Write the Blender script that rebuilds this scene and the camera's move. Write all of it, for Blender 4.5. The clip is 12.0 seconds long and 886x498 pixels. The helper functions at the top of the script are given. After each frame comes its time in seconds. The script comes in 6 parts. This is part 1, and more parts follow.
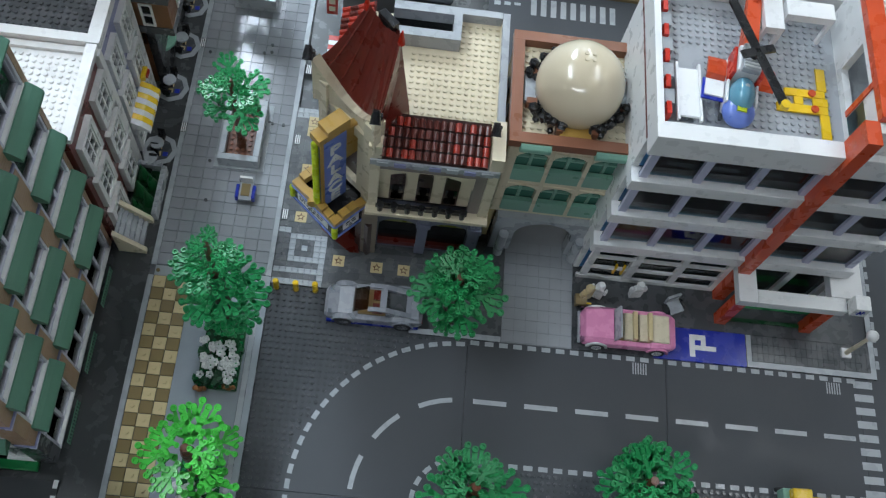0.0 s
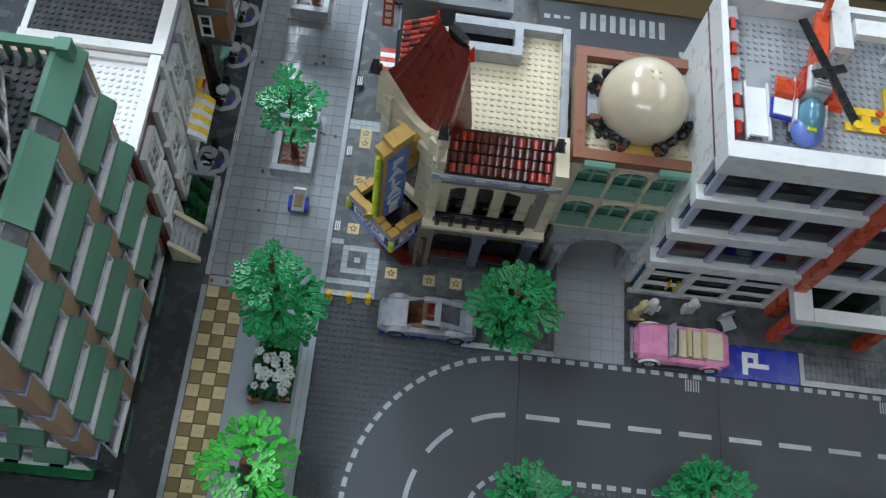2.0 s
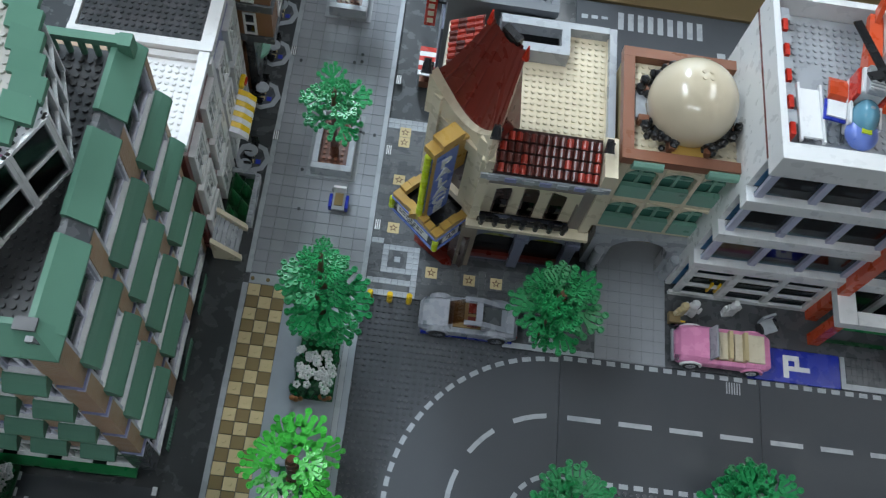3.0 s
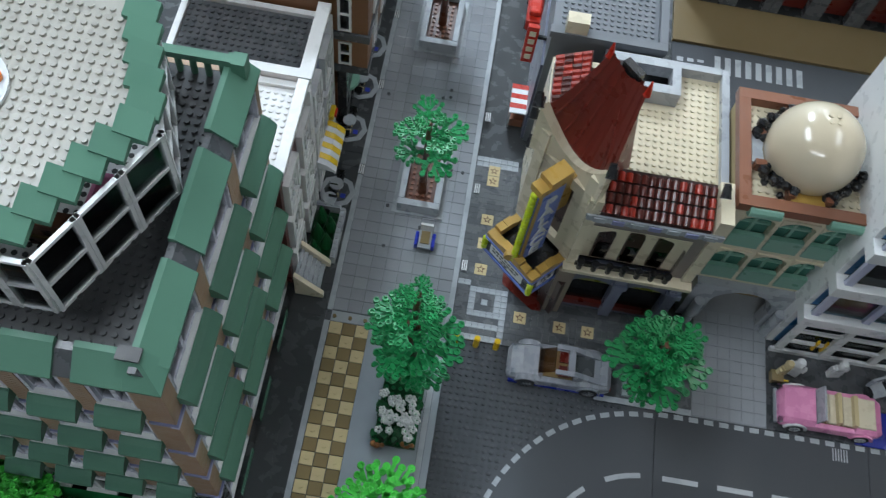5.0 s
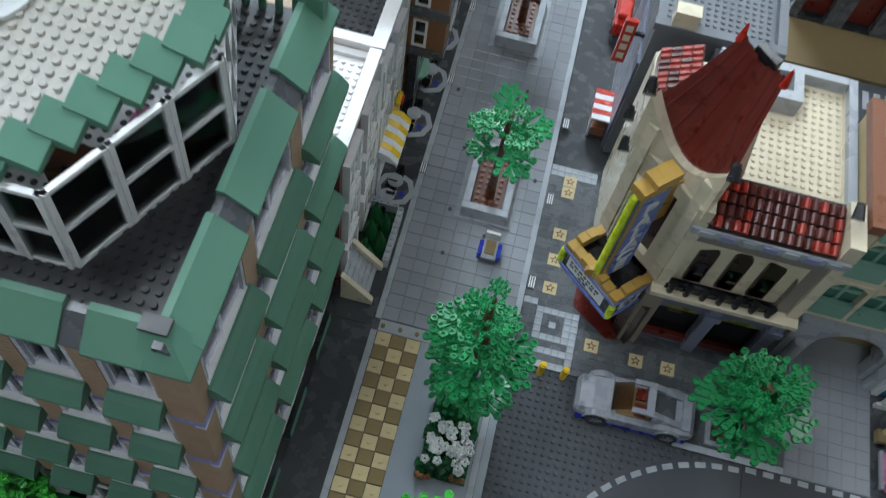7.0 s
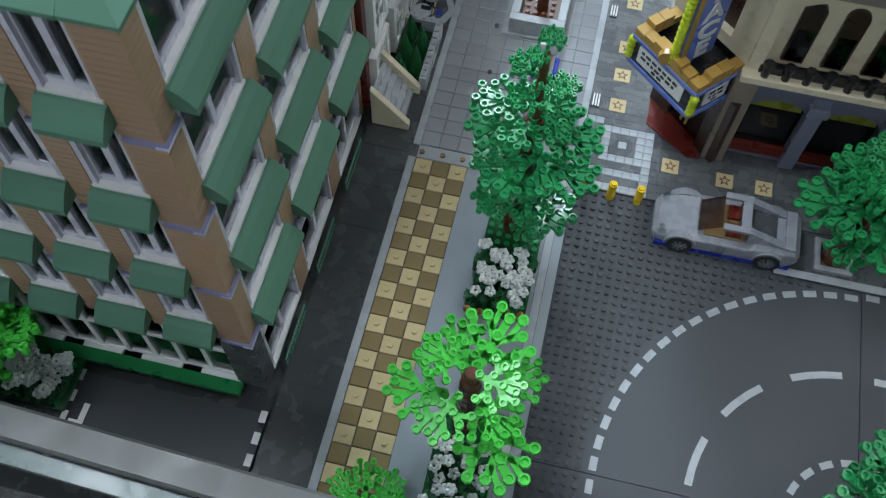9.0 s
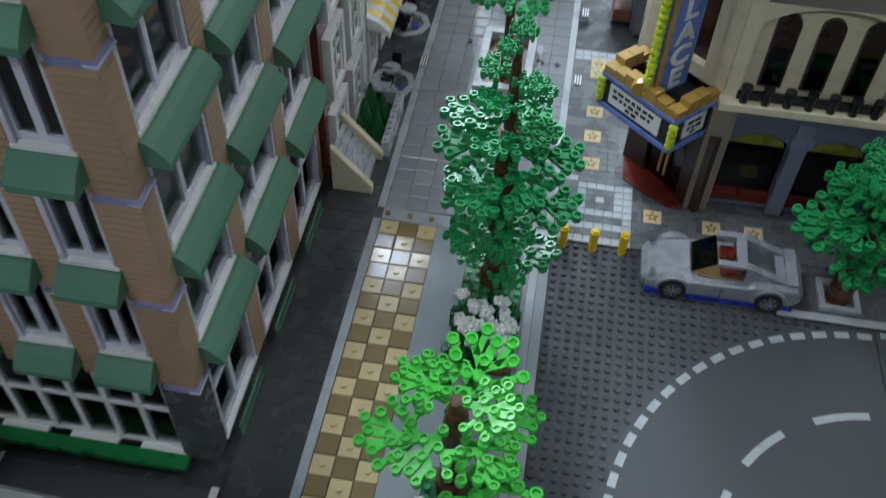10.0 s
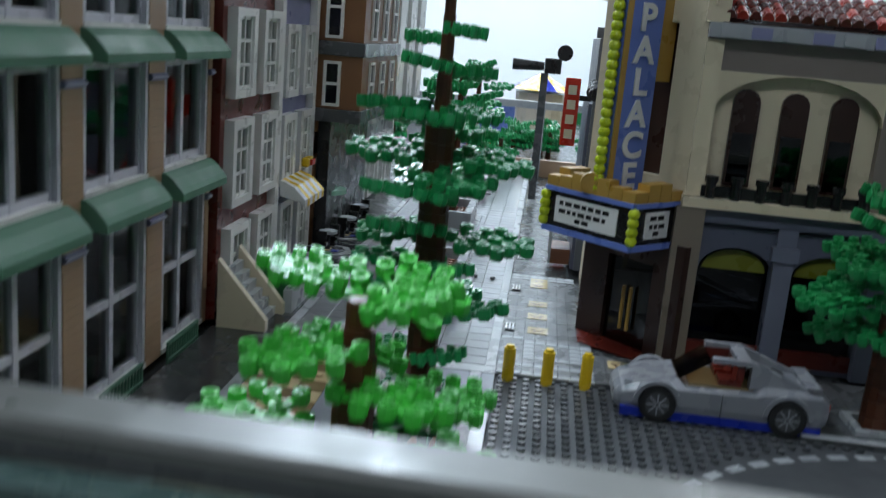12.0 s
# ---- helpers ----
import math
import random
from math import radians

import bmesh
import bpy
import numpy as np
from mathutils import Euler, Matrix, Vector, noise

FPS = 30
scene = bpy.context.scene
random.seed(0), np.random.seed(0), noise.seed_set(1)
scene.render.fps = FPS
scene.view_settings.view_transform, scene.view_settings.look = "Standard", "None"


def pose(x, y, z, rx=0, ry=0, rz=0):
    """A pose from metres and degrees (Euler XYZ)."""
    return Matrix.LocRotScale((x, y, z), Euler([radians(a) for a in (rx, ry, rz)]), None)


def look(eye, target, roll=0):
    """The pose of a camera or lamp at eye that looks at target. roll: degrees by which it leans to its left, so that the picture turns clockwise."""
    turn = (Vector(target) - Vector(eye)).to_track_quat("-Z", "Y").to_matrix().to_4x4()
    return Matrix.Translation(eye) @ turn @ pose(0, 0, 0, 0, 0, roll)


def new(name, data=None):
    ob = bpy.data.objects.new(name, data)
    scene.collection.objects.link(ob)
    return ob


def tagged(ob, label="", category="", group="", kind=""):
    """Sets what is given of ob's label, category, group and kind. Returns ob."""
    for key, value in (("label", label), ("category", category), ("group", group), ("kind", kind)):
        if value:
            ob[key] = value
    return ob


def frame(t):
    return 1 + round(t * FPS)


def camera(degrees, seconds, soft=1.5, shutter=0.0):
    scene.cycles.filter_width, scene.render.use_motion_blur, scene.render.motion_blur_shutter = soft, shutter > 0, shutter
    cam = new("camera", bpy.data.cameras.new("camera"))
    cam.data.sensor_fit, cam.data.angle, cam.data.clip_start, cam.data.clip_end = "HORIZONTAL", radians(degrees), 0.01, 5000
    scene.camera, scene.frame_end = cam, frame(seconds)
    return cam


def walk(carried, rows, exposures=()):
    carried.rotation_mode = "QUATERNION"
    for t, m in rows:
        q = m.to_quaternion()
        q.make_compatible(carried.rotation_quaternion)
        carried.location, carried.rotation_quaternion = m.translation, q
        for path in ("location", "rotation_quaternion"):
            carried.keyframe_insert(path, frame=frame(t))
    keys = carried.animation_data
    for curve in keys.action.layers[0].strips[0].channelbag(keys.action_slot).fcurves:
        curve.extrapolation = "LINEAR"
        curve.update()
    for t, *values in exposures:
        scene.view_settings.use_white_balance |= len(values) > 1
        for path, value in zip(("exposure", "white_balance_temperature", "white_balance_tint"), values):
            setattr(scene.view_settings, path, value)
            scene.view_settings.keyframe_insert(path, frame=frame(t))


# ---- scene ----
cam = camera(50.9, 12.0, soft=1.2, shutter=0.5)
STUD = 0.008  # one stud of the toy bricks, in metres
PATH = [  # seconds, eye and target in studs, roll
    (0, (-14.88, -23.33, 139.02), (-8.48, 18.68, 48.50), 14.04),
    (0.5, (-16.94, -23.42, 139.15), (-10.39, 18.87, 48.77), 14.42),
    (1, (-18.76, -23.65, 139.33), (-12.53, 18.76, 48.98), 14.12),
    (1.5, (-20.73, -23.54, 139.10), (-14.64, 19.29, 48.94), 14.09),
    (2, (-22.21, -22.64, 138.58), (-16.71, 19.84, 48.22), 13.66),
    (2.5, (-25.31, -22.25, 138.08), (-20.08, 19.93, 47.57), 13.95),
    (3, (-27.94, -23.08, 137.63), (-22.92, 19.38, 47.23), 13.59),
    (5, (-36.06, -21.83, 130.81), (-35.45, 24.53, 42.21), 10.48),
    (5.5, (-38.74, -20.38, 128.33), (-39.34, 27.07, 40.30), 10.55),
    (6, (-40.93, -19.97, 126.72), (-42.92, 28.61, 39.33), 10.75),
    (6.5, (-41.47, -19.86, 121.97), (-43.13, 28.86, 34.65), 12.20),
    (7, (-41.18, -19.75, 113.47), (-43.77, 30.39, 26.98), 11.88),
    (7.5, (-39.65, -20.43, 104.68), (-42.69, 23.47, 14.88), 10.60),
    (9.5, (-34.58, -30.39, 81.76), (-44.48, 21.53, -3.13), 1.15),
    (10, (-34.40, -34.40, 72.25), (-43.42, 31.05, -2.83), 2.25),
    (10.5, (-33.60, -35.70, 59.98), (-42.40, 38.50, -6.49), 4.80),
    (11, (-32.61, -34.40, 47.77), (-42.73, 48.20, -7.68), 6.51),
    (11.5, (-31.21, -34.65, 39.63), (-38.15, 58.07, 2.83), 6.17),
    (12, (-30.33, -39.07, 26.43), (-39.56, 57.94, 3.96), 4.98),
]
walk(cam, [(t, look([v * STUD for v in eye], [v * STUD for v in target], roll)) for t, eye, target, roll in PATH],
     exposures=((0.0, -0.05), (5.0, -0.08), (6.0, -0.1), (7.5, 0.05), (9.5, 0.33), (10.0, 0.16), (10.5, 0.0), (11.0, -0.3), (11.5, -0.3), (12.0, -0.05)))

# ---- light ----
S = STUD
world = bpy.data.worlds.new("room_air")
scene.world = world
world.use_nodes = True
world.node_tree.nodes["Background"].inputs[1].default_value = 0.02


def unseen_lamp(x, y, z, w, d, watts):
    light = bpy.data.lights.new("unseen_lamp", "AREA")
    light.shape, light.size, light.size_y, light.energy = "RECTANGLE", w * S, d * S, watts
    light.color = (0.75, 0.915, 1.07)
    ob = new("unseen_lamp_light", light)
    ob.matrix_world = pose(x * S, y * S, z * S)
    return ob


CEILING = 250
# First panel follows the street highlights; the others are added, unseen fill.
LAMPS = [(-108, 335, 42, 200, 88), (60, 300, 60, 150, 4), (-150, 60, 60, 150, 15), (130, 60, 60, 150, 2.5), (-60, -190, 200, 50, 8.5), (-30, 540, 320, 40, 46)]
for lx, ly, lw, ld, lp in LAMPS:
    unseen_lamp(lx, ly, CEILING - 4, lw, ld, lp)


# ---- materials ----
def plastic(name, colour, rough=0.28, vary=0.10, coat=0.0, metal=0.0, grain=60.0):
    """Moulded plastic: slight shade changes piece by piece, faint dust, fine surface ripple."""
    m = bpy.data.materials.new(name)
    m.use_nodes = True
    n, l = m.node_tree.nodes, m.node_tree.links
    b = n["Principled BSDF"]
    tex = n.new("ShaderNodeTexCoord")
    big = n.new("ShaderNodeTexNoise")
    big.inputs["Scale"].default_value, big.inputs["Detail"].default_value = grain, 4
    fine = n.new("ShaderNodeTexNoise")
    fine.inputs["Scale"].default_value, fine.inputs["Detail"].default_value = 900, 3
    l.new(tex.outputs["Object"], big.inputs["Vector"])
    l.new(tex.outputs["Object"], fine.inputs["Vector"])
    info = n.new("ShaderNodeObjectInfo")
    add = n.new("ShaderNodeMath")
    add.operation = "ADD"
    l.new(info.outputs["Random"], add.inputs[0])
    l.new(big.outputs["Fac"], add.inputs[1])
    span = n.new("ShaderNodeMapRange")
    span.inputs["From Min"].default_value, span.inputs["From Max"].default_value = 0.3, 1.7
    span.inputs["To Min"].default_value, span.inputs["To Max"].default_value = 1 - vary, 1 + vary
    l.new(add.outputs[0], span.inputs["Value"])
    mul = n.new("ShaderNodeVectorMath")
    mul.operation = "SCALE"
    mul.inputs[0].default_value = colour[:3]
    l.new(span.outputs["Result"], mul.inputs["Scale"])
    l.new(mul.outputs["Vector"], b.inputs["Base Color"])
    rr = n.new("ShaderNodeMapRange")
    rr.inputs["From Min"].default_value, rr.inputs["From Max"].default_value = 0.3, 0.7
    rr.inputs["To Min"].default_value, rr.inputs["To Max"].default_value = rough * 0.75, min(1, rough * 1.35)
    l.new(big.outputs["Fac"], rr.inputs["Value"])
    l.new(rr.outputs["Result"], b.inputs["Roughness"])
    bump = n.new("ShaderNodeBump")
    bump.inputs["Strength"].default_value, bump.inputs["Distance"].default_value = 0.12, 0.0004
    l.new(fine.outputs["Fac"], bump.inputs["Height"])
    l.new(bump.outputs["Normal"], b.inputs["Normal"])
    b.inputs["Metallic"].default_value = metal
    b.inputs["Coat Weight"].default_value = coat
    return m


def clear(name, tint, gloss=0.10, rough=0.03):
    """Clear or tinted plastic pane: lets light through and mirrors a little."""
    m = bpy.data.materials.new(name)
    m.use_nodes = True
    n, l = m.node_tree.nodes, m.node_tree.links
    n.remove(n["Principled BSDF"])
    a, g, mix, fr = n.new("ShaderNodeBsdfTransparent"), n.new("ShaderNodeBsdfGlossy"), n.new("ShaderNodeMixShader"), n.new("ShaderNodeFresnel")
    a.inputs[0].default_value = (*tint, 1)
    g.inputs["Roughness"].default_value = rough
    fr.inputs[0].default_value = 1.45 + gloss
    l.new(fr.outputs[0], mix.inputs[0])
    l.new(a.outputs[0], mix.inputs[1])
    l.new(g.outputs[0], mix.inputs[2])
    l.new(mix.outputs[0], n["Material Output"].inputs[0])
    return m


def lit(name, colour, strength):
    m = bpy.data.materials.new(name)
    m.use_nodes = True
    b = m.node_tree.nodes["Principled BSDF"]
    b.inputs["Base Color"].default_value = (*colour, 1)
    b.inputs["Emission Color"].default_value = (*colour, 1)
    b.inputs["Emission Strength"].default_value = strength
    return m


DGREY = plastic("dark_grey_plastic", (0.075, 0.08, 0.085), 0.26)
ROADP = plastic("printed_road_plastic", (0.068, 0.073, 0.08), 0.5, 0.08, grain=25)
ROADP.node_tree.nodes["Principled BSDF"].inputs["Specular IOR Level"].default_value = 0.25
PAVE = plastic("pavement_tile_plastic", (0.30, 0.312, 0.33), 0.10, 0.10)
PAVED = plastic("dark_pavement_plastic", (0.052, 0.056, 0.058), 0.24, 0.10)
MGREY = plastic("mid_grey_plastic", (0.15, 0.16, 0.175), 0.42, 0.1)
LGREY = plastic("light_grey_plastic", (0.36, 0.38, 0.40), 0.28)
WALKG = plastic("pale_walk_plastic", (0.32, 0.35, 0.38), 0.07)
SBLUED = plastic("dark_sand_blue_plastic", (0.11, 0.12, 0.17), 0.36)
WHITE = plastic("white_plastic", (0.74, 0.74, 0.73), 0.30, 0.05)
FRAMEW = plastic("pale_lavender_frame_plastic", (0.60, 0.60, 0.68), 0.28, 0.06)
CREAM = plastic("cream_plastic", (0.66, 0.58, 0.42), 0.30, 0.06)
IVORY = plastic("ivory_plastic", (0.36, 0.34, 0.295), 0.30, 0.06)
TAUPE = plastic("warm_grey_plastic", (0.22, 0.18, 0.14), 0.35, 0.08)
GBLUE = plastic("grey_blue_plastic", (0.17, 0.185, 0.25), 0.34, 0.08)
TAN = plastic("tan_plastic", (0.62, 0.50, 0.28), 0.10, 0.07)
DTAN = plastic("dark_tan_plastic", (0.24, 0.175, 0.085), 0.10, 0.08)
NOUGAT = plastic("brown_brick_plastic", (0.41, 0.27, 0.175), 0.40, 0.10)
BRICKB = plastic("dark_orange_brick_plastic", (0.19, 0.085, 0.035), 0.4, 0.12)
BROWN = plastic("reddish_brown_plastic", (0.10, 0.032, 0.014), 0.32, 0.12)
SGREEN = plastic("sand_green_plastic", (0.095, 0.215, 0.150), 0.45, 0.08)
SGREEN.node_tree.nodes["Principled BSDF"].inputs["Specular IOR Level"].default_value = 0.25
LGREEN = plastic("pale_green_plastic", (0.19, 0.37, 0.28), 0.34, 0.08)
DRED = plastic("dark_red_plastic", (0.125, 0.016, 0.010), 0.30, 0.12)
RED = plastic("red_plastic", (0.50, 0.025, 0.012), 0.26, 0.08)
ORANGE = plastic("red_orange_plastic", (0.60, 0.075, 0.02), 0.28, 0.06)
LEAF = plastic("green_leaf_plastic", (0.020, 0.30, 0.095), 0.30, 0.18)
LEAFM = plastic("mid_green_leaf_plastic", (0.014, 0.24, 0.07), 0.32, 0.15)
LIME = plastic("bright_green_leaf_plastic", (0.08, 0.56, 0.075), 0.24, 0.12)
DGREEN = plastic("dark_green_plastic", (0.008, 0.085, 0.025), 0.30, 0.12)
BLACK = plastic("black_plastic", (0.012, 0.012, 0.013), 0.26, 0.15)
YELLOW = plastic("yellow_plastic", (0.80, 0.52, 0.02), 0.26, 0.06)
NEON = plastic("yellow_green_plastic", (0.48, 0.58, 0.02), 0.26, 0.08)
GOLD = plastic("dull_gold_plastic", (0.42, 0.25, 0.055), 0.32, 0.10)
BLUE = plastic("blue_plastic", (0.012, 0.03, 0.36), 0.26, 0.08)
SBLUE = plastic("sand_blue_plastic", (0.24, 0.25, 0.42), 0.34, 0.08)
MBLUE = plastic("mid_blue_plastic", (0.13, 0.20, 0.55), 0.30, 0.07)
PINK = plastic("pink_plastic", (0.74, 0.27, 0.46), 0.26, 0.05)
SILVER = plastic("silver_plastic", (0.26, 0.27, 0.30), 0.26, 0.05)
PEARL = plastic("cream_dome_plastic", (0.62, 0.53, 0.38), 0.16, 0.04, coat=0.5)
RBROWN = plastic("red_brown_trim_plastic", (0.22, 0.085, 0.045), 0.34, 0.08)
WALLPAINT = plastic("white_wall_paint", (0.80, 0.83, 0.85), 0.7, 0.04, grain=3)
CEILP = plastic("grey_ceiling_panel", (0.30, 0.31, 0.32), 0.9, 0.06, grain=3)
GREYWALL = plastic("grey_wall_paint", (0.34, 0.35, 0.36), 0.8, 0.05, grain=3)
DBROWN = plastic("dark_brown_plastic", (0.032, 0.013, 0.010), 0.3, 0.12)
RUBBER = plastic("black_rubber", (0.015, 0.015, 0.016), 0.6, 0.2)
GLASS = clear("window_pane", (0.88, 0.92, 0.93))
HGLASS = clear("blue_window_pane", (0.50, 0.80, 0.95), 0.18)
TEAL = clear("teal_window_pane", (0.16, 0.46, 0.58), 0.15)
TBLACK = plastic("black_terrace_plastic", (0.026, 0.027, 0.028), 0.4)
NEONORANGE = plastic("bright_orange_plastic", (0.85, 0.20, 0.015), 0.2)
LAV = plastic("lavender_grey_plastic", (0.48, 0.49, 0.62), 0.32)
# Blue of the hospital glass reflection, used on a backing behind the panes.
REFLBLUE = plastic("blue_reflection_plastic", (0.05, 0.20, 0.42), 0.3, 0.3)
DARKG = clear("smoky_pane", (0.12, 0.14, 0.18), 0.15)
FROSTB = plastic("pale_blue_cockpit_plastic", (0.13, 0.32, 0.42), 0.08, 0.1)
FROST = clear("clear_round_plate", (0.8, 0.84, 0.86), 0.2)
PLEXI = clear("guard_pane", (0.72, 0.80, 0.82), 0.1)
SHINE = lit("lamp_panel", (0.93, 0.97, 1.0), 6.0)


# ---- mesh helpers; all lengths in studs ----
def bx(bm, x0, y0, z0, x1, y1, z1):
    v = [bm.verts.new(c) for c in ((x0, y0, z0), (x1, y0, z0), (x1, y1, z0), (x0, y1, z0), (x0, y0, z1), (x1, y0, z1), (x1, y1, z1), (x0, y1, z1))]
    for f in ((0, 3, 2, 1), (4, 5, 6, 7), (0, 1, 5, 4), (1, 2, 6, 5), (2, 3, 7, 6), (3, 0, 4, 7)):
        bm.faces.new([v[i] for i in f])
    return bm


def ob(bm, p, q, u0, u1, d0, d1, z0, z1):
    """A box on the line from p to q: u along it, d to its right side."""
    dx, dy = q[0] - p[0], q[1] - p[1]
    n = math.hypot(dx, dy)
    dx, dy = dx / n, dy / n
    at = lambda u, d: (p[0] + u * dx + d * dy, p[1] + u * dy - d * dx)
    c = [at(u0, d0), at(u1, d0), at(u1, d1), at(u0, d1)]
    v = [bm.verts.new((*a, z)) for z in (z0, z1) for a in c]
    for f in ((0, 3, 2, 1), (4, 5, 6, 7), (0, 1, 5, 4), (1, 2, 6, 5), (2, 3, 7, 6), (3, 0, 4, 7)):
        bm.faces.new([v[i] for i in f])
    return bm


def cy(bm, x, y, z0, z1, r, n=10, r2=None, axis="z"):
    r2 = r if r2 is None else r2
    ring = []
    for z, rr in ((z0, r), (z1, r2)):
        row = []
        for i in range(n):
            a = 2 * math.pi * i / n
            c, s = rr * math.cos(a), rr * math.sin(a)
            row.append(bm.verts.new((x + c, y + s, z) if axis == "z" else (x + c, z, y + s) if axis == "y" else (z, x + c, y + s)))
        ring.append(row)
    for i in range(n):
        bm.faces.new((ring[0][i], ring[0][(i + 1) % n], ring[1][(i + 1) % n], ring[1][i]))
    bm.faces.new(ring[1])
    bm.faces.new(ring[0][::-1])
    return bm


def prism(bm, pts, a0, a1, axis="x"):
    """A polygon pushed from a0 to a1 along an axis; pts are the other two coordinates."""
    put = {"x": lambda p, a: (a, p[0], p[1]), "y": lambda p, a: (p[0], a, p[1]), "z": lambda p, a: (p[0], p[1], a)}[axis]
    lo, hi = [[bm.verts.new(put(p, a)) for p in pts] for a in (a0, a1)]
    for i in range(len(pts)):
        j = (i + 1) % len(pts)
        bm.faces.new((lo[i], lo[j], hi[j], hi[i]))
    bm.faces.new(hi)
    bm.faces.new(lo[::-1])
    return bm


def wall(bm, p, q, z0, z1, thick, holes=(), d0=0.0):
    """A wall from p to q with rectangular openings (u0, u1, z0, z1), as one closed skin."""
    length = math.dist(p, q)
    us = sorted({0.0, length, *[h[i] for h in holes for i in (0, 1)]})
    zs = sorted({z0, z1, *[h[i] for h in holes for i in (2, 3)]})
    dx, dy = (q[0] - p[0]) / length, (q[1] - p[1]) / length
    made = {}

    def at(i, j, k):
        if (i, j, k) not in made:
            d = d0 + thick * k
            made[i, j, k] = bm.verts.new((p[0] + us[i] * dx + d * dy, p[1] + us[i] * dy - d * dx, zs[j]))
        return made[i, j, k]

    def solid(i, j):
        if not (0 <= i < len(us) - 1 and 0 <= j < len(zs) - 1):
            return False
        u, z = (us[i] + us[i + 1]) / 2, (zs[j] + zs[j + 1]) / 2
        return not any(h[0] <= u <= h[1] and h[2] <= z <= h[3] for h in holes)

    for i in range(len(us) - 1):
        for j in range(len(zs) - 1):
            if solid(i, j):
                for k in (0, 1):
                    bm.faces.new((at(i, j, k), at(i + 1, j, k), at(i + 1, j + 1, k), at(i, j + 1, k)))
                for n, a, b in (((i - 1, j), (i, j), (i, j + 1)), ((i + 1, j), (i + 1, j), (i + 1, j + 1)), ((i, j - 1), (i, j), (i + 1, j)), ((i, j + 1), (i, j + 1), (i + 1, j + 1))):
                    if not solid(*n):
                        bm.faces.new((at(*a, 0), at(*b, 0), at(*b, 1), at(*a, 1)))
    return bm


def studs(bm, x0, y0, x1, y1, z, keep=None, n=8):
    for i in range(int(round(x1 - x0))):
        for j in range(int(round(y1 - y0))):
            x, y = x0 + i + 0.5, y0 + j + 0.5
            if keep is None or keep(x, y):
                cy(bm, x, y, z, z + 0.23, 0.3, n)
    return bm


def mesh_of(name, bm, smooth=False):
    bmesh.ops.recalc_face_normals(bm, faces=bm.faces)
    bm.transform(Matrix.Scale(S, 4))
    me = bpy.data.meshes.new(name)
    bm.to_mesh(me)
    bm.free()
    if smooth:
        me.polygons.foreach_set("use_smooth", [True] * len(me.polygons))
    return me


def part(name, bm, material, parent=None, label="", smooth=False, soft=0.0):
    me = mesh_of(name, bm, smooth)
    me.materials.append(material)
    o = new(name, me)
    o.parent = parent
    if label:
        o["label"] = label
    if soft:
        mod = o.modifiers.new("edge", "BEVEL")
        mod.width, mod.segments, mod.limit_method = soft * S, 2, "ANGLE"
    return o


def thing(name, x, y, z, label, category, group="", kind="", rz=0):
    e = new(name)
    e.matrix_world = pose(x * S, y * S, z * S, 0, 0, rz)
    e.empty_display_size = 0.01
    return tagged(e, label, category, group, kind)


def piece(name, me, parent, x, y, z, rz=0):
    o = new(name, me)
    o.parent = parent
    o.matrix_basis = pose(x * S, y * S, z * S, 0, 0, rz)
    return o


def structure(name, bm, material, label, category):
    return tagged(part(name, bm, material), label, category, kind="structure")


def B():
    return bmesh.new()


# ---- the room and the table ----
structure("floor", bx(B(), -520, -420, -106, 520, 620, -100), plastic("grey_floor", (0.25, 0.24, 0.23), 0.5, grain=4), "plain grey floor of the exhibition room", "floor")
structure("wall_north", bx(B(), -520, 620, -100, 520, 626, CEILING), WALLPAINT, "plain white painted wall behind the toy town", "wall")
# Unseen grey walls and ceiling, added for bounce, kept dull to dim reflections.
structure("wall_south", bx(B(), -520, -426, -100, 520, -420, CEILING), GREYWALL, "unseen grey room wall added to bounce light", "wall")
structure("wall_east", bx(B(), 520, -420, -100, 526, 620, CEILING), GREYWALL, "unseen grey room wall added to bounce light", "wall")
structure("wall_west", bx(B(), -526, -420, -100, -520, 620, CEILING), GREYWALL, "unseen grey room wall added to bounce light", "wall")
structure("ceiling", bx(B(), -526, -426, CEILING, 526, 626, CEILING + 6), CEILP, "unseen grey ceiling added to bounce light and dim reflections", "ceiling")
# Housings for the unseen panels, fill ones included.
for lx, ly, lw, ld, lp in LAMPS:
    lamp = thing("unseen_lamp", lx, ly, CEILING, "unseen white flat panel lamp added on the ceiling", "lamp", "ceiling lamps")
    fr = B()
    for a in ((-lw / 2 - 3, -ld / 2 - 3, lw / 2 + 3, -ld / 2), (-lw / 2 - 3, ld / 2, lw / 2 + 3, ld / 2 + 3), (-lw / 2 - 3, -ld / 2, -lw / 2, ld / 2), (lw / 2, -ld / 2, lw / 2 + 3, ld / 2)):
        bx(fr, a[0], a[1], -4, a[2], a[3], -0.05)
    part("frame", fr, WHITE, lamp)
    part("diffuser", bx(B(), -lw / 2 + 0.1, -ld / 2 + 0.1, -3, lw / 2 - 0.1, ld / 2 - 0.1, -1), SHINE, lamp)

structure("ground", bx(B(), -260, -14, -8, 200, 330, -0.45), PAVED, "dark grey baseboard of the toy town", "ground")
table = thing("table", -30, 150, -99.8, "large table that carries the toy town", "table")
for x, y in ((-220, -150), (215, -150), (-220, 165), (215, 165)):
    part("leg", bx(B(), x - 5, y - 5, 0, x + 5, y + 5, 91.7), DTAN, table)

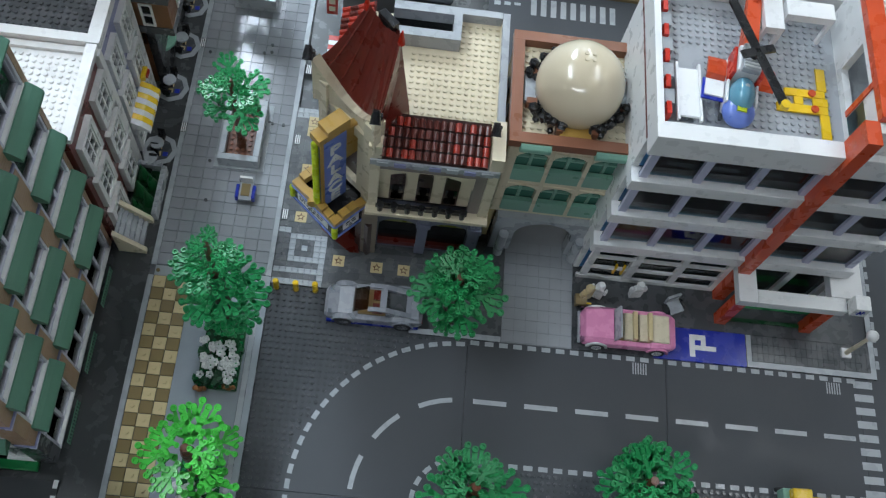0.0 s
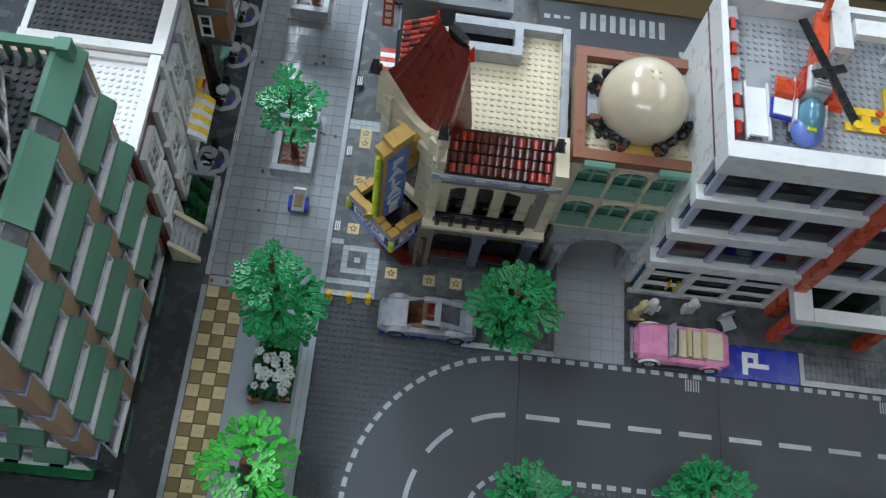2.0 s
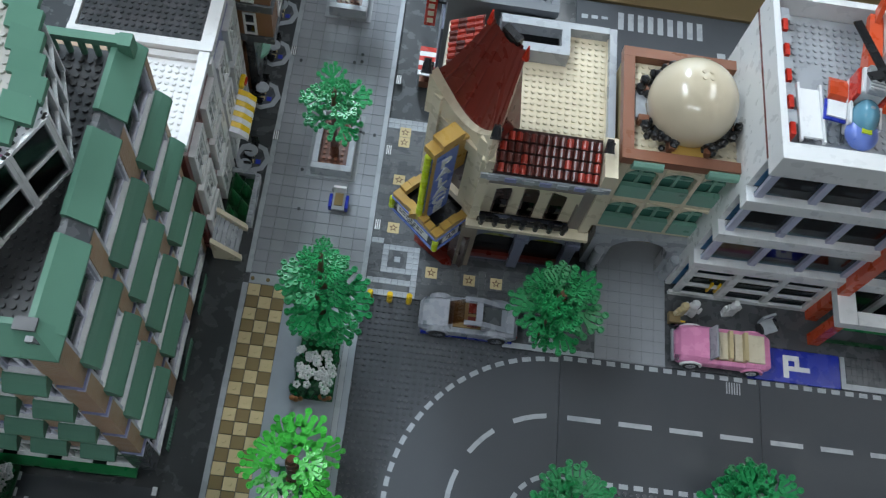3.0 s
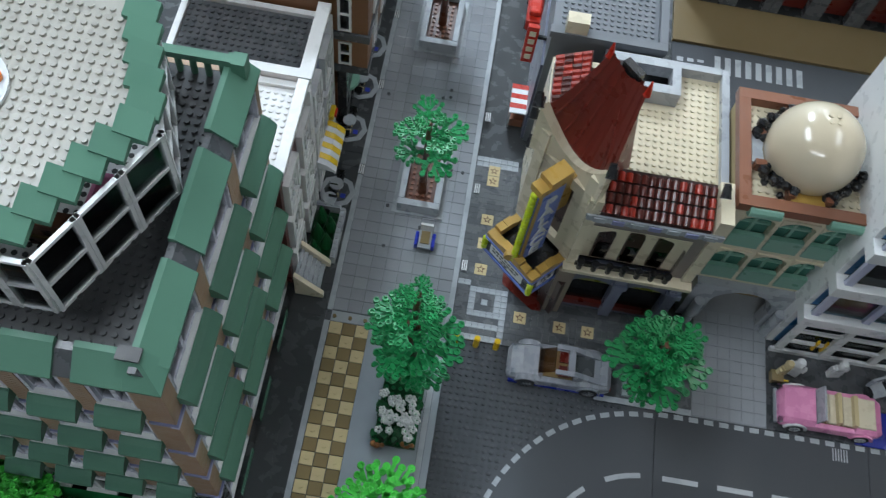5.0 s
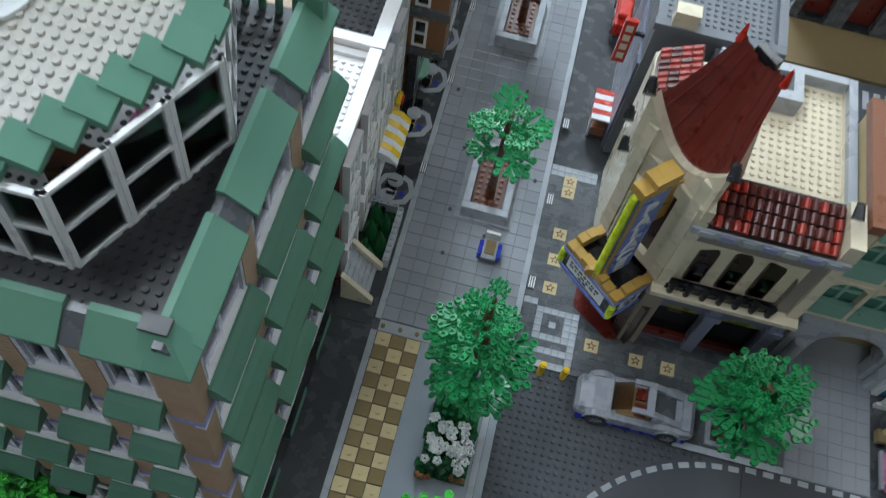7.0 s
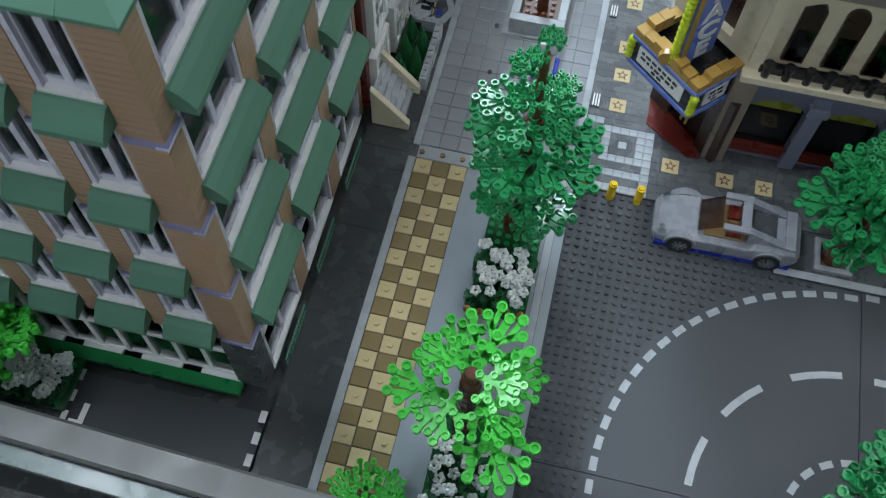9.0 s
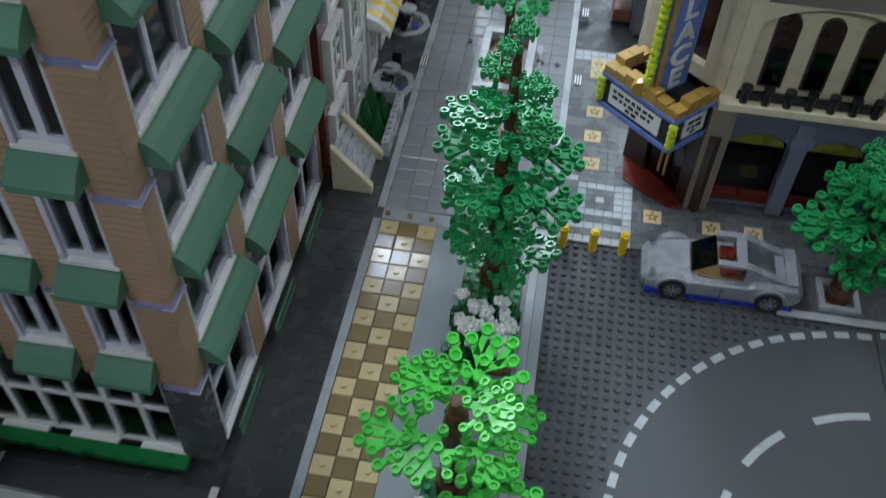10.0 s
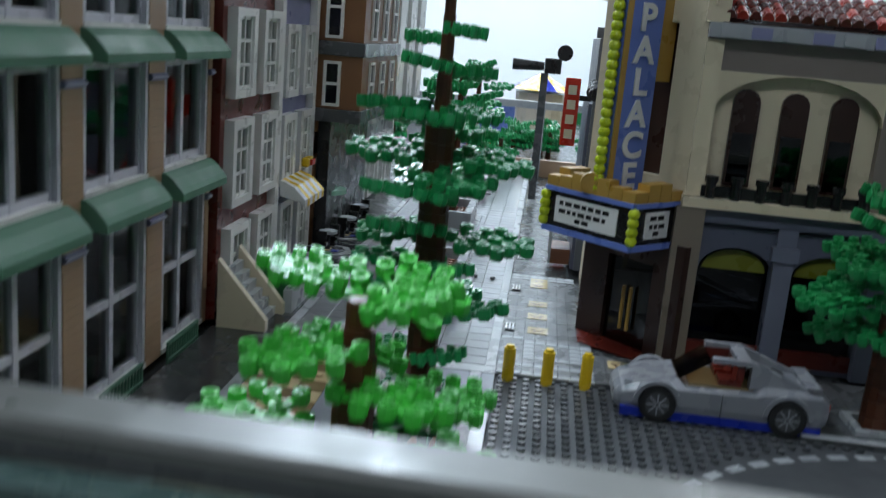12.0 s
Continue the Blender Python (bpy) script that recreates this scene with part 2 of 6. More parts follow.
# ---- road plates ----
def road_plate(x0, y0, x1, y1, name, label, keep=None, marks=None):
    o = structure(name, bx(B(), x0 + 0.04, y0 + 0.04, -0.4, x1 - 0.04, y1 - 0.04, 0), ROADP, label, "road")
    if keep:
        s = part("plate_studs", studs(B(), x0, y0, x1, y1, 0, keep), DGREY, o)
        s["kind"] = "stuff"
    if marks:
        s = part("road_marking", marks, LGREY, o, "pale grey printed road marking")
        s["kind"] = "structure"
    return o


def flat_arc(bm, r, a0, a1, w, z=0.03):
    n = max(2, int((a1 - a0) / 5))
    ring = []
    for k in range(n + 1):
        a = radians(a0 + (a1 - a0) * k / n)
        ring.append([bm.verts.new((rr * math.cos(a), rr * math.sin(a), z)) for rr in (r - w / 2, r + w / 2)])
    for u, v in zip(ring, ring[1:]):
        bm.faces.new((u[0], v[0], v[1], u[1]))


def dash(bm, x0, y0, x1, y1, z=0.03):
    bm.faces.new([bm.verts.new(c) for c in ((x0, y0, z), (x1, y0, z), (x1, y1, z), (x0, y1, z))])


mk = B()
for k in range(18):
    a = 90 + k * 5.0
    flat_arc(mk, 25.1, a + 0.9, a + 4.1, 0.75)
for k in range(5):
    flat_arc(mk, 6.9, 90 + k * 18 + 3, 90 + k * 18 + 14, 0.7)
for a0, a1 in ((96.5, 115.5), (127.5, 146), (157.5, 176)):
    flat_arc(mk, 16, a0, a1, 0.75)
road_plate(-32, 0, 0, 32, "road_curve", "dark grey studded road plate with a printed curve", lambda x, y: math.hypot(x, y) > 26 and y < 31.9, mk)


def straight_marks(x0):
    m = B()
    for k in range(4):
        dash(m, x0 + 8 * k + 1.4, 15.62, x0 + 8 * k + 6.6, 16.38)
    for k in range(14):
        u = x0 + 2.286 * k
        dash(m, u + 0.45, 25.1, u + 1.85, 25.85)
        dash(m, u + 0.45, 6.15, u + 1.85, 6.9)
    return m


def drain_bars(m, x, y):
    for k in range(6):
        dash(m, x + k * 0.42, y, x + k * 0.42 + 0.2, y + 1.9, 0.04)
    return m


for x0 in (0, 32):
    road_plate(x0, 0, x0 + 32, 32, "road_straight", "dark grey road plate with dashed white lines", lambda x, y: y < 6, drain_bars(straight_marks(x0), x0 + 26.6, 23))
mk = B()
for k in range(12):
    dash(mk, 63.2, 24.4 - k * 2.2, 66.4, 25.6 - k * 2.2)
    dash(mk, 67.5, 28 + k * 2.3, 68.1, 29.4 + k * 2.3)
road_plate(64, 0, 130, 96, "road_crossing", "dark grey road plate with a zebra crossing", None, mk)
mk = B()
for k in range(5):
    dash(mk, -25.5, -1.9 - 2.3 * k, -24.8, -0.5 - 2.3 * k)
    dash(mk, -7.3, -1.9 - 2.3 * k, -6.6, -0.5 - 2.3 * k)
dash(mk, -16.4, -7, -15.6, -2)
road_plate(-32, -12, 0, 0, "road_lower", "dark grey road plate running to the town's edge", lambda x, y: x < -26 or x > -6, mk)
road_plate(0, -12, 64, 0, "road_verge", "dark grey studded verge plate", lambda x, y: x > 40, None)
road_plate(-90, -12, -57, -1.5, "road_west", "dark grey road plate with a dashed white edge", lambda x, y: x < -77 and y < -2, None)
mk = B()
for k in range(5):
    dash(mk, -57.6, -2.6 - 2.2 * k, -56.9, -1.4 - 2.2 * k, 0.43)
    dash(mk, -76.4, -2.6 - 2.2 * k, -75.8, -1.4 - 2.2 * k, 0.43)
part("road_marking", mk, WHITE)["kind"] = "structure"

# ---- pavements ----
pav = structure("pavement_west", bx(B(), -56.6, -12, -0.4, -51, 150, 0.38), PAVED, "smooth dark grey pavement before the shop fronts", "pavement")
walk_base = structure("pavement_corner", bx(B(), -51, -12, -0.4, -32, 33, 0.26), DGREY, "plate under the checkered corner pavement", "pavement")
part("kerb_strip", bx(B(), -51, -12, 0.26, -50.15, 31.2, 0.45), LGREY, walk_base)
part("walk_slab", bx(B(), -44.1, -12, 0.26, -34, 31.2, 0.42), WALKG, walk_base)
part("kerb_strip", bx(B(), -33.95, -12, 0.26, -33.1, 31.2, 0.46), LGREY, walk_base)
part("kerb_strip", bx(B(), -33.05, -12, 0.26, -32.05, 31.2, 0.44), WALKG, walk_base)
part("cross_strip", bx(B(), -50.1, 31.25, 0.26, -32.05, 32.9, 0.46), LGREY, walk_base)
street = structure("pavement_street", bx(B(), -51, 33, -0.4, -32, 150, 0.24), DGREY, "plate under the tiled pedestrian street", "pavement")
for xa, xb in ((-50.9, -50.1), (-32.9, -32.1)):
    part("border_strip", bx(B(), xa, 33, 0.24, xb, 150, 0.46), LGREY, street)
pal = structure("pavement_palace", bx(B(), -32, 32, -0.4, 0, 64, 0.2), DGREY, "plate under the cinema's tiled forecourt", "pavement")


def wpart(name, bm, material, parent, label="", smooth=False, soft=0.0):
    """A part whose mesh is given in the town's own coordinates."""
    o = part(name, bm, material, parent, label, smooth, soft)
    if parent.parent is None:
        o.matrix_parent_inverse = parent.matrix_basis.inverted()
    return o


def window(parent, p, q, u0, u1, z0, z1, cols=2, rows=1, frame_mat=None, pane_mat=None, d=0.0, bar=0.35, name="window"):
    """A framed window in the opening (u0..u1, z0..z1) of the wall p-q; its frame stands at depth d."""
    w = wpart(name, ob(B(), p, q, u0 + 0.1, u1 - 0.1, d + 0.2, d + 0.3, z0 + 0.1, z1 - 0.1), pane_mat or GLASS, parent)
    for u in [u0] + [u0 + (u1 - u0) * k / cols - bar / 2 for k in range(1, cols)] + [u1 - bar]:
        wpart("frame_bar", ob(B(), p, q, u, u + bar, d, d + 0.55, z0, z1), frame_mat or WHITE, w)
    for z in [z0] + [z0 + (z1 - z0) * k / rows - bar / 2 for k in range(1, rows)] + [z1 - bar]:
        wpart("frame_bar", ob(B(), p, q, u0 + 0.02, u1 - 0.02, d + 0.04, d + 0.5, z, z + bar), frame_mat or WHITE, w)
    return w


# ---- green-awninged corner house ----
GX, GY = -57.7, 0.9
FLOORS = [0.4, 11.7, 22.0, 32.2, 42.4, 53.0]
house = thing("corner_house", -73, 17, 0, "five-storey brown toy brick house with sand-green awnings", "house")


def extrude(p, q, u0, u1, z, prof):
    """A profile (distance out, height) swept along the wall p-q from u0 to u1."""
    n = math.dist(p, q)
    dx, dy = (q[0] - p[0]) / n, (q[1] - p[1]) / n
    bm = B()
    rows = [[bm.verts.new((p[0] + u * dx + d * dy, p[1] + u * dy - d * dx, z + h)) for d, h in prof] for u in (u0, u1)]
    m = len(prof)
    for i in range(m):
        bm.faces.new((rows[0][i], rows[0][(i + 1) % m], rows[1][(i + 1) % m], rows[1][i]))
    bm.faces.new(rows[1])
    bm.faces.new(rows[0][::-1])
    return bm


def awning(p, q, u0, u1, z, out=1.9, high=2.0):
    """A sloping awning over a window bay: curved top, upright lip, open underside."""
    prof = [(0, 0.1), (0, high), (0.35, high - 0.02), (out * 0.5, high * 0.80), (out - 0.25, high * 0.46), (out, high * 0.28), (out, 0), (out - 0.2, 0)]
    return extrude(p, q, u0, u1, z, prof)


def house_face(p, q, bays, short, ext):
    """One face of the house: pillars, windows, rings and awnings. bays: (u0, u1) of each window bay."""
    length = math.dist(p, q)
    edges = [0.0] + [v for b in bays for v in b] + [length - short]
    for fl in range(5):
        z0, z1 = FLOORS[fl], FLOORS[fl + 1]
        top = fl == 4
        for k in range(0, len(edges), 2):
            if edges[k + 1] - edges[k] < 0.2:
                continue
            corner = k == (len(edges) - 2 if short else 0)
            dark = fl == 0 and corner
            if short and fl == 0 and not corner:
                continue
            wpart("pillar", ob(B(), p, q, edges[k], edges[k + 1], -0.02 * fl, -3, z0, z1 - 0.45), DGREY if dark else NOUGAT, house, "dark grey corner pillar" if dark else "brown ribbed brick pillar")
            rib = B()
            side = B()
            for j in range(1, int((z1 - z0 - 0.6) / 0.6) + 1):
                ob(rib, p, q, edges[k] + 0.03, edges[k + 1] - 0.03, 0.04, -0.3, z0 + j * 0.6 - 0.57, z0 + j * 0.6 - 0.03)
                if k == 0 and not short:
                    ob(side, (p[0] - 2.78, p[1]), p, 0.0, 2.81, 0.04, -0.3, z0 + j * 0.6 - 0.57, z0 + j * 0.6 - 0.03)
            if not dark:
                wpart("brick_facing", rib, NOUGAT, house)
                if k == 0 and not short:
                    wpart("brick_facing", side, NOUGAT, house)
            if top and not corner:
                continue
            wpart("string_course", ob(B(), p, q, edges[k] - (0.0 if k else 0.25), edges[k + 1] + (short + 0.24 if k == len(edges) - 2 and short else 0), 0.25, -2.6, z1 - 0.45 - (0.01 if short else 0), z1 - (0.01 if short else 0)), SBLUE, house, "sand-blue string course")
            wpart("ring_lip", ob(B(), p, q, edges[k] - (0.0 if k else 0.36), edges[k + 1] + (short + 0.35 if k == len(edges) - 2 and short else 0), 0.36, -0.5, z1 - 0.3 - (0.01 if short else 0), z1 - 0.16 - (0.01 if short else 0)), LAV, house, "pale edge of the string course")
        for b in bays:
            w0, w1 = (z0 + 3.35 if fl else 0.9), (z1 - 0.5 if top else z1 + 1.0)
            if fl or not short:
                window(house, p, q, b[0], b[1], w0, w1, 2, 1 if fl else 2, FRAMEW, GLASS, d=-0.95, bar=0.55)
            elif b == bays[0]:
                window(house, p, q, 0.1, length - short - 0.05, w0, w1, 10, 2, WHITE, GLASS, d=-0.95, bar=0.5, name="shop_window")
            for u in (b[0] + 0.02, b[1] - 0.42) if fl or not short else ():
                wpart("jamb", ob(B(), p, q, u, u + 0.40, -0.02, -0.38, w0, w1), FRAMEW, house, "pale window jamb")
            wpart("sill", ob(B(), p, q, b[0] + 0.02, b[1] - 0.02, 0.1, -1.2, w0 - 0.4, w0 - 0.01), WHITE, house, "white window sill")
            if fl:
                wpart("spandrel", ob(B(), p, q, b[0] + 0.02, b[1] - 0.02, -0.35, -1.9, z0 + 1.02, w0 - 0.41), WHITE, house)
                # Added peach strip: warm light of the interior put into colour.
                wpart("curtain", ob(B(), p, q, b[0] + 0.6, b[0] + 1.5, -2.2, -2.3, w0, w1 - 0.2), PEACH, house, "peach strip behind the pane for the warm lit interior")
            if top:
                wpart("lintel", ob(B(), p, q, b[0], b[1], -0.2, -2.4, w1, z1 + 0.02), NOUGAT, house)
                prof = [(0.75, 0.05), (0.75, 0.4), (-1.7, 2.4), (-2.3, 2.4), (-2.3, 0.05)]
                wpart("roof_slope", extrude(p, q, max(b[0] - ext, 0.05), b[1] + ext, z1, prof), SGREEN, house, "sand-green roof slope")
            else:
                wpart("awning", awning(p, q, b[0] - ext, b[1] + ext, z1 + 1.05, 1.75, 2.0), SGREEN, house, "sand-green sloping awning")
    for k in range(0, len(edges), 2):
        c0, c1 = edges[k] + ext + 0.03, edges[k + 1] - ext - 0.03
        if c1 - c0 > 0.3:
            wpart("parapet_cap", extrude(p, q, c0, c1, FLOORS[5], [(0.4, 0.0), (0.4, 0.3), (-1.5, 1.9), (-2.2, 1.9), (-2.2, 0.0)]), DGREY, house, "dark grey parapet block")


PEACH = plastic("peach_plastic", (0.52, 0.30, 0.19), 0.4, 0.1)
house_face((GX, GY), (GX, 36.0), [(2.1, 10.8), (13.4, 22.7), (25.5, 34.2)], 0.0, 0.35)
house_face((GX - 32, GY), (GX, GY), [(0.6, 4.3), (6.4, 10.5), (12.6, 16.8), (18.8, 23.1), (25.1, 29.2)], 2.8, 0.15)
core = B()
for z in FLOORS[1:5]:
    bx(core, GX - 31.5, GY + 2.6, z - 0.5, GX - 2.6, 34.7, z)
bx(core, GX - 31.5, GY + 5.5, 0.4, GX - 5.0, 34.6, FLOORS[5] - 1)
# Cream stands in for the lit rooms, as little light gets inside.
wpart("inner_wall", core, CREAM, house, "inner wall coloured cream to look lit")
wpart("back_wall", bx(B(), GX - 32, 34.75, 0.4, GX - 3.05, 36.0, FLOORS[5]), NOUGAT, house)
wpart("west_wall", bx(B(), GX - 33, GY, 0.4, GX - 32.02, 36, FLOORS[5]), NOUGAT, house)
wpart("grass_strip", bx(B(), GX - 28, GY - 1.4, 0.1, GX - 2.5, GY - 0.1, 0.8), LEAFM, house)
terrace = wpart("roof_terrace", bx(B(), GX - 31.9, GY + 2.4, FLOORS[5] - 0.9, GX - 2.4, 34.7, FLOORS[5]), TBLACK, house)
wpart("terrace_studs", studs(B(), GX - 22.3, GY + 2.6, GX - 2.3, GY + 33.0, FLOORS[5]), TBLACK, house)["kind"] = "stuff"
cap = B()
lo = [cap.verts.new((GX + x, GY + y, FLOORS[5] + 0.02)) for x, y in ((-3.3, -0.7), (0.7, -0.7), (0.7, 2.4), (-3.3, 2.4))]
md = [cap.verts.new((v.co.x, v.co.y, FLOORS[5] + 0.35)) for v in lo]
hi = [cap.verts.new((GX + x, GY + y, FLOORS[5] + 2.3)) for x, y in ((-3.3, 1.4), (-1.4, 1.4), (-1.4, 2.4), (-3.3, 2.4))]
for r0, r1 in ((lo, md), (md, hi)):
    for i in range(4):
        cap.faces.new((r0[i], r0[(i + 1) % 4], r1[(i + 1) % 4], r1[i]))
cap.faces.new(hi)
cap.faces.new(lo[::-1])
wpart("corner_cap", cap, SGREEN, house, "sand-green hipped corner cap")
wpart("cap_plate", bx(B(), GX - 3.4, GY + 1.2, FLOORS[5] + 2.31, GX - 1.3, GY + 2.5, FLOORS[5] + 2.6), TBLACK, house, "dark grey cap plate")
# iron fence along the east side
for k in range(3):
    u0 = 2.8 + 10.6 * k
    fence = wpart("fence", ob(B(), (GX, GY), (GX, 36.0), u0, u0 + 6.2, 1.08, 1.27, 1.9, 2.1), SGREEN, house, "sand-green low railing")
    wpart("rail", ob(B(), (GX, GY), (GX, 36.0), u0, u0 + 6.2, 1.08, 1.27, 0.7, 0.86), SGREEN, fence)
    for j in range(13):
        wpart("baluster", ob(B(), (GX, GY), (GX, 36.0), u0 + j * 0.5, u0 + j * 0.5 + 0.14, 1.1, 1.25, 0.4, 1.9), SGREEN, fence)

# glazed roof pavilion
PV = [(-89, 6.3), (-67.7, 6.3), (-61.0, 20.2), (-65.0, 31.5), (-89, 31.5)]
PZ0, PZ1 = FLOORS[5] + 0.05, 62.6
pav_h = thing("roof_pavilion", -76, 18, PZ0, "white-framed glass pavilion with a cream stepped roof", "pavilion")
for a, b, cols in ((0, 1, 6), (1, 2, 3), (2, 3, 3)):
    n = math.dist(PV[a], PV[b])
    for k in range(cols):
        window(pav_h, PV[a], PV[b], n * k / cols + 0.02, n * (k + 1) / cols - 0.02, PZ0, PZ1, 1, 2, WHITE, GLASS, d=-0.3, bar=0.42)
roof = [(-89, 7.6), (-70.0, 7.6), (-62.2, 21.0), (-66.2, 33.2), (-89, 33.2)]
wpart("roof", prism(B(), roof, PZ1 + 0.02, PZ1 + 1.2, "z"), IVORY, pav_h, "cream studded roof")


def in_roof(x, y):
    ok = True
    for i in range(5):
        (ax, ay), (cx, cyy) = roof[i], roof[(i + 1) % 5]
        ok = ok and (cx - ax) * (y - ay) - (cyy - ay) * (x - ax) > 1.6 * math.dist(roof[i], roof[(i + 1) % 5])
    return ok


wpart("roof_studs", studs(B(), -88, 8, -62, 33, PZ1 + 1.2, in_roof), IVORY, pav_h)["kind"] = "stuff"
for a, b, cnt in ((0, 1, 7), (1, 2, 6), (2, 3, 5)):
    for k in range(cnt):
        f = (k + 0.5) / cnt
        x, y = roof[a][0] + (roof[b][0] - roof[a][0]) * f, roof[a][1] + (roof[b][1] - roof[a][1]) * f
        g = B()
        v = [g.verts.new(c) for c in ((x - 1.6, y - 1.3, PZ1 + 0.6), (x + 1.2, y - 1.3, PZ1 + 0.25), (x + 1.2, y + 1.3, PZ1 + 0.35), (x - 1.6, y + 1.3, PZ1 + 0.9),
                                      (x - 1.6, y - 1.3, PZ1 + 1.75 + 0.02 * k), (x + 1.2, y - 1.3, PZ1 + 0.85), (x + 1.2, y + 1.3, PZ1 + 1.15), (x - 1.6, y + 1.3, PZ1 + 2.1 + 0.02 * k))]
        for q in ((0, 3, 2, 1), (4, 5, 6, 7), (0, 1, 5, 4), (1, 2, 6, 5), (2, 3, 7, 6), (3, 0, 4, 7)):
            g.faces.new([v[i] for i in q])
        wpart("roof_slope", g, SGREEN, pav_h)
# White rather than grey: the interior's brightness is put into the floor colour.
wpart("floor", prism(B(), [(-88.5, 6.9), (-68, 6.9), (-61.8, 20.2), (-65.6, 31), (-88.5, 31)], PZ0, PZ0 + 0.15, "z"), WHITE, pav_h, "floor whitened to brighten the interior")

OLIVE = plastic("dark_olive_pane", (0.16, 0.17, 0.02), 0.3)
# ---- the cinema ----
cinema = thing("cinema", -10, 52, 0, "cream toy brick cinema with dark red roofs", "cinema")
CY = 40.6
CP, CQ = (-18.0, CY), (0.0, CY)
arches = [(2.0, 8.2, 0.8, 11.0), (9.8, 16.0, 0.8, 11.0)]
wpart("front_wall", wall(B(), CP, CQ, 0.4, 14.2, -1.2, arches), SBLUED, cinema, "dark grey-blue ground floor wall")
wpart("stall_riser", bx(B(), -16, CY + 0.1, 0.45, -2, CY + 1, 2.2), DRED, cinema)
for k, (u0, u1, z0, z1) in enumerate(arches):
    ar = B()
    pts = [(u0 - 18, z1 + 1.6), (u1 - 18, z1 + 1.6), (u1 - 18, z1 - 2.2)] + [(-18 + (u0 + u1) / 2 + (u1 - u0) / 2 * math.cos(a), z1 - 2.2 + 2.1 * math.sin(a)) for a in [math.pi * j / 10 for j in range(11)]] + [(u0 - 18, z1 - 2.2)]
    prism(ar, pts, CY - 0.35, CY + 0.3, "y")
    wpart("arch", ar, SBLUED, cinema, "grey-blue arch")
    wpart("shop_window", bx(B(), u0 - 18 + 0.1, CY + 0.7, 2.2, u1 - 18 - 0.1, CY + 0.85, z1), DARKG, cinema)
    fan = B()
    prism(fan, [(-18 + (u0 + u1) / 2 + (u1 - u0) / 2.3 * math.cos(math.pi * j / 10), z1 - 2.2 + 1.8 * math.sin(math.pi * j / 10)) for j in range(11)], CY + 0.35, CY + 0.55, "y")
    wpart("fanlight", fan, OLIVE, cinema, "yellow-green fanlight")
wpart("front_pillar", bx(B(), -18.6, CY - 1.6, 0.4, -16.2, CY, 14.1), TAUPE, cinema, "taupe corner pillar")
for x in (-9.1, -1.2):
    wpart("front_pillar", bx(B(), x - 0.8, CY - 0.9, 0.4, x + 0.8, CY - 0.01, 13.2), GBLUE, cinema)
    wpart("pillar_capital", bx(B(), x - 1.1, CY - 1.2, 10.2, x + 1.1, CY - 0.02, 11.4), GBLUE, cinema)
wpart("balcony_cornice", bx(B(), -18.2, CY - 1.7, 14.2, 0.2, CY + 0.2, 15.0), CREAM, cinema)
wpart("cornice_band", bx(B(), -18.1, CY - 1.0, 13.0, 0.1, CY - 0.02, 14.15), SBLUED, cinema)
for k in range(7):
    x = -16.0 + k * 2.05
    bal = B()
    cy(bal, x, CY - 1.0, 15.0, 16.4, 0.42, 10)
    cy(bal, x, CY - 1.0, 16.4, 16.9, 0.55, 10)
    wpart("balustrade_knob", bal, BLACK, cinema)
wpart("balustrade_rail", bx(B(), -16.7, CY - 0.75, 15.05, -3.0, CY - 0.35, 16.0), BLACK, cinema)
# recessed panel with three tall arched windows between cream columns
wpart("upper_wall", wall(B(), CP, CQ, 15.0, 28.0, -0.9, [(1.4, 15.0, 15.0, 25.4)]), plastic("taupe_plastic", (0.24, 0.20, 0.18), 0.35), cinema, "taupe upper wall")
wpart("recess_wall", wall(B(), (-18, CY + 1.0), (0, CY + 1.0), 15.0, 28.0, -0.5, []), CREAM, cinema)
hd = B()
prism(hd, [(-16.6, 25.45), (-3.0, 25.45), (-3.0, 23)] + [(-9.8 + 6.8 * math.cos(math.pi * j / 14), 21.9 + 3.5 * math.sin(math.pi * j / 14)) for j in range(15)] + [(-16.6, 23)], CY - 0.05, CY + 0.6, "y")
wpart("panel_arch", hd, CREAM, cinema)
for k in range(3):
    x = -13.8 + k * 3.95
    w = B()
    prism(w, [(x - 1.1, 16), (x + 1.1, 16)] + [(x + 1.1 * math.cos(math.pi * j / 8), 23.0 + 1.1 * math.sin(math.pi * j / 8)) for j in range(9)], CY + 0.5, CY + 0.96, "y")
    aw = wpart("arched_window", w, DBROWN, cinema, "dark brown arched window")
    wpart("pane", bx(B(), x - 0.85, CY + 0.42, 16.3, x + 0.85, CY + 0.49, 20.5), DARKG, aw)
for x in (-17.2, -0.7):
    wpart("pilaster", bx(B(), x - 0.7, CY - 0.5, 15.05, x + 0.7, CY - 0.01, 27.9), CREAM, cinema)
wpart("frieze", bx(B(), -17.9, CY - 0.9, 28.0, -0.1, CY + 0.6, 29.2), LGREY, cinema)
for k in range(7):
    wpart("frieze_tile", bx(B(), -17 + k * 2.4, CY - 1.1, 28.1, -15.4 + k * 2.4, CY - 0.91, 29.0), SBLUE if k % 2 else LGREY, cinema)
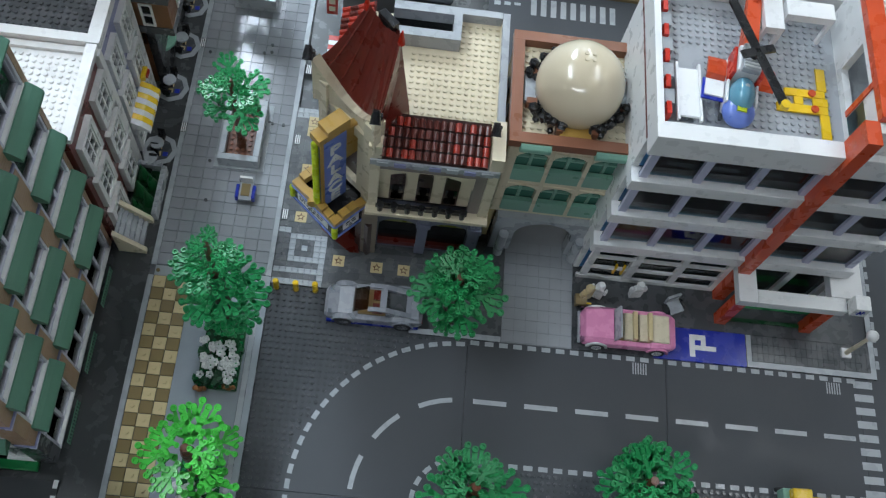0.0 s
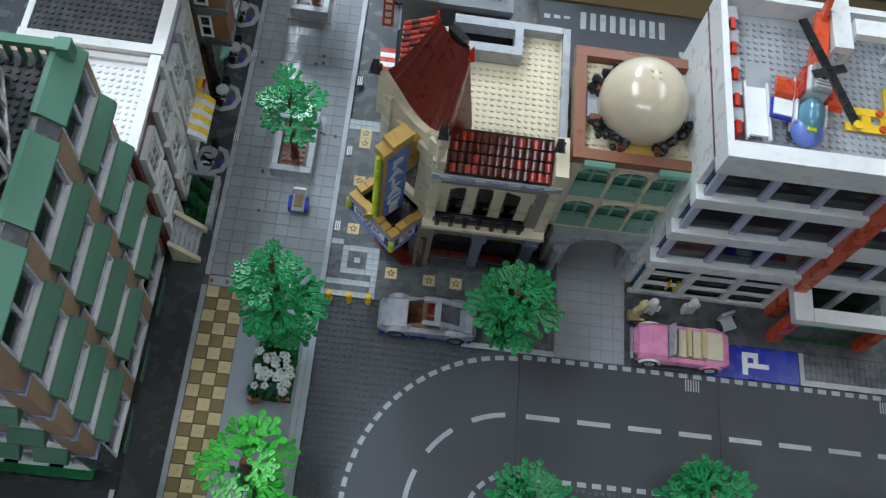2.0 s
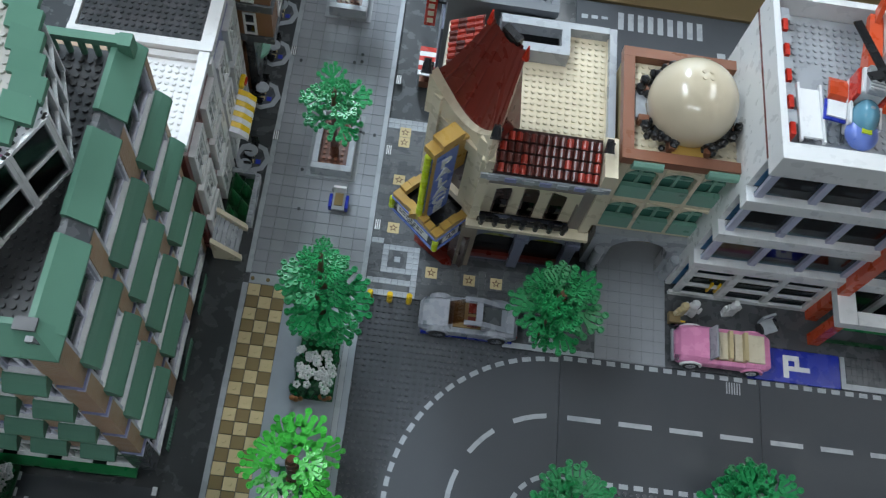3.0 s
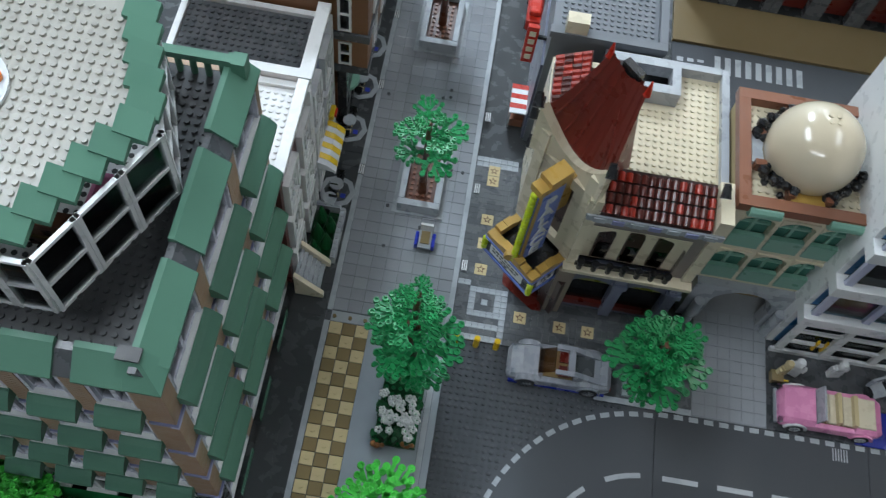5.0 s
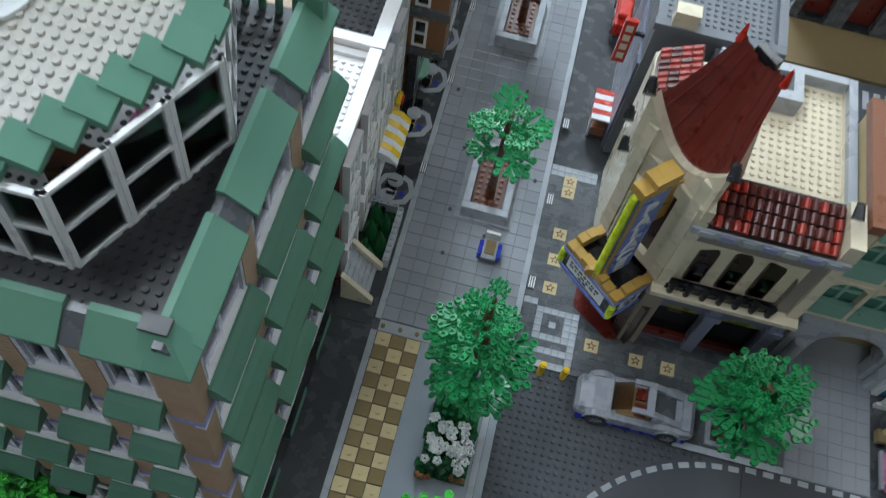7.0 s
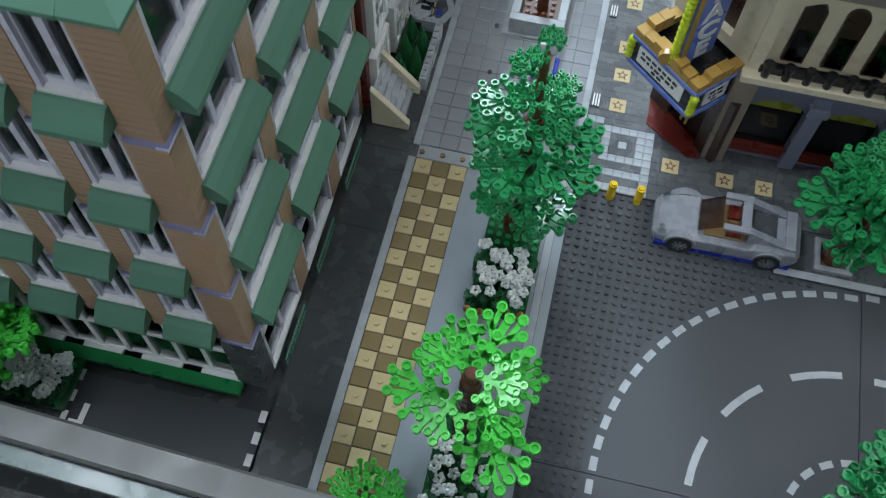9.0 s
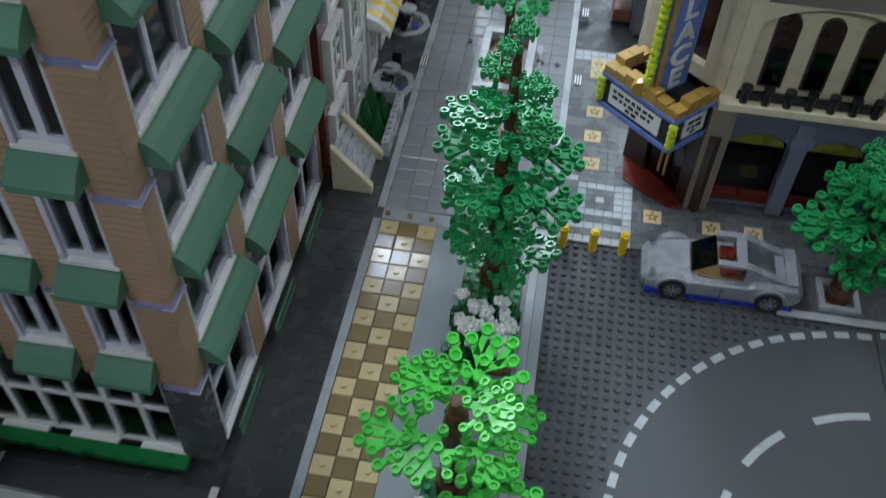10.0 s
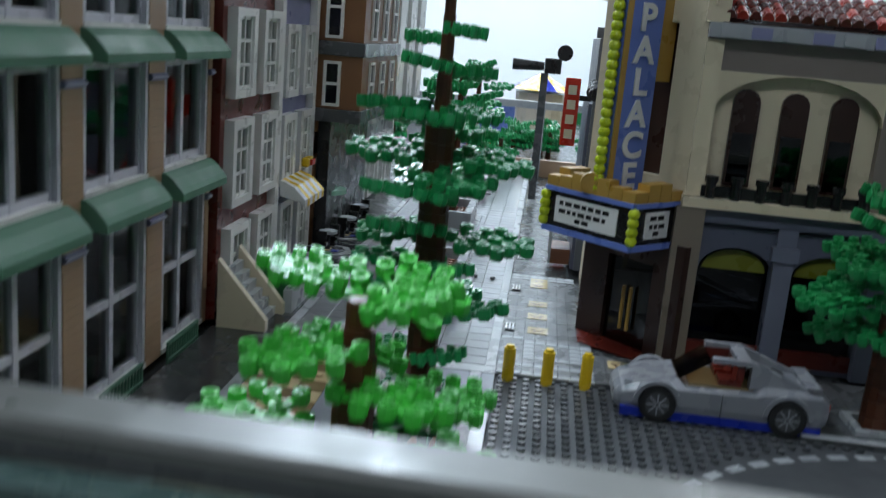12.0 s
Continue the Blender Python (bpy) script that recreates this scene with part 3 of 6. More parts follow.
# tiled front slope: dark red with scattered red tiles
slope_y0, slope_z0, slope_y1, slope_z1 = CY - 0.6, 29.3, 46.0, 31.6
wpart("slope_bed", prism(B(), [(slope_y0, 29.2), (slope_y0, slope_z0), (slope_y1, slope_z1), (slope_y1, 29.2)], -16.9, -1.9, "x"), DBROWN, cinema)
random.seed(4)
tile_me = {}
TILER = plastic("red_roof_tile_plastic", (0.34, 0.028, 0.014), 0.3, 0.15)
TILED = plastic("dark_roof_tile_plastic", (0.105, 0.024, 0.018), 0.24, 0.25)
for mname, mm in (("roof_tile", TILED), ("roof_tile_red", TILER)):
    t = B()
    bx(t, -0.44, 0, 0, 0.44, 1.15, 0.35)
    cy(t, 0, 0.35, 0.0, 1.2, 0.36, 8, axis="y")
    tile_me[mname] = mesh_of(mname, t)
    tile_me[mname].materials.append(mm)
ang = math.degrees(math.atan2(slope_z1 - slope_z0, slope_y1 - slope_y0))
for r in range(4):
    for c in range(15):
        o = piece("roof_tile", tile_me["roof_tile_red" if random.random() < 0.22 else "roof_tile"], cinema, 0, 0, 0)
        yy = slope_y0 + 0.15 + r * 1.38
        o.matrix_basis = pose((-16.4 + c * 1.0 + 10) * S, (yy - 52) * S, (slope_z0 + (yy - slope_y0) * (slope_z1 - slope_z0) / (slope_y1 - slope_y0) + 0.25) * S, ang)
for x in (-17.4, -0.9):
    wpart("end_block", bx(B(), x - 0.8, CY - 0.6, 29.2, x + 1.0, 46.2, 32.2), CREAM, cinema)
# flat roof
wpart("roof", bx(B(), -17, 46.0, 27.0, -0.6, 66, 28.2), CREAM, cinema, "cream studded flat roof")
wpart("roof_studs", studs(B(), -16.0, 46.2, -1.0, 65.2, 28.2, lambda x, y: not (x < -7 and y > 59.5) and x > -13.5 - (y - 46) * 0.05), CREAM, cinema)["kind"] = "stuff"
wpart("parapet", bx(B(), -0.95, 46.2, 27.0, 0.1, 66.4, 30.0), LGREY, cinema, "light grey parapet")
wpart("parapet", bx(B(), -17, 65.4, 27.0, -1.0, 66.5, 30.0), LGREY, cinema, "light grey parapet")
wpart("east_wall", bx(B(), -1.0, CY + 1.2, 0.4, -0.02, 66.4, 28.9), CREAM, cinema)
wpart("north_wall", bx(B(), -24, 65.4, 0.4, -1.05, 66.4, 26.9), CREAM, cinema)
rb = B()
for a in ((-17, 59.8, -7, 61.2), (-17, 64.2, -7, 65.3), (-8.2, 61.2, -7, 64.2)):
    bx(rb, a[0], a[1], 28.3, a[2], a[3], 31.0)
wpart("skylight_frame", rb, LGREY, cinema, "grey roof hatch surround")
wpart("skylight", bx(B(), -17, 61.25, 28.3, -8.25, 64.15, 28.9), DARKG, cinema)
# west front: striped stall, tiled roof
wpart("west_wall", bx(B(), -24.4, 45.5, 0.4, -23.2, 66, 27), CREAM, cinema)
wpart("west_slope", prism(B(), [(-24.2, 27), (-24.2, 29.2), (-19.5, 31.6), (-19.5, 27)], 52, 64.5, "y"), DRED, cinema)
for r in range(4):
    for c in range(12):
        o = piece("roof_tile", tile_me["roof_tile_red" if random.random() < 0.55 else "roof_tile"], cinema, 0, 0, 0)
        xx = -24.1 + r * 1.15
        o.matrix_basis = pose((xx + 10) * S, (52.6 + c * 1.0 - 52) * S, (29.4 + (xx + 24.2) * 0.5) * S) @ pose(0, 0, 0, 0, -26, 0) @ pose(0, 0, 0, 0, 0, -90)
# corner tower with its concave dark red roof
A, Bq = (-25.5, 47.8), (-17.5, 40.8)     # the diagonal front
TZ = 38.4
n45 = math.dist(A, Bq)
wpart("tower_wall", wall(B(), A, Bq, 14.5, 31, -1.3, [(3.2, n45 - 3.2, 16, 29)]), CREAM, cinema, "cream diagonal tower front")
wpart("tower_window", ob(B(), A, Bq, 3.0, n45 - 3.0, -1.0, -1.25, 15.8, 29.2), DBROWN, cinema)
for u in (0.0, n45 - 1.6):
    wpart("tower_pier", ob(B(), A, Bq, u, u + 1.6, 0.5, -1.8, 14.4, TZ - 3), CREAM, cinema)
cap = B()
rows = []
for k in range(13):
    f = k / 12
    u = n45 * (-0.06 + 1.12 * f)
    h = TZ - 5.6 + 6.6 * (2 * f - 1) ** 2
    bow = -1.6 * (1 - (2 * f - 1) ** 2)
    dx, dy = (Bq[0] - A[0]) / n45, (Bq[1] - A[1]) / n45
    pt = lambda d: (A[0] + u * dx + d * dy, A[1] + u * dy - d * dx)
    rows.append([cap.verts.new((*pt(0.9 + bow), h)), cap.verts.new((*pt(-0.5 + bow), h)), cap.verts.new((*pt(-0.5 + bow), 30.5)), cap.verts.new((*pt(0.9 + bow), 30.5))])
for r0, r1 in zip(rows, rows[1:]):
    for i in range(4):
        cap.faces.new((r0[i], r1[i], r1[(i + 1) % 4], r0[(i + 1) % 4]))
cap.faces.new(rows[0])
cap.faces.new(rows[-1][::-1])
wpart("curved_gable", cap, CREAM, cinema, "cream curved gable")
NR = 14
roofm = B()
front, back = [], []
mid = ((A[0] + Bq[0]) / 2, (A[1] + Bq[1]) / 2)
inn = (math.sqrt(0.5), math.sqrt(0.5))
grid = []
for k in range(NR + 1):
    f = k / NR
    row = []
    for j in range(9):
        g = j / 8
        half = (n45 / 2 + 0.6) * (1 - g) + 3.2 * g
        u = (2 * f - 1) * half
        depth = 0.4 + 5.8 * g + 1.4 * (1 - (2 * f - 1) ** 2) * (1 - g)
        z = TZ - 5.2 + 5.6 * (2 * f - 1) ** 2 * (1 - g) + 12.0 * g ** 1.2 + 1.2 * abs(2 * f - 1) * g
        row.append(roofm.verts.new((mid[0] + u * 0.7071 + depth * inn[0] - 0.5 * g, mid[1] - u * 0.7071 + depth * inn[1] + 0.3 * g, z + 0.8 * g)))
    grid.append(row)
for k in range(NR):
    for j in range(8):
        roofm.faces.new((grid[k][j], grid[k + 1][j], grid[k + 1][j + 1], grid[k][j + 1]))
rim = [grid[k][0] for k in range(NR + 1)] + [grid[NR][j] for j in range(1, 9)] + [grid[k][8] for k in range(NR - 1, -1, -1)] + [grid[0][j] for j in range(7, 0, -1)]
low = [roofm.verts.new((v.co.x, v.co.y, 28.3)) for v in rim]
for i in range(len(rim)):
    roofm.faces.new((rim[i], rim[(i + 1) % len(rim)], low[(i + 1) % len(rim)], low[i]))
wpart("tower_roof", roofm, DRED, cinema, "steep dark red ribbed roof")

for k in range(1, NR, 2):
    f = k / NR
    b = B()
    row = []
    for j in range(9):
        g = j / 8
        half = (n45 / 2 + 0.6) * (1 - g) + 3.2 * g
        u = (2 * f - 1) * half
        depth = 0.4 + 5.8 * g + 1.4 * (1 - (2 * f - 1) ** 2) * (1 - g)
        z = TZ - 5.2 + 5.6 * (2 * f - 1) ** 2 * (1 - g) + 12.0 * g ** 1.2 + 1.2 * abs(2 * f - 1) * g
        c = (mid[0] + u * 0.7071 + depth * inn[0] - 0.5 * g, mid[1] - u * 0.7071 + depth * inn[1] + 0.3 * g)
        z += 0.8 * g
        row.append([b.verts.new((c[0] + e * 0.12, c[1] - e * 0.12, z + h)) for e, h in ((-1, -0.1), (-1, 0.16), (1, 0.16), (1, -0.1))])
    for r0, r1 in zip(row, row[1:]):
        for i in range(4):
            b.faces.new((r0[i], r1[i], r1[(i + 1) % 4], r0[(i + 1) % 4]))
    wpart("roof_rib", b, DRED, cinema)
flank = B()
for c in ((-17.7, 41.4, 35.2), (-13.3, 47.2, 30.6), (-15.7, 48.5, 46.2), (-17.7, 41.4, 28.3), (-13.3, 47.2, 28.3), (-16.6, 50.4, 28.3), (-17.4, 49.6, 45.6)):
    flank.verts.new(c)
bmesh.ops.convex_hull(flank, input=flank.verts[:])
wpart("roof_flank", flank, DRED, cinema, "dark red roof flank")
for e in (-1, 1):
    x, y = mid[0] + e * 3.3 * 0.7071 + 6.1 * inn[0] - 0.5, mid[1] - e * 3.3 * 0.7071 + 6.1 * inn[1] + 0.3
    b = B()
    cy(b, x, y, 46.2, 48.6, 0.5, 8, 0.12)
    wpart("roof_spike", b, RED, cinema, "red roof spike")
b = B()
ob(b, (mid[0] - 3.1 + 5.9 * 0.7071, mid[1] + 2.9 + 5.9 * 0.7071), (mid[0] + 2.1 + 5.9 * 0.7071, mid[1] - 2.3 + 5.9 * 0.7071), 2.2, 5.0, -0.5, -1.5, 43, 47.2)
wpart("ridge_ornament", b, BLACK, cinema, "black ridge ornament")

# ---- marquee and blade sign of the cinema ----
marquee = thing("marquee", -23.5, 41.5, 10.4, "dark blue cinema marquee with gold crest and white text panels", "marquee")
MQ = [(-25.6, 46.4), (-29.4, 42.5), (-22.3, 36.1), (-18.1, 40.4), (-18.4, 42.4), (-24, 47)]
wpart("soffit", prism(B(), MQ, 10.9, 11.5, "z"), BLACK, marquee)
wpart("tray", prism(B(), [(-25.3, 46), (-28.6, 42.5), (-22.3, 36.9), (-18.8, 40.5), (-19, 42), (-24, 46.4)], 13.1, 13.5, "z"), BLACK, marquee)
for a, b in ((0, 1), (1, 2), (2, 3)):
    n = math.dist(MQ[a], MQ[b])
    wpart("fascia", ob(B(), MQ[a], MQ[b], 0.25, n - 0.25, -0.1, -0.7, 11.0, 14.0), BLACK, marquee)
    wpart("trim", ob(B(), MQ[a], MQ[b], 0, n, 0.2, -0.8, 10.4, 10.9), MBLUE, marquee, "blue trim")
    wpart("trim", ob(B(), MQ[a], MQ[b], 0, n, 0.2, -0.8, 14.0, 14.4), MBLUE, marquee, "blue trim")
    m0, m1 = (1.2, n - 1.6) if a == 1 else (1.6, n - 1.4)
    panel = wpart("text_panel", ob(B(), MQ[a], MQ[b], m0, m1, 0.06, -0.08, 11.35, 13.6), WHITE, marquee, "white text panel")
    random.seed(a)
    for row, z in enumerate((12.9, 12.2, 11.6)):
        u = m0 + (0.5 if row < 2 else (m1 - m0) * 0.35)
        end = m1 - (0.5 if row < 2 else (m1 - m0) * 0.35)
        while u < end - 0.5:
            w = random.uniform(0.35, 0.8)
            wpart("text_bar", ob(B(), MQ[a], MQ[b], u, min(u + w, end), 0.1, 0.02, z, z + 0.36), BLACK, panel)
            u += w + 0.22
    k, cnt = 0, int(n / 1.25)
    for k in range(cnt):
        h = 0.8 + 0.9 * math.exp(-((k - cnt / 2 + 0.5) / (cnt / 4)) ** 2)
        wpart("crest", ob(B(), MQ[a], MQ[b], n * k / cnt + 0.04, n * (k + 1) / cnt - 0.04, 0.05, -1.2, 14.4, 14.4 + h), GOLD, marquee, "gold crest")
    if a == 1:
        cr = B()
        cy(cr, 0, 0, -0.4, 0.3, 0.9, 12)
        cr.transform(Matrix.Translation((-25.85, 39.3, 15.3)) @ Matrix.Rotation(radians(90), 4, "X"))
        wpart("round_boss", cr, GOLD, marquee)
for c in (MQ[1], MQ[2]):
    for k in range(4):
        bead = B()
        bmesh.ops.create_icosphere(bead, subdivisions=2, radius=0.5, matrix=Matrix.Translation((c[0], c[1], 11.3 + k * 0.75)))
        wpart("bead", bead, NEON, marquee)

sign = thing("blade_sign", -23.5, 41.2, 14.5, "blue vertical cinema sign with white letters and yellow beads", "sign")
SO, SI = (-25.4, 39.2), (-21.9, 42.7)
sn = math.dist(SO, SI)
wpart("wall_arm", ob(B(), SO, SI, sn + 0.02, sn + 2.2, 0.5, -0.5, 24.0, 31.5), GOLD, sign, "gold arm to the wall")
wpart("board", ob(B(), SO, SI, 0.7, sn, 0.75, -0.75, 14.5, 32.6), MBLUE, sign)
for d in (0.78, -0.78):
    wpart("gold_edge", ob(B(), SO, SI, 0.45, 1.05, d + 0.02, d - 0.12 if d > 0 else d + 0.12, 14.5, 33.2), GOLD, sign)
wpart("sign_cap", ob(B(), SO, SI, 0.2, sn + 0.3, 1.0, -1.0, 32.6, 33.9), GOLD, sign, "gold cap")
wpart("sign_cap", ob(B(), SO, SI, 1.6, sn + 0.3, 1.1, -1.1, 33.9, 34.9), GOLD, sign, "gold cap")
for k in range(23):
    bead = B()
    bmesh.ops.create_icosphere(bead, subdivisions=2, radius=0.52, matrix=Matrix.Translation((SO[0] + 0.12, SO[1] + 0.12, 15 + k * 0.78)))
    wpart("bead", bead, NEON, sign)
for side in (1, -1):
    for k, ch in enumerate("PALACE"):
        cu = bpy.data.curves.new("letter", "FONT")
        cu.offset = 0.09 * S
        cu.body, cu.size, cu.extrude, cu.align_x = ch, 3.35 * S, 0.06 * S, "CENTER"
        tmp = bpy.data.objects.new("letter_curve", cu)
        me = bpy.data.meshes.new_from_object(tmp)
        bpy.data.objects.remove(tmp)
        me.materials.append(WHITE)
        lo = new("letter", me)
        lo.parent = sign
        dx, dy = (SI[0] - SO[0]) / sn, (SI[1] - SO[1]) / sn
        u = 2.95
        px, py = SO[0] + u * dx + side * 0.82 * dy, SO[1] + u * dy - side * 0.82 * dx
        yaw = math.degrees(math.atan2(dy, dx)) + (0 if side > 0 else 180)
        lo.matrix_basis = pose((px + 23.5) * S, (py - 41.2) * S, (28.1 - k * 2.62 - 14.5) * S, 90, 0, yaw)
        lo.scale = (1.1, 0.92, 1)
# entrance under the marquee
ent = thing("entrance_box", -21.5, 42, 0.4, "dark brown cinema entrance with gold door bars", "entrance")
AE, BE = (-25.3, 46.2), (-17.5, 38.4)
nE = math.dist(AE, BE)
wpart("wall", wall(B(), AE, BE, 0.4, 10.8, -0.8, [(3.0, nE - 3.0, 0.4, 8.5)]), DBROWN, ent)
wpart("door", ob(B(), AE, BE, 3.0, nE - 3.0, -0.5, -0.7, 0.45, 8.4), DARKG, ent)
for u in (nE / 2 - 0.5, nE / 2 + 0.3):
    wpart("door_bar", ob(B(), AE, BE, u, u + 0.22, 0.05, -0.2, 2.0, 6.0), GOLD, ent, "gold door bar")
wpart("red_carpet", prism(B(), [(-25.2, 46), (-25.2, 42.2), (-20.2, 38.6), (-18.7, 38.6), (-20, 44)], 0.41, 0.5, "z"), DRED, ent, "dark red entrance floor")
for (x, y, z) in ((-26.4, 48.3, 40.4), (-16.9, 39.9, 40.4), (-0.9, 44.6, 33.4), (-25, 55, 22), (-25, 60, 22)):
    sp = thing("spotlight", x, y, z - 0.6, "black toy spotlight clipped to the cinema", "lamp", "cinema spotlights")
    b = B()
    cy(b, 0, 0, -0.6, 0.5, 0.28, 8)
    part("clip", b, BLACK, sp)
    b = B()
    cy(b, 0, 0, -1.0, 0.9, 0.45, 10, 0.75)
    b.transform(Matrix.Translation((-0.6, -0.8, 0.9)) @ Matrix.Rotation(radians(120), 4, "X"))
    part("lamp_head", b, BLACK, sp)

# ---- pale-green hotel with the dome ----
hotel = thing("hotel", 9.5, 52, 0, "tan toy brick hotel with pale green windows and a cream dome", "hotel")
HX0, HX1, HY0, HY1, HZ = 0.9, 18.2, 43.5, 61.0, 31.4
cols = [(1.3, 5.9), (6.5, 11.3), (11.9, 16.5)]
holes = [(a, b, z, z + 8.4) for a, b in cols for z in (12.4, 21.8)]
wpart("front_wall", wall(B(), (HX0, HY0), (HX1, HY0), 11.6, HZ, -1.0, holes), CREAM, hotel)
for a, b, z0, z1 in holes:
    x0, x1 = HX0 + a, HX0 + b
    w = B()
    r = (x1 - x0) / 2 - 0.3
    prism(w, [(x0, z1), (x1, z1), (x1, z1 - 1.8)] + [((x0 + x1) / 2 + (r + 0.3) * math.cos(math.pi * j / 10), z1 - 1.8 + 1.5 * math.sin(math.pi * j / 10)) for j in range(11)] + [(x0, z1 - 1.8)], HY0 - 0.25, HY0 + 0.3, "y")
    wpart("window_arch", w, CREAM, hotel)
    win = wpart("window", bx(B(), x0 + 0.05, HY0 + 1.0, z0, x1 - 0.05, HY0 + 1.2, z1), plastic("green_glaze_plastic", (0.07, 0.20, 0.15), 0.2) if z0 < 13 and a < 2 else bpy.data.materials["green_glaze_plastic"], hotel)
    m = B()
    bx(m, (x0 + x1) / 2 - 0.22, HY0 + 0.65, z0, (x0 + x1) / 2 + 0.22, HY0 + 0.98, z1)
    bx(m, x0 + 0.1, HY0 + 0.67, z0 + 5.2, x1 - 0.1, HY0 + 0.96, z0 + 5.6)
    wpart("mullion", m, LGREEN, win)
    wpart("window_box", bx(B(), x0 + 0.05, HY0 - 0.15, z0 + 0.02, x1 - 0.05, HY0 + 0.6, z0 + 3.2), LGREEN, hotel, "pale green window apron")
for x in (4.2, 14.6):
    c = B()
    cy(c, HY0 - 0.3, HZ + 0.2, x - 2.1, x + 2.1, 0.95, 12, axis="x")
    wpart("awning_roll", c, LGREEN, hotel, "pale green rolled blind")
wpart("side_wall", bx(B(), HX0 - 0.02, HY0 + 1.02, 0.4, HX0 + 1, HY1, HZ), TAN, hotel)
wpart("side_wall", bx(B(), HX1 - 1, HY0 + 1.02, 0.4, HX1, HY1, HZ), TAN, hotel)
wpart("back_wall", bx(B(), HX0 + 1.02, HY1 - 1, 0.4, HX1 - 1.02, HY1, HZ), TAN, hotel)
wpart("inner_wall", bx(B(), HX0 + 1.05, HY0 + 4, 0.4, HX1 - 1.05, HY0 + 5, HZ - 0.5), DTAN, hotel)
for k in range(3):
    wpart("tile_panel", bx(B(), HX0 - 0.25, 46.5 + k * 4.5, 18, HX0 - 0.03, 48.4 + k * 4.5, 27), LGREY, hotel)
for a in ((HX0 - 0.5, HY0 - 0.5, HX1 + 0.5, HY0 + 1.1), (HX0 - 0.5, HY1 - 1.1, HX1 + 0.5, HY1 + 0.5), (HX0 - 0.5, HY0 + 1.12, HX0 + 1.1, HY1 - 1.12), (HX1 - 1.1, HY0 + 1.12, HX1 + 0.5, HY1 - 1.12)):
    wpart("cornice", bx(B(), a[0], a[1], HZ, a[2], a[3], HZ + 1.5), RBROWN, hotel, "red-brown cornice")
wpart("roof", bx(B(), HX0 + 1.15, HY0 + 1.15, HZ - 0.4, HX1 - 1.15, HY1 - 1.15, HZ), CREAM, hotel)
wpart("roof_studs", studs(B(), HX0 + 1.2, HY0 + 1.3, HX1 - 1.2, HY1 - 1.3, HZ, lambda x, y: math.hypot(x - 9.5, y - 52.2) > 6.2), CREAM, hotel)["kind"] = "stuff"
dm = B()
bmesh.ops.create_uvsphere(dm, u_segments=48, v_segments=24, radius=6.15, matrix=Matrix.Translation((9.55, 52.0, 34.6)))
dome = wpart("dome", dm, PEARL, hotel, "glossy cream dome", smooth=True)
fin = studs(B(), 8.55, 51.3, 10.55, 53.3, 40.6)
wpart("dome_stud", fin, PEARL, dome)
dr = B()
cy(dr, 9.55, 52.3, HZ, 34.0, 5.9, 24)
wpart("drum", dr, DTAN, hotel)
random.seed(9)
wr = B()
for k in range(230):
    a = random.uniform(0, 2 * math.pi)
    if any(abs((a - c + math.pi) % (2 * math.pi) - math.pi) < 0.3 for c in (0, math.pi / 2, math.pi, 1.5 * math.pi)):
        continue
    rr = random.uniform(5.8, 7.3)
    bmesh.ops.create_icosphere(wr, subdivisions=1, radius=random.uniform(0.45, 0.8), matrix=Matrix.Translation((9.55 + rr * math.cos(a), 52.3 + rr * math.sin(a), HZ + random.uniform(0.3, 2.2))))
wpart("black_foliage", wr, BLACK, hotel, "black leaf ornaments round the dome")
for a in (0, 90, 180, 270):
    b = B()
    bx(b, -2.2, -7.3, 0, 2.2, -5.6, 0.9)
    b.transform(Matrix.Translation((9.55, 52.3, HZ + 0.02)) @ Matrix.Rotation(radians(a), 4, "Z"))
    wpart("dome_step", b, GOLD if a == 0 else LGREY, hotel)
    for x in (-2.8, 2.1):
        b = B()
        bx(b, x, -7.0, 0, x + 0.9, -5.6, 1.6)
        b.transform(Matrix.Translation((9.55, 52.3, HZ + 0.02)) @ Matrix.Rotation(radians(a), 4, "Z"))
        wpart("dome_block", b, RBROWN, hotel)
# arched passage below
pas = B()
prism(pas, [(2.2, 11.5), (2.2, 0.4), (5.6, 0.4), (5.6, 6.5)] + [(10.2 - 4.6 * math.cos(math.pi * j / 12), 6.5 + 4.2 * math.sin(math.pi * j / 12)) for j in range(1, 12)] + [(14.8, 6.5), (14.8, 0.4), (17.8, 0.4), (17.8, 11.5)], HY0 - 1.2, HY0 + 0.9, "y")
wpart("passage_arch", pas, LGREY, hotel, "light grey arched passage")
for x in (3.9, 16.2):
    c = B()
    cy(c, x, HY0 - 1.9, 0.4, 7.4, 0.8, 12)
    wpart("column", c, LGREY, hotel)
plz = structure("pavement_plaza", bx(B(), 5.2, 25.95, -0.4, 16.6, 64, 0.4), PAVE, "light grey tiled forecourt before the passage", "pavement")
structure("pavement_front", bx(B(), -9.5, 25.95, -0.4, 5.15, 31.9, 0.42), DGREY, "dark grey tiled strip by the parked car", "pavement")
part("kerb_strip", bx(B(), -9.5, 25.9, 0.42, 5.15, 26.8, 0.5), LGREY, bpy.data.objects["pavement_front"])
structure("pavement_cinema_front", bx(B(), 0.05, 32, -0.4, 5.15, 43, 0.4), DGREY, "dark grey pavement before the hotel", "pavement")

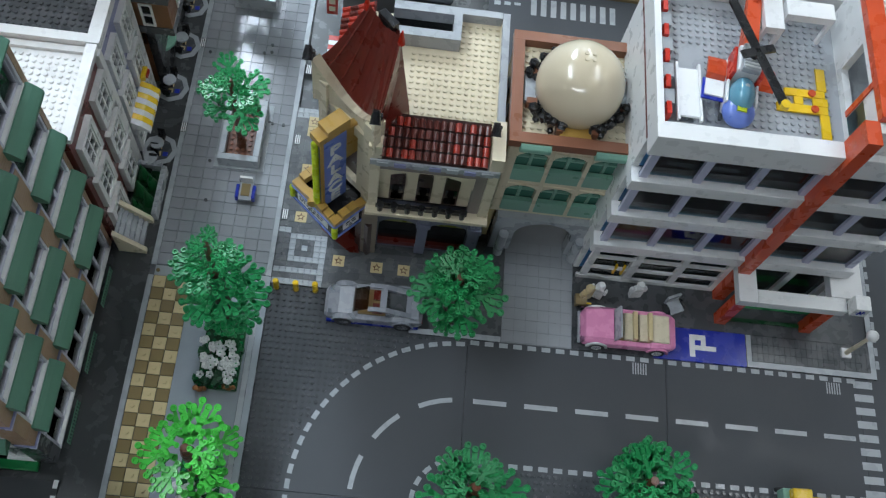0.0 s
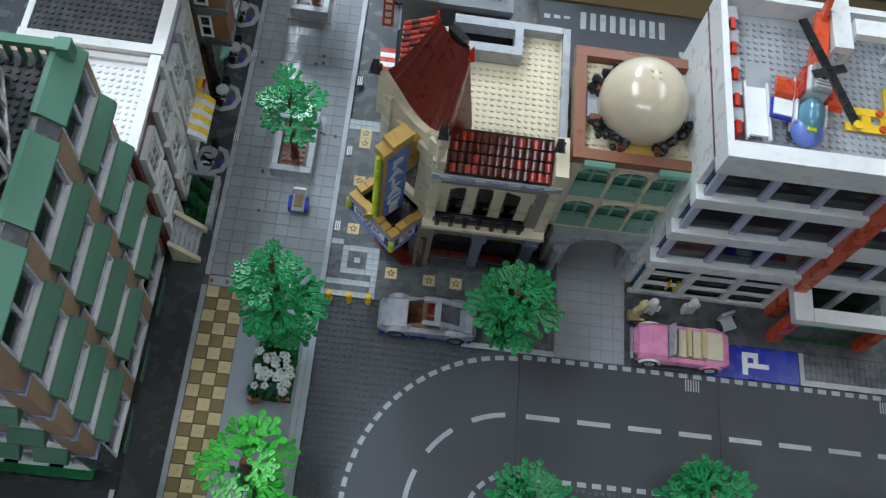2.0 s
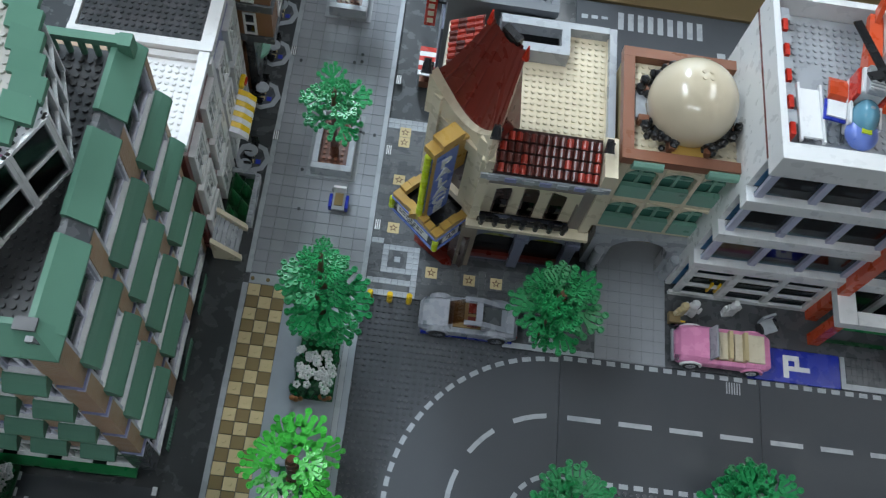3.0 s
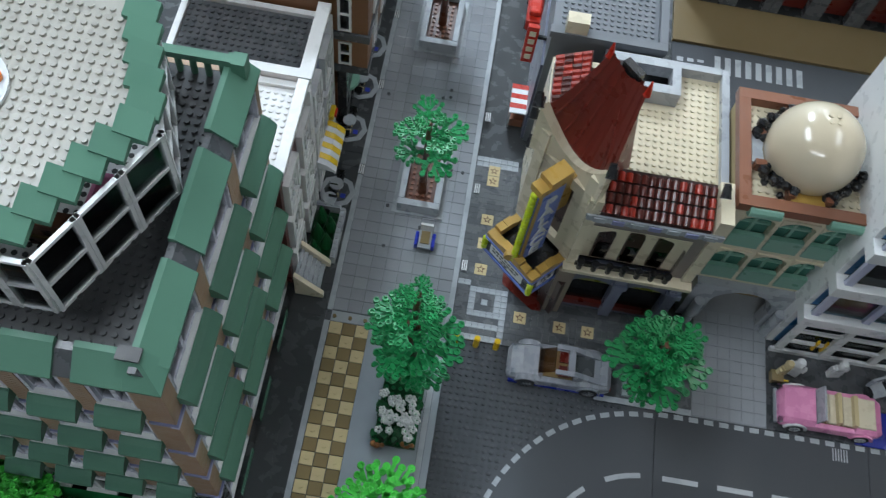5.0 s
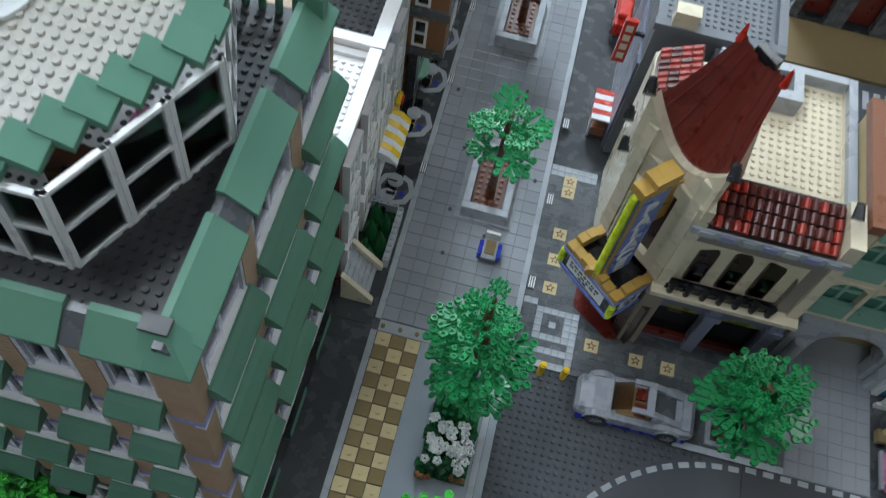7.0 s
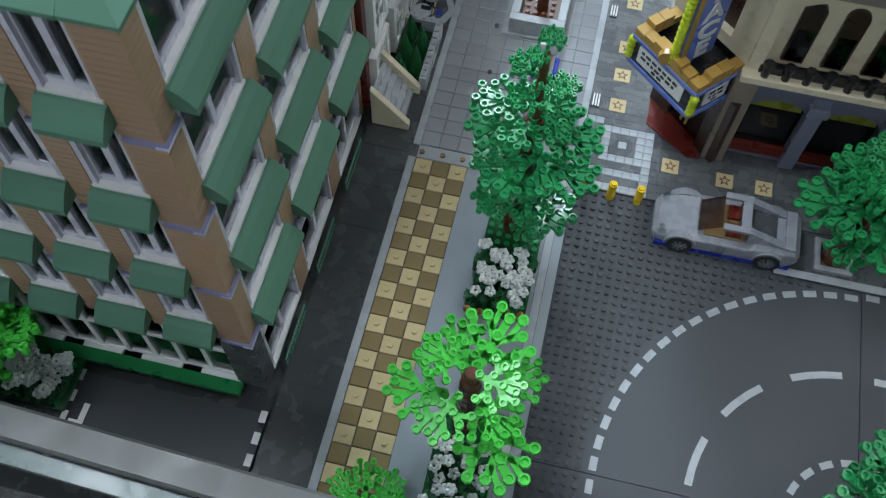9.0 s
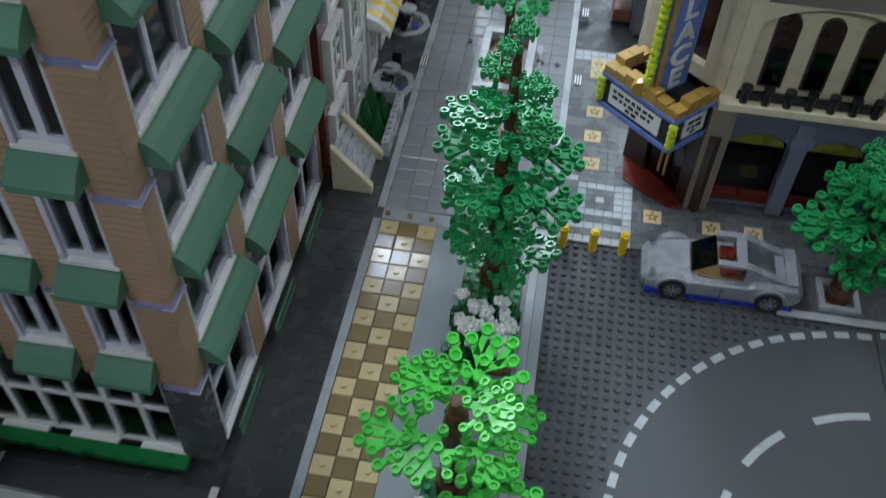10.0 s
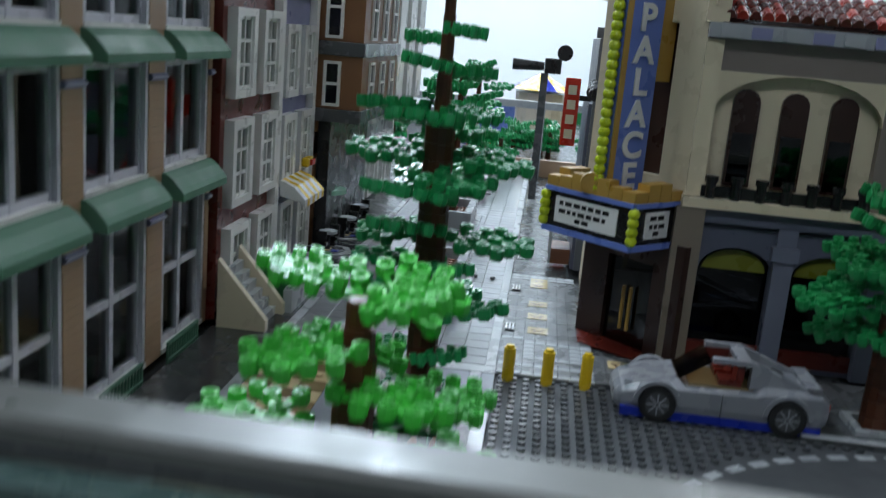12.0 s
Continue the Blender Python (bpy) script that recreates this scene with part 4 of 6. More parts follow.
# ---- hospital ----
hosp = thing("hospital", 38, 50, 0, "white toy hospital with orange columns and dark glass bands", "hospital")
HS0, HS1, HSY = 17.0, 40.2, 38.8
for z0, z1 in ((12.0, 14.4), (22.0, 24.4), (32.0, 34.4), (41.2, 45.6)):
    for xa, xb in ((HS0 - 0.4, HS1), (42.2, 57.6)):
        wpart("band", bx(B(), xa, HSY - 0.8, z0, xb, HSY + 1.6, z1), WHITE, hosp, "white wall band", soft=0.08)
        wpart("red_line", bx(B(), xa + 0.5, HSY - 0.55, z0 - 0.35, xb - 0.3, HSY + 0.6, z0 - 0.02), DRED, hosp)
for fl, (z0, z1) in enumerate(((0.6, 11.6), (14.42, 21.6), (24.42, 31.6), (34.42, 40.8))):
    for xa, xb in ((HS0 + 0.6, HS1), (42.2, 57.0)):
        wpart("window_band", bx(B(), xa, HSY + 0.5, z0, xb, HSY + 0.62, z1), HGLASS, hosp, "dark blue window band")
        n = 3 if xa < 40 else 2
        for k in range(n + 1):
            x = xa + (xb - xa - 0.9) * k / n
            wpart("mullion", bx(B(), x, HSY - 0.1, z0, x + 1.1, HSY + 0.45, z1), LAV if fl else WHITE, hosp)
        wpart("floor_slab", bx(B(), xa, HSY + 1.65, z0 - 0.3, xb, 62, z0 - 0.05), DGREY, hosp)
        # Added blue backing close behind the glass; its colour imitates the panes' reflection.
        wpart("inner_wall", bx(B(), xa, HSY + 1.7, z0, xb, HSY + 1.95, z1), REFLBLUE, hosp)
        random.seed(fl + int(xa))
        for k in range(5):
            x = random.uniform(xa + 1, xb - 3)
            wpart("furniture", bx(B(), x, HSY + 0.75, z0 + 0.02, x + 1.6, HSY + 1.6, z0 + random.uniform(1, 3)), random.choice([WHITE, LGREY, TEAL, MBLUE]), hosp)
wpart("door_frame", bx(B(), 24.4, HSY - 0.3, 0.5, 24.9, HSY + 0.4, 9), WHITE, hosp)
for x in (22.4, 23.7):
    wpart("door_bar", bx(B(), x, HSY - 0.25, 3.2, x + 0.3, HSY + 0.2, 6.2), YELLOW, hosp, "yellow door handle")
wpart("sill", bx(B(), HS0, HSY - 0.2, 0.4, HS1, HSY + 0.3, 1.4), WHITE, hosp)
for z in (4.4, 8.2):
    wpart("transom", bx(B(), HS0 + 0.62, HSY - 0.12, z, HS1 - 0.05, HSY + 0.3, z + 0.7), WHITE, hosp)
wpart("west_wall", bx(B(), HS0 - 0.3, HSY + 1.62, 0.4, HS0 + 0.6, 64, 45.4), WHITE, hosp)
wpart("red_line", bx(B(), HS0 - 0.4, HSY + 1.7, 41.0, HS0 - 0.31, 64, 41.35), DRED, hosp)
wpart("back_wall", bx(B(), HS0 + 0.62, 63, 0.4, 57.5, 64, 45.3), WHITE, hosp)
wpart("east_wall", bx(B(), 56.7, HSY + 1.62, 0.4, 57.6, 62.9, 45.3), WHITE, hosp)
wpart("roof", bx(B(), HS0 + 0.65, HSY + 1.65, 41.0, 56.6, 62.9, 42.2), LGREY, hosp, "light grey studded helicopter deck")
wpart("roof_studs", studs(B(), 19, 41, 41, 62, 42.2, lambda x, y: not (20.5 < x < 23.6 and 45 < y < 55)), LGREY, hosp)["kind"] = "stuff"
wpart("pillar", bx(B(), HS1 + 0.05, HSY - 1.6, 0.4, 42.1, HSY + 1.7, 50.5), ORANGE, hosp, "orange corner pillar")
# stair tower on the roof
wpart("tower_wall", wall(B(), (42.2, 62), (42.2, 40.6), 42.25, 50.4, -1.0, [(9.0, 15.5, 43.5, 49.2)]), WHITE, hosp)
wpart("tower_frame", ob(B(), (42.2, 62), (42.2, 40.6), 15.6, 16.4, 0.2, -0.9, 43.5, 50.5), ORANGE, hosp)
wpart("tower_trim", bx(B(), 41.9, 40.5, 50.42, 44.2, 62, 51.6), ORANGE, hosp)
wpart("tower_trim", bx(B(), 44.25, 39.5, 50.42, 57, 41, 51.6), ORANGE, hosp)
wpart("tower_roof", bx(B(), 43.3, 41.1, 49.6, 57, 62, 50.9), WHITE, hosp)
wpart("tower_studs", studs(B(), 44.5, 42, 56.5, 61, 50.9), WHITE, hosp)["kind"] = "stuff"
wpart("tower_window", ob(B(), (42.2, 62), (42.2, 40.6), 16.5, 20.5, 0.02, -0.6, 43.4, 47.5), TEAL, hosp)
wpart("tower_front", bx(B(), 42.2, 39.0, 45.65, 57, 40.4, 50.4), WHITE, hosp)
# entrance canopy
can = thing("canopy", 49, 36, 0.4, "white entrance canopy on orange legs", "canopy")
for a in ((40.2, 32.6, 43.2, 38.7), (43.2, 32.6, 57.4, 34.9), (55.0, 34.95, 60.2, 41.5)):
    wpart("frame", bx(B(), a[0], a[1], 9.6, a[2] - 0.03, a[3], 11.4), WHITE, can, soft=0.08)
for x in (40.3, 54.6):
    wpart("leg", bx(B(), x, 32.9, 0.4, x + 1.8, 34.6, 9.55), ORANGE, can, "orange leg")
wpart("floor_strip", bx(B(), 43, 36.2, 0.42, 57, 37.2, 0.75), LEAFM, can)
wpart("floor_strip", bx(B(), 42.5, 33.6, 0.42, 57, 34.2, 0.7), DGREEN, can)
lamp = thing("lantern", 58.6, 33.3, 11.4, "white box lantern on the canopy corner", "lamp")
part("box", bx(B(), -1.2, -1.2, 0, 1.2, 1.2, 2.6), WHITE, lamp, soft=0.1)
for a in (0, 60, 120):
    b = bx(B(), -0.75, -1.24, -0.14, 0.75, -1.21, 0.14)
    b.transform(Matrix.Translation((0, 0, 1.3)) @ Matrix.Rotation(radians(a), 4, "Y"))
    part("star_bar", b, BLUE, lamp)
hp = structure("pavement_hospital", bx(B(), 16.65, 31.6, -0.4, 64, 66, 0.4), DGREY, "dark grey tiled hospital forecourt", "pavement")
structure("parking_drive", bx(B(), 16.65, 26, -0.4, 29.95, 31.55, 0.36), DGREY, "dark grey tiled drive beside the road", "pavement")
structure("parking_bay", bx(B(), 30.0, 26, -0.4, 45.4, 31.55, 0.36), BLUE, "glossy blue parking bay beside the road", "pavement")
pm = B()
for a in ((36.0, 27.4, 36.9, 31.2), (36.9, 30.3, 38.7, 31.2), (36.9, 27.4 + 1.2, 38.7, 27.4 + 2.0), (37.9, 29.4, 38.7, 30.3), (38.7, 27.4 + 1.2, 40.4, 27.4 + 2.0)):
    bx(pm, a[0], a[1] - 0.6, 0.36, a[2], a[3] - 0.6, 0.41)
part("letter_mark", pm, WHITE, bpy.data.objects["parking_bay"], "white parking letter")
structure("pavement_end", bx(B(), 45.45, 26, -0.4, 67.2, 31.55, 0.38), DGREY, "dark grey tiles with light grey edging", "pavement")
for a in ((45.5, 26.05, 67.2, 27.0), (45.5, 27.0, 46.3, 31.5), (66.3, 27.0, 67.2, 66)):
    part("edging", bx(B(), a[0], a[1], 0.38, a[2], a[3], 0.46), LGREY, bpy.data.objects["pavement_end"])

# ---- west side shops ----
def shop(name, y0, y1, z, roof_mat, wall_mat, frame_mat, rows, colsn, label, bay_mat=None):
    bay_mat = bay_mat or frame_mat
    t = thing(name, -66, (y0 + y1) / 2, 0, label, "shop")
    n = y1 - y0
    hs = [(n * (k + 0.18) / colsn, n * (k + 0.82) / colsn, 1.2 + r * (z - 2) / rows, 1.2 + r * (z - 2) / rows + (z - 2) / rows * 0.72) for k in range(colsn) for r in range(rows)]
    wpart("front_wall", wall(B(), (-57, y0), (-57, y1), 0.4, z, -1.0, hs), wall_mat, t)
    for u0, u1, z0, z1 in hs:
        wpart("bay", wall(B(), (-57, y0 + u0 - 0.3), (-57, y0 + u1 + 0.3), z0 - 0.4, z1 + 0.4, 0.9, [(0.9, u1 - u0 - 0.3, z0 + 0.3, z1 - 0.3)]), bay_mat, t)
        window(t, (-57, y0), (-57, y1), u0 + 0.6, u1 - 0.6, z0 + 0.3, z1 - 0.3, 2, 3, frame_mat, GLASS, d=0.1, bar=0.3)
    for a in ((-76, y0, -58.02, y0 + 0.9), (-76, y1 - 0.9, -58.02, y1), (-76.9, y0, -76.02, y1)):
        wpart("side_wall", bx(B(), a[0], a[1], 0.4, a[2], a[3], z), bay_mat, t)
    wpart("inner_wall", bx(B(), -64, y0 + 1, 0.4, -63, y1 - 1, z - 1), DTAN, t)
    wpart("roof", bx(B(), -75.9, y0 + 0.95, z - 1.4, -58.1, y1 - 0.95, z - 0.6), roof_mat, t)
    wpart("roof_studs", studs(B(), -76, y0 + 1, -58.5, y1 - 1.2, z - 0.6), roof_mat, t)["kind"] = "stuff"
    wpart("cornice", bx(B(), -57.9, y0, z + 0.02, -56.4, y1, z + 1.0), frame_mat, t, soft=0.06)
    wpart("pilaster", bx(B(), -56.95, y1 - 1.2, 0.4, -56.1, y1 - 0.02, z), frame_mat, t)
    return t


t = shop("brick_shop", 36.3, 51.6, 30.2, WHITE, DRED, WHITE, 3, 2, "white and dark red toy shop with bay windows")
t2 = shop("blue_shop", 51.8, 65.0, 29.0, DGREY, SBLUE, WHITE, 3, 2, "sand-blue and white toy cafe building")
for a in ((-76, 51.8, -56.2, 53.2), (-58, 53.2, -56.2, 65.0)):
    wpart("roof_edge", bx(B(), a[0], a[1], 30.05, a[2], a[3], 31.2), WHITE, t2)
wpart("fascia", bx(B(), -75, 51.3, 28.2, -58, 51.75, 29.6), ORANGE, t2, "orange-red fascia")
bh = shop("brown_house", 65.4, 92, 42, DGREY, BRICKB, LGREY, 3, 3, "tall brown toy house with grey trim", BRICKB)
wpart("ground_front", bx(B(), -56.0, 66.6, 0.4, -54.6, 89.4, 15.5), BLACK, bh, "dark ground-floor front")
wpart("ledge", bx(B(), -58, 65.7, 15.52, -51.0, 90.3, 17.0), DGREY, bh, "dark grey moulded ledge", soft=0.1)
for z0, z1 in ((17.02, 23.0), (24.6, 32.4), (34.0, 42.0)):
    fp, fq = (-58.3, 66.0), (-51.2, 66.0)
    wpart("oriel_wall", wall(B(), fp, fq, z0, z1, -0.9, [(2.7, 4.7, z0 + 0.3, z1 - 0.6)]), BRICKB, bh, "brown brick oriel")
    window(bh, fp, fq, 2.7, 4.7, z0 + 0.3, z1 - 0.6, 1, 2, WHITE, DARKG, d=-0.3, bar=0.34)
    wpart("oriel_wall", wall(B(), (-51.2, 66.95), (-51.2, 90.0), z0, z1, -0.9, [(3 + 7 * k, 6 + 7 * k, z0 + 0.3, z1 - 0.6) for k in range(3)]), BRICKB, bh, "brown brick oriel")
    for k in range(3):
        window(bh, (-51.2, 66.95), (-51.2, 90.0), 3 + 7 * k, 6 + 7 * k, z0 + 0.3, z1 - 0.6, 1, 2, WHITE, DARKG, d=-0.3, bar=0.34)
    wpart("oriel_core", bx(B(), -57, 68, z0, -53.2, 89.5, z1), DBROWN, bh)
    wpart("string_course", bx(B(), -58.4, 65.6, z1 + 0.02, -50.9, 90.2, z1 + 1.58), DGREY, bh, "dark grey string course", soft=0.08)
wh = shop("white_house", 92.3, 122, 36, LGREY, LGREY, WHITE, 3, 4, "far white toy house")
for k in range(3):
    wpart("oriel", bx(B(), -56.0, 92.6 + 9.8 * k, 14 + k, -51.5, 98.6 + 9.8 * k, 40), WHITE, wh, "white oriel")
    for r in range(3):
        wpart("oriel_window", bx(B(), -54.6, 92.48 + 9.8 * k, 16 + 8 * r, -52.6, 92.58 + 9.8 * k, 21 + 8 * r), DARKG, wh)
# far east side
fe = thing("grey_block", -17, 78, 0, "grey toy building with a studded flat roof", "house")
wpart("body", bx(B(), -25, 69.5, 0.4, -8.6, 88, 27.4), MGREY, fe)
wpart("front_panel", bx(B(), -25.4, 70, 0.4, -25.02, 87.5, 20), SBLUED, fe)
wpart("roof_rim", bx(B(), -25.4, 69.2, 27.42, -8.4, 70.6, 28.6), MGREY, fe)
wpart("roof_rim", bx(B(), -9.6, 70.62, 27.42, -8.4, 88, 28.6), MGREY, fe)
wpart("roof_studs", studs(B(), -24, 70.8, -10, 88, 27.4), MGREY, fe)["kind"] = "stuff"
wpart("chimney", bx(B(), -23.4, 69.4, 28.62, -20.2, 71.4, 31), CREAM, fe)
wpart("parapet_step", bx(B(), -17, 66.6, 0.4, -0.8, 69.1, 27), DGREY, fe)
far = thing("arcade", 34, 116, 0, "dark grey toy station with a row of arches", "station")
for k in range(9):
    x = 2 + k * 8
    a = B()
    prism(a, [(x, 0.4), (x + 1.6, 0.4), (x + 1.6, 9)] + [(x + 4 - 2.4 * math.cos(math.pi * j / 8), 9 + 2.4 * math.sin(math.pi * j / 8)) for j in range(1, 8)] + [(x + 6.4, 9), (x + 6.4, 0.4), (x + 7.96, 0.4), (x + 7.96, 15), (x, 15)], 108, 109.6, "y")
    wpart("arch", a, DGREY, far)
    wpart("window", bx(B(), x + 1.4, 110.2, 0.6, x + 6.6, 110.4, 12), DRED, far)
wpart("body", bx(B(), 2, 111, 0.4, 74, 130, 22), DGREEN, far)
wpart("roof", bx(B(), 1, 107, 15.02, 75, 113, 17), LGREY, far)
# Even tan, a step darker than DTAN.
structure("pavement_north", bx(B(), 0, 97.5, -0.4, 74, 107.9, 0.5), plastic("deep_tan_plastic", (0.17, 0.12, 0.055), 0.45, 0.12), "tan tiled pavement before the station", "pavement")
mk = B()
for k in range(9):
    dash(mk, 8 + k * 1.9, 91.5, 9.1 + k * 1.9, 95.5, 0.04)
for k in range(3):
    dash(mk, 1.0 + k * 1.9, 93 + 0.2 * k, 2.2 + k * 1.9, 94, 0.04)
    dash(mk, 27 + 0.6 * k, 88 - 2 * k, 28.6 + 0.6 * k, 89.2 - 2 * k, 0.04)
road_plate(0, 66.6, 64, 97.4, "road_north", "dark grey road plate with a zebra crossing", None, mk)

# ---- front guard rail ----
rail = thing("guard_rail", -40, -11, -0.4, "pale metal rail on a clear guard pane", "railing")
TURN = Matrix.Translation((-58, -11.5, 0)) @ Matrix.Rotation(radians(-2.2), 4, "Z") @ Matrix.Translation((58, 11.5, 0))


def rail_part(name, bm, material, label=""):
    bm.transform(TURN)
    return wpart(name, bm, material, rail, label)


rail_part("rail", prism(B(), [(-13.0, 12.2), (-13.0, 13.3), (-12.8, 13.6), (-10.4, 13.6), (-10.1, 13.3), (-10.1, 12.2)], -120, 90, "x"), plastic("brushed_rail", (0.14, 0.145, 0.138), 0.36, 0.15))
rail_part("groove", bx(B(), -120, -13.06, 12.5, 90, -13.01, 12.75), DGREY, "dark serrated groove")
# Added strip: the blurred teal reflection below the rail as plain colour.
rail_part("lower_ledge", bx(B(), -120, -14.6, 11.2, 90, -13.1, 12.2), plastic("teal_reflection_colour", (0.065, 0.11, 0.105), 0.25, 0.2), "dark teal strip coloured like the reflection under the rail")
rail_part("pane", bx(B(), -120, -11.2, -0.3, 90, -10.8, 12.19), PLEXI)

# ---- trees ----
def leaf_mesh(name, material):
    """One moulded leaf spray: flat twigs with small cups at their tips."""
    bm = B()
    for (x0, y0), (x1, y1), w in (((0, 0), (4.6, 0), 0.42), ((1.2, 0), (2.5, 1.9), 0.36), ((1.2, 0), (2.5, -1.9), 0.36), ((2.7, 0), (4.2, 1.5), 0.34), ((2.7, 0), (4.2, -1.5), 0.34), ((2.0, 1.2), (1.3, 2.4), 0.3), ((2.0, -1.2), (1.3, -2.4), 0.3), ((2.2, 1.5), (3.5, 2.7), 0.3), ((2.2, -1.5), (3.5, -2.7), 0.3), ((3.4, 0.8), (5.2, 1.0), 0.28), ((3.4, -0.8), (5.2, -1.0), 0.28)):
        ob(bm, (x0, y0), (x1, y1), 0, math.dist((x0, y0), (x1, y1)), -0.9 * w, 0.9 * w, -0.16, 0.16)
    for x, y in ((5.0, 0), (2.6, 2.1), (2.6, -2.1), (4.3, 1.7), (4.3, -1.7), (1.2, 2.6), (1.2, -2.6), (3.6, 2.9), (3.6, -2.9), (5.5, 1.05), (5.5, -1.05), (0.3, 0.2), (1.9, 0.75), (1.9, -0.75), (3.3, 0.1)):
        rings = []
        for r, z in ((0.38, -0.3), (0.50, 0.0), (0.50, 0.5), (0.30, 0.5), (0.27, 0.25)):
            rings.append([bm.verts.new((x + r * math.cos(math.pi * k / 4), y + r * math.sin(math.pi * k / 4), z)) for k in range(8)])
        for a, b in zip(rings, rings[1:]):
            for k in range(8):
                bm.faces.new((a[k], a[(k + 1) % 8], b[(k + 1) % 8], b[k]))
        bm.faces.new(rings[-1])
        bm.faces.new(rings[0][::-1])
    me = mesh_of(name, bm)
    me.materials.append(material)
    return me


LEAF_ME = {m.name: leaf_mesh("leaf", m) for m in (LEAF, LEAFM, LIME)}


def tree(x, y, z, label, leaf, layers, trunk, seed, group=""):
    """layers: (height, leaves, reach, scale, tilt); trunk: (height, radius) from the ground up."""
    rng = random.Random(seed)
    t = thing("tree", x, y, z, label, "tree", group)
    b = B()
    for (h0, r0), (h1, r1) in zip(trunk, trunk[1:]):
        n = max(1, int((h1 - h0) / 1.2))
        for k in range(n):
            f0, f1 = k / n, (k + 1) / n
            rr = r0 + (r1 - r0) * (f0 + f1) / 2
            cy(b, 0, 0, h0 + (h1 - h0) * f0, h0 + (h1 - h0) * f1 - 0.1, rr, 12)
            cy(b, 0, 0, h0 + (h1 - h0) * f1 - 0.1, h0 + (h1 - h0) * f1, rr * 0.9, 12)
    part("trunk", b, BROWN, t, "reddish-brown stacked trunk")
    a0 = rng.uniform(0, 360)
    for h, n, reach, sc, tilt in layers:
        a0 += 360 / n * 0.5 + rng.uniform(-12, 12)
        for k in range(n):
            a = a0 + 360 * k / n + rng.uniform(-26, 26)
            o = piece("leaf", LEAF_ME[leaf.name], t, 0, 0, 0)
            s = sc * rng.uniform(0.78, 1.12)
            rch = reach * rng.uniform(0.4, 1.7)
            o.matrix_basis = pose(rch * math.cos(radians(a)) * S, rch * math.sin(radians(a)) * S, (h + rng.uniform(-0.7, 0.7)) * S, rng.uniform(-10, 10), -tilt + rng.uniform(-14, 10), a) @ Matrix.Diagonal((s, s, 1.0, 1))
    return t


tree(-37.3, 24.8, 0.8, "tall dark green toy tree in a flower bed", LEAF,
     [(3.2, 2, 0.6, 0.75, 0), (6.6, 3, 0.7, 0.9, 0), (9.6, 2, 0.9, 0.98, 0), (12.0, 3, 0.8, 0.98, 4), (14.6, 2, 0.8, 0.95, 0), (16.8, 3, 0.7, 0.9, 0), (19.0, 2, 0.6, 0.85, 2), (21.0, 2, 0.6, 0.8, 0), (23.4, 2, 0.5, 0.66, 0), (25.8, 2, 0.4, 0.55, 0), (28.2, 2, 0.2, 0.36, 2)],
     [(-0.4, 1.9), (1.4, 1.15), (19.6, 1.05), (20, 0.6), (28.4, 0.36)], 1)
tree(-37.9, 2.0, 0.5, "bright green spreading toy tree over white flowers", LIME,
     [(7.6, 3, 1.7, 1.0, -4), (9.8, 2, 1.5, 1.05, 0), (11.6, 2, 1.1, 1.0, 4), (13.6, 2, 0.5, 0.8, 10)],
     [(0, 1.7), (2, 1.1), (11, 1.0), (13.6, 0.5)], 2)
tree(-3.4, 29.2, 0.5, "bushy green toy tree in a square kerb", LEAFM,
     [(8, 3, 0.9, 0.9, -6), (10, 4, 0.9, 1.0, 0), (12.2, 4, 0.9, 0.98, 4), (14.2, 3, 0.7, 0.9, 10), (16, 3, 0.3, 0.75, 22)],
     [(0, 1.25), (12, 1.0), (16.6, 0.5)], 3)
for x, y, sd, mt in ((1.0, 0.6, 4, LEAFM), (25.6, 3.6, 5, LEAFM)):
    tree(x, y, 0, "bushy green toy tree on the roadside verge", mt,
         [(7, 3, 1.0, 1.05, 0), (9, 3, 1.0, 1.05, 2), (11, 3, 0.9, 1.0, 6), (12.8, 3, 0.5, 0.85, 14)], [(0, 1.2), (10, 1.0), (13.4, 0.5)], sd, "roadside trees")
for x, y, sd in ((-40.1, 55.4, 6), (-42.0, 90.5, 7), (-42.0, 124, 8)):
    tree(x, y, 2.0, "slender green toy tree in a stone planter", LEAF,
         [(11.0, 2, 0.7, 0.7, -4), (13.5, 2, 0.8, 0.85, 0), (16, 2, 0.8, 0.85, 2), (18, 2, 0.5, 0.7, 8), (19.6, 2, 0.2, 0.45, 20)], [(-0.4, 0.75), (9, 0.5), (19, 0.38)], sd, "planter trees")
tree(-85.0, -3.2, 0, "bright green toy tree beside the corner house", LIME, [(6, 4, 1.5, 1.1, 0), (8.5, 4, 1.5, 1.15, 6), (11, 4, 1, 1.0, 14), (13, 3, 0.5, 0.8, 20)], [(0, 1.3), (13, 0.7)], 9)

# ---- planters, flower beds ----
for py in (51.8, 84.8, 118):
    px = -43.6 if py < 60 else -45.4
    pl = thing("planter", px + 3.3, py + 6, 0.44, "light grey stone planter with brown soil", "planter", "street planters")
    part("base", bx(B(), -4.1, -6.4, 0, 4.2, 6.6, 0.25), LGREY, pl)
    for a in ((-3.3, -6.0, 3.4, -4.9), (-3.3, 5.0, 3.4, 6.1), (-3.3, -4.88, -2.3, 4.98), (2.4, -4.88, 3.4, 4.98)):
        part("wall", bx(B(), a[0], a[1], 0.26, a[2], a[3], 2.6), LGREY, pl, soft=0.05)
    part("soil", bx(B(), -2.28, -4.86, 0.26, 2.38, 4.96, 1.4), BROWN, pl)
    part("soil_studs", studs(B(), -2, -4.8, 2, 4.2, 1.4), RBROWN, pl)["kind"] = "stuff"


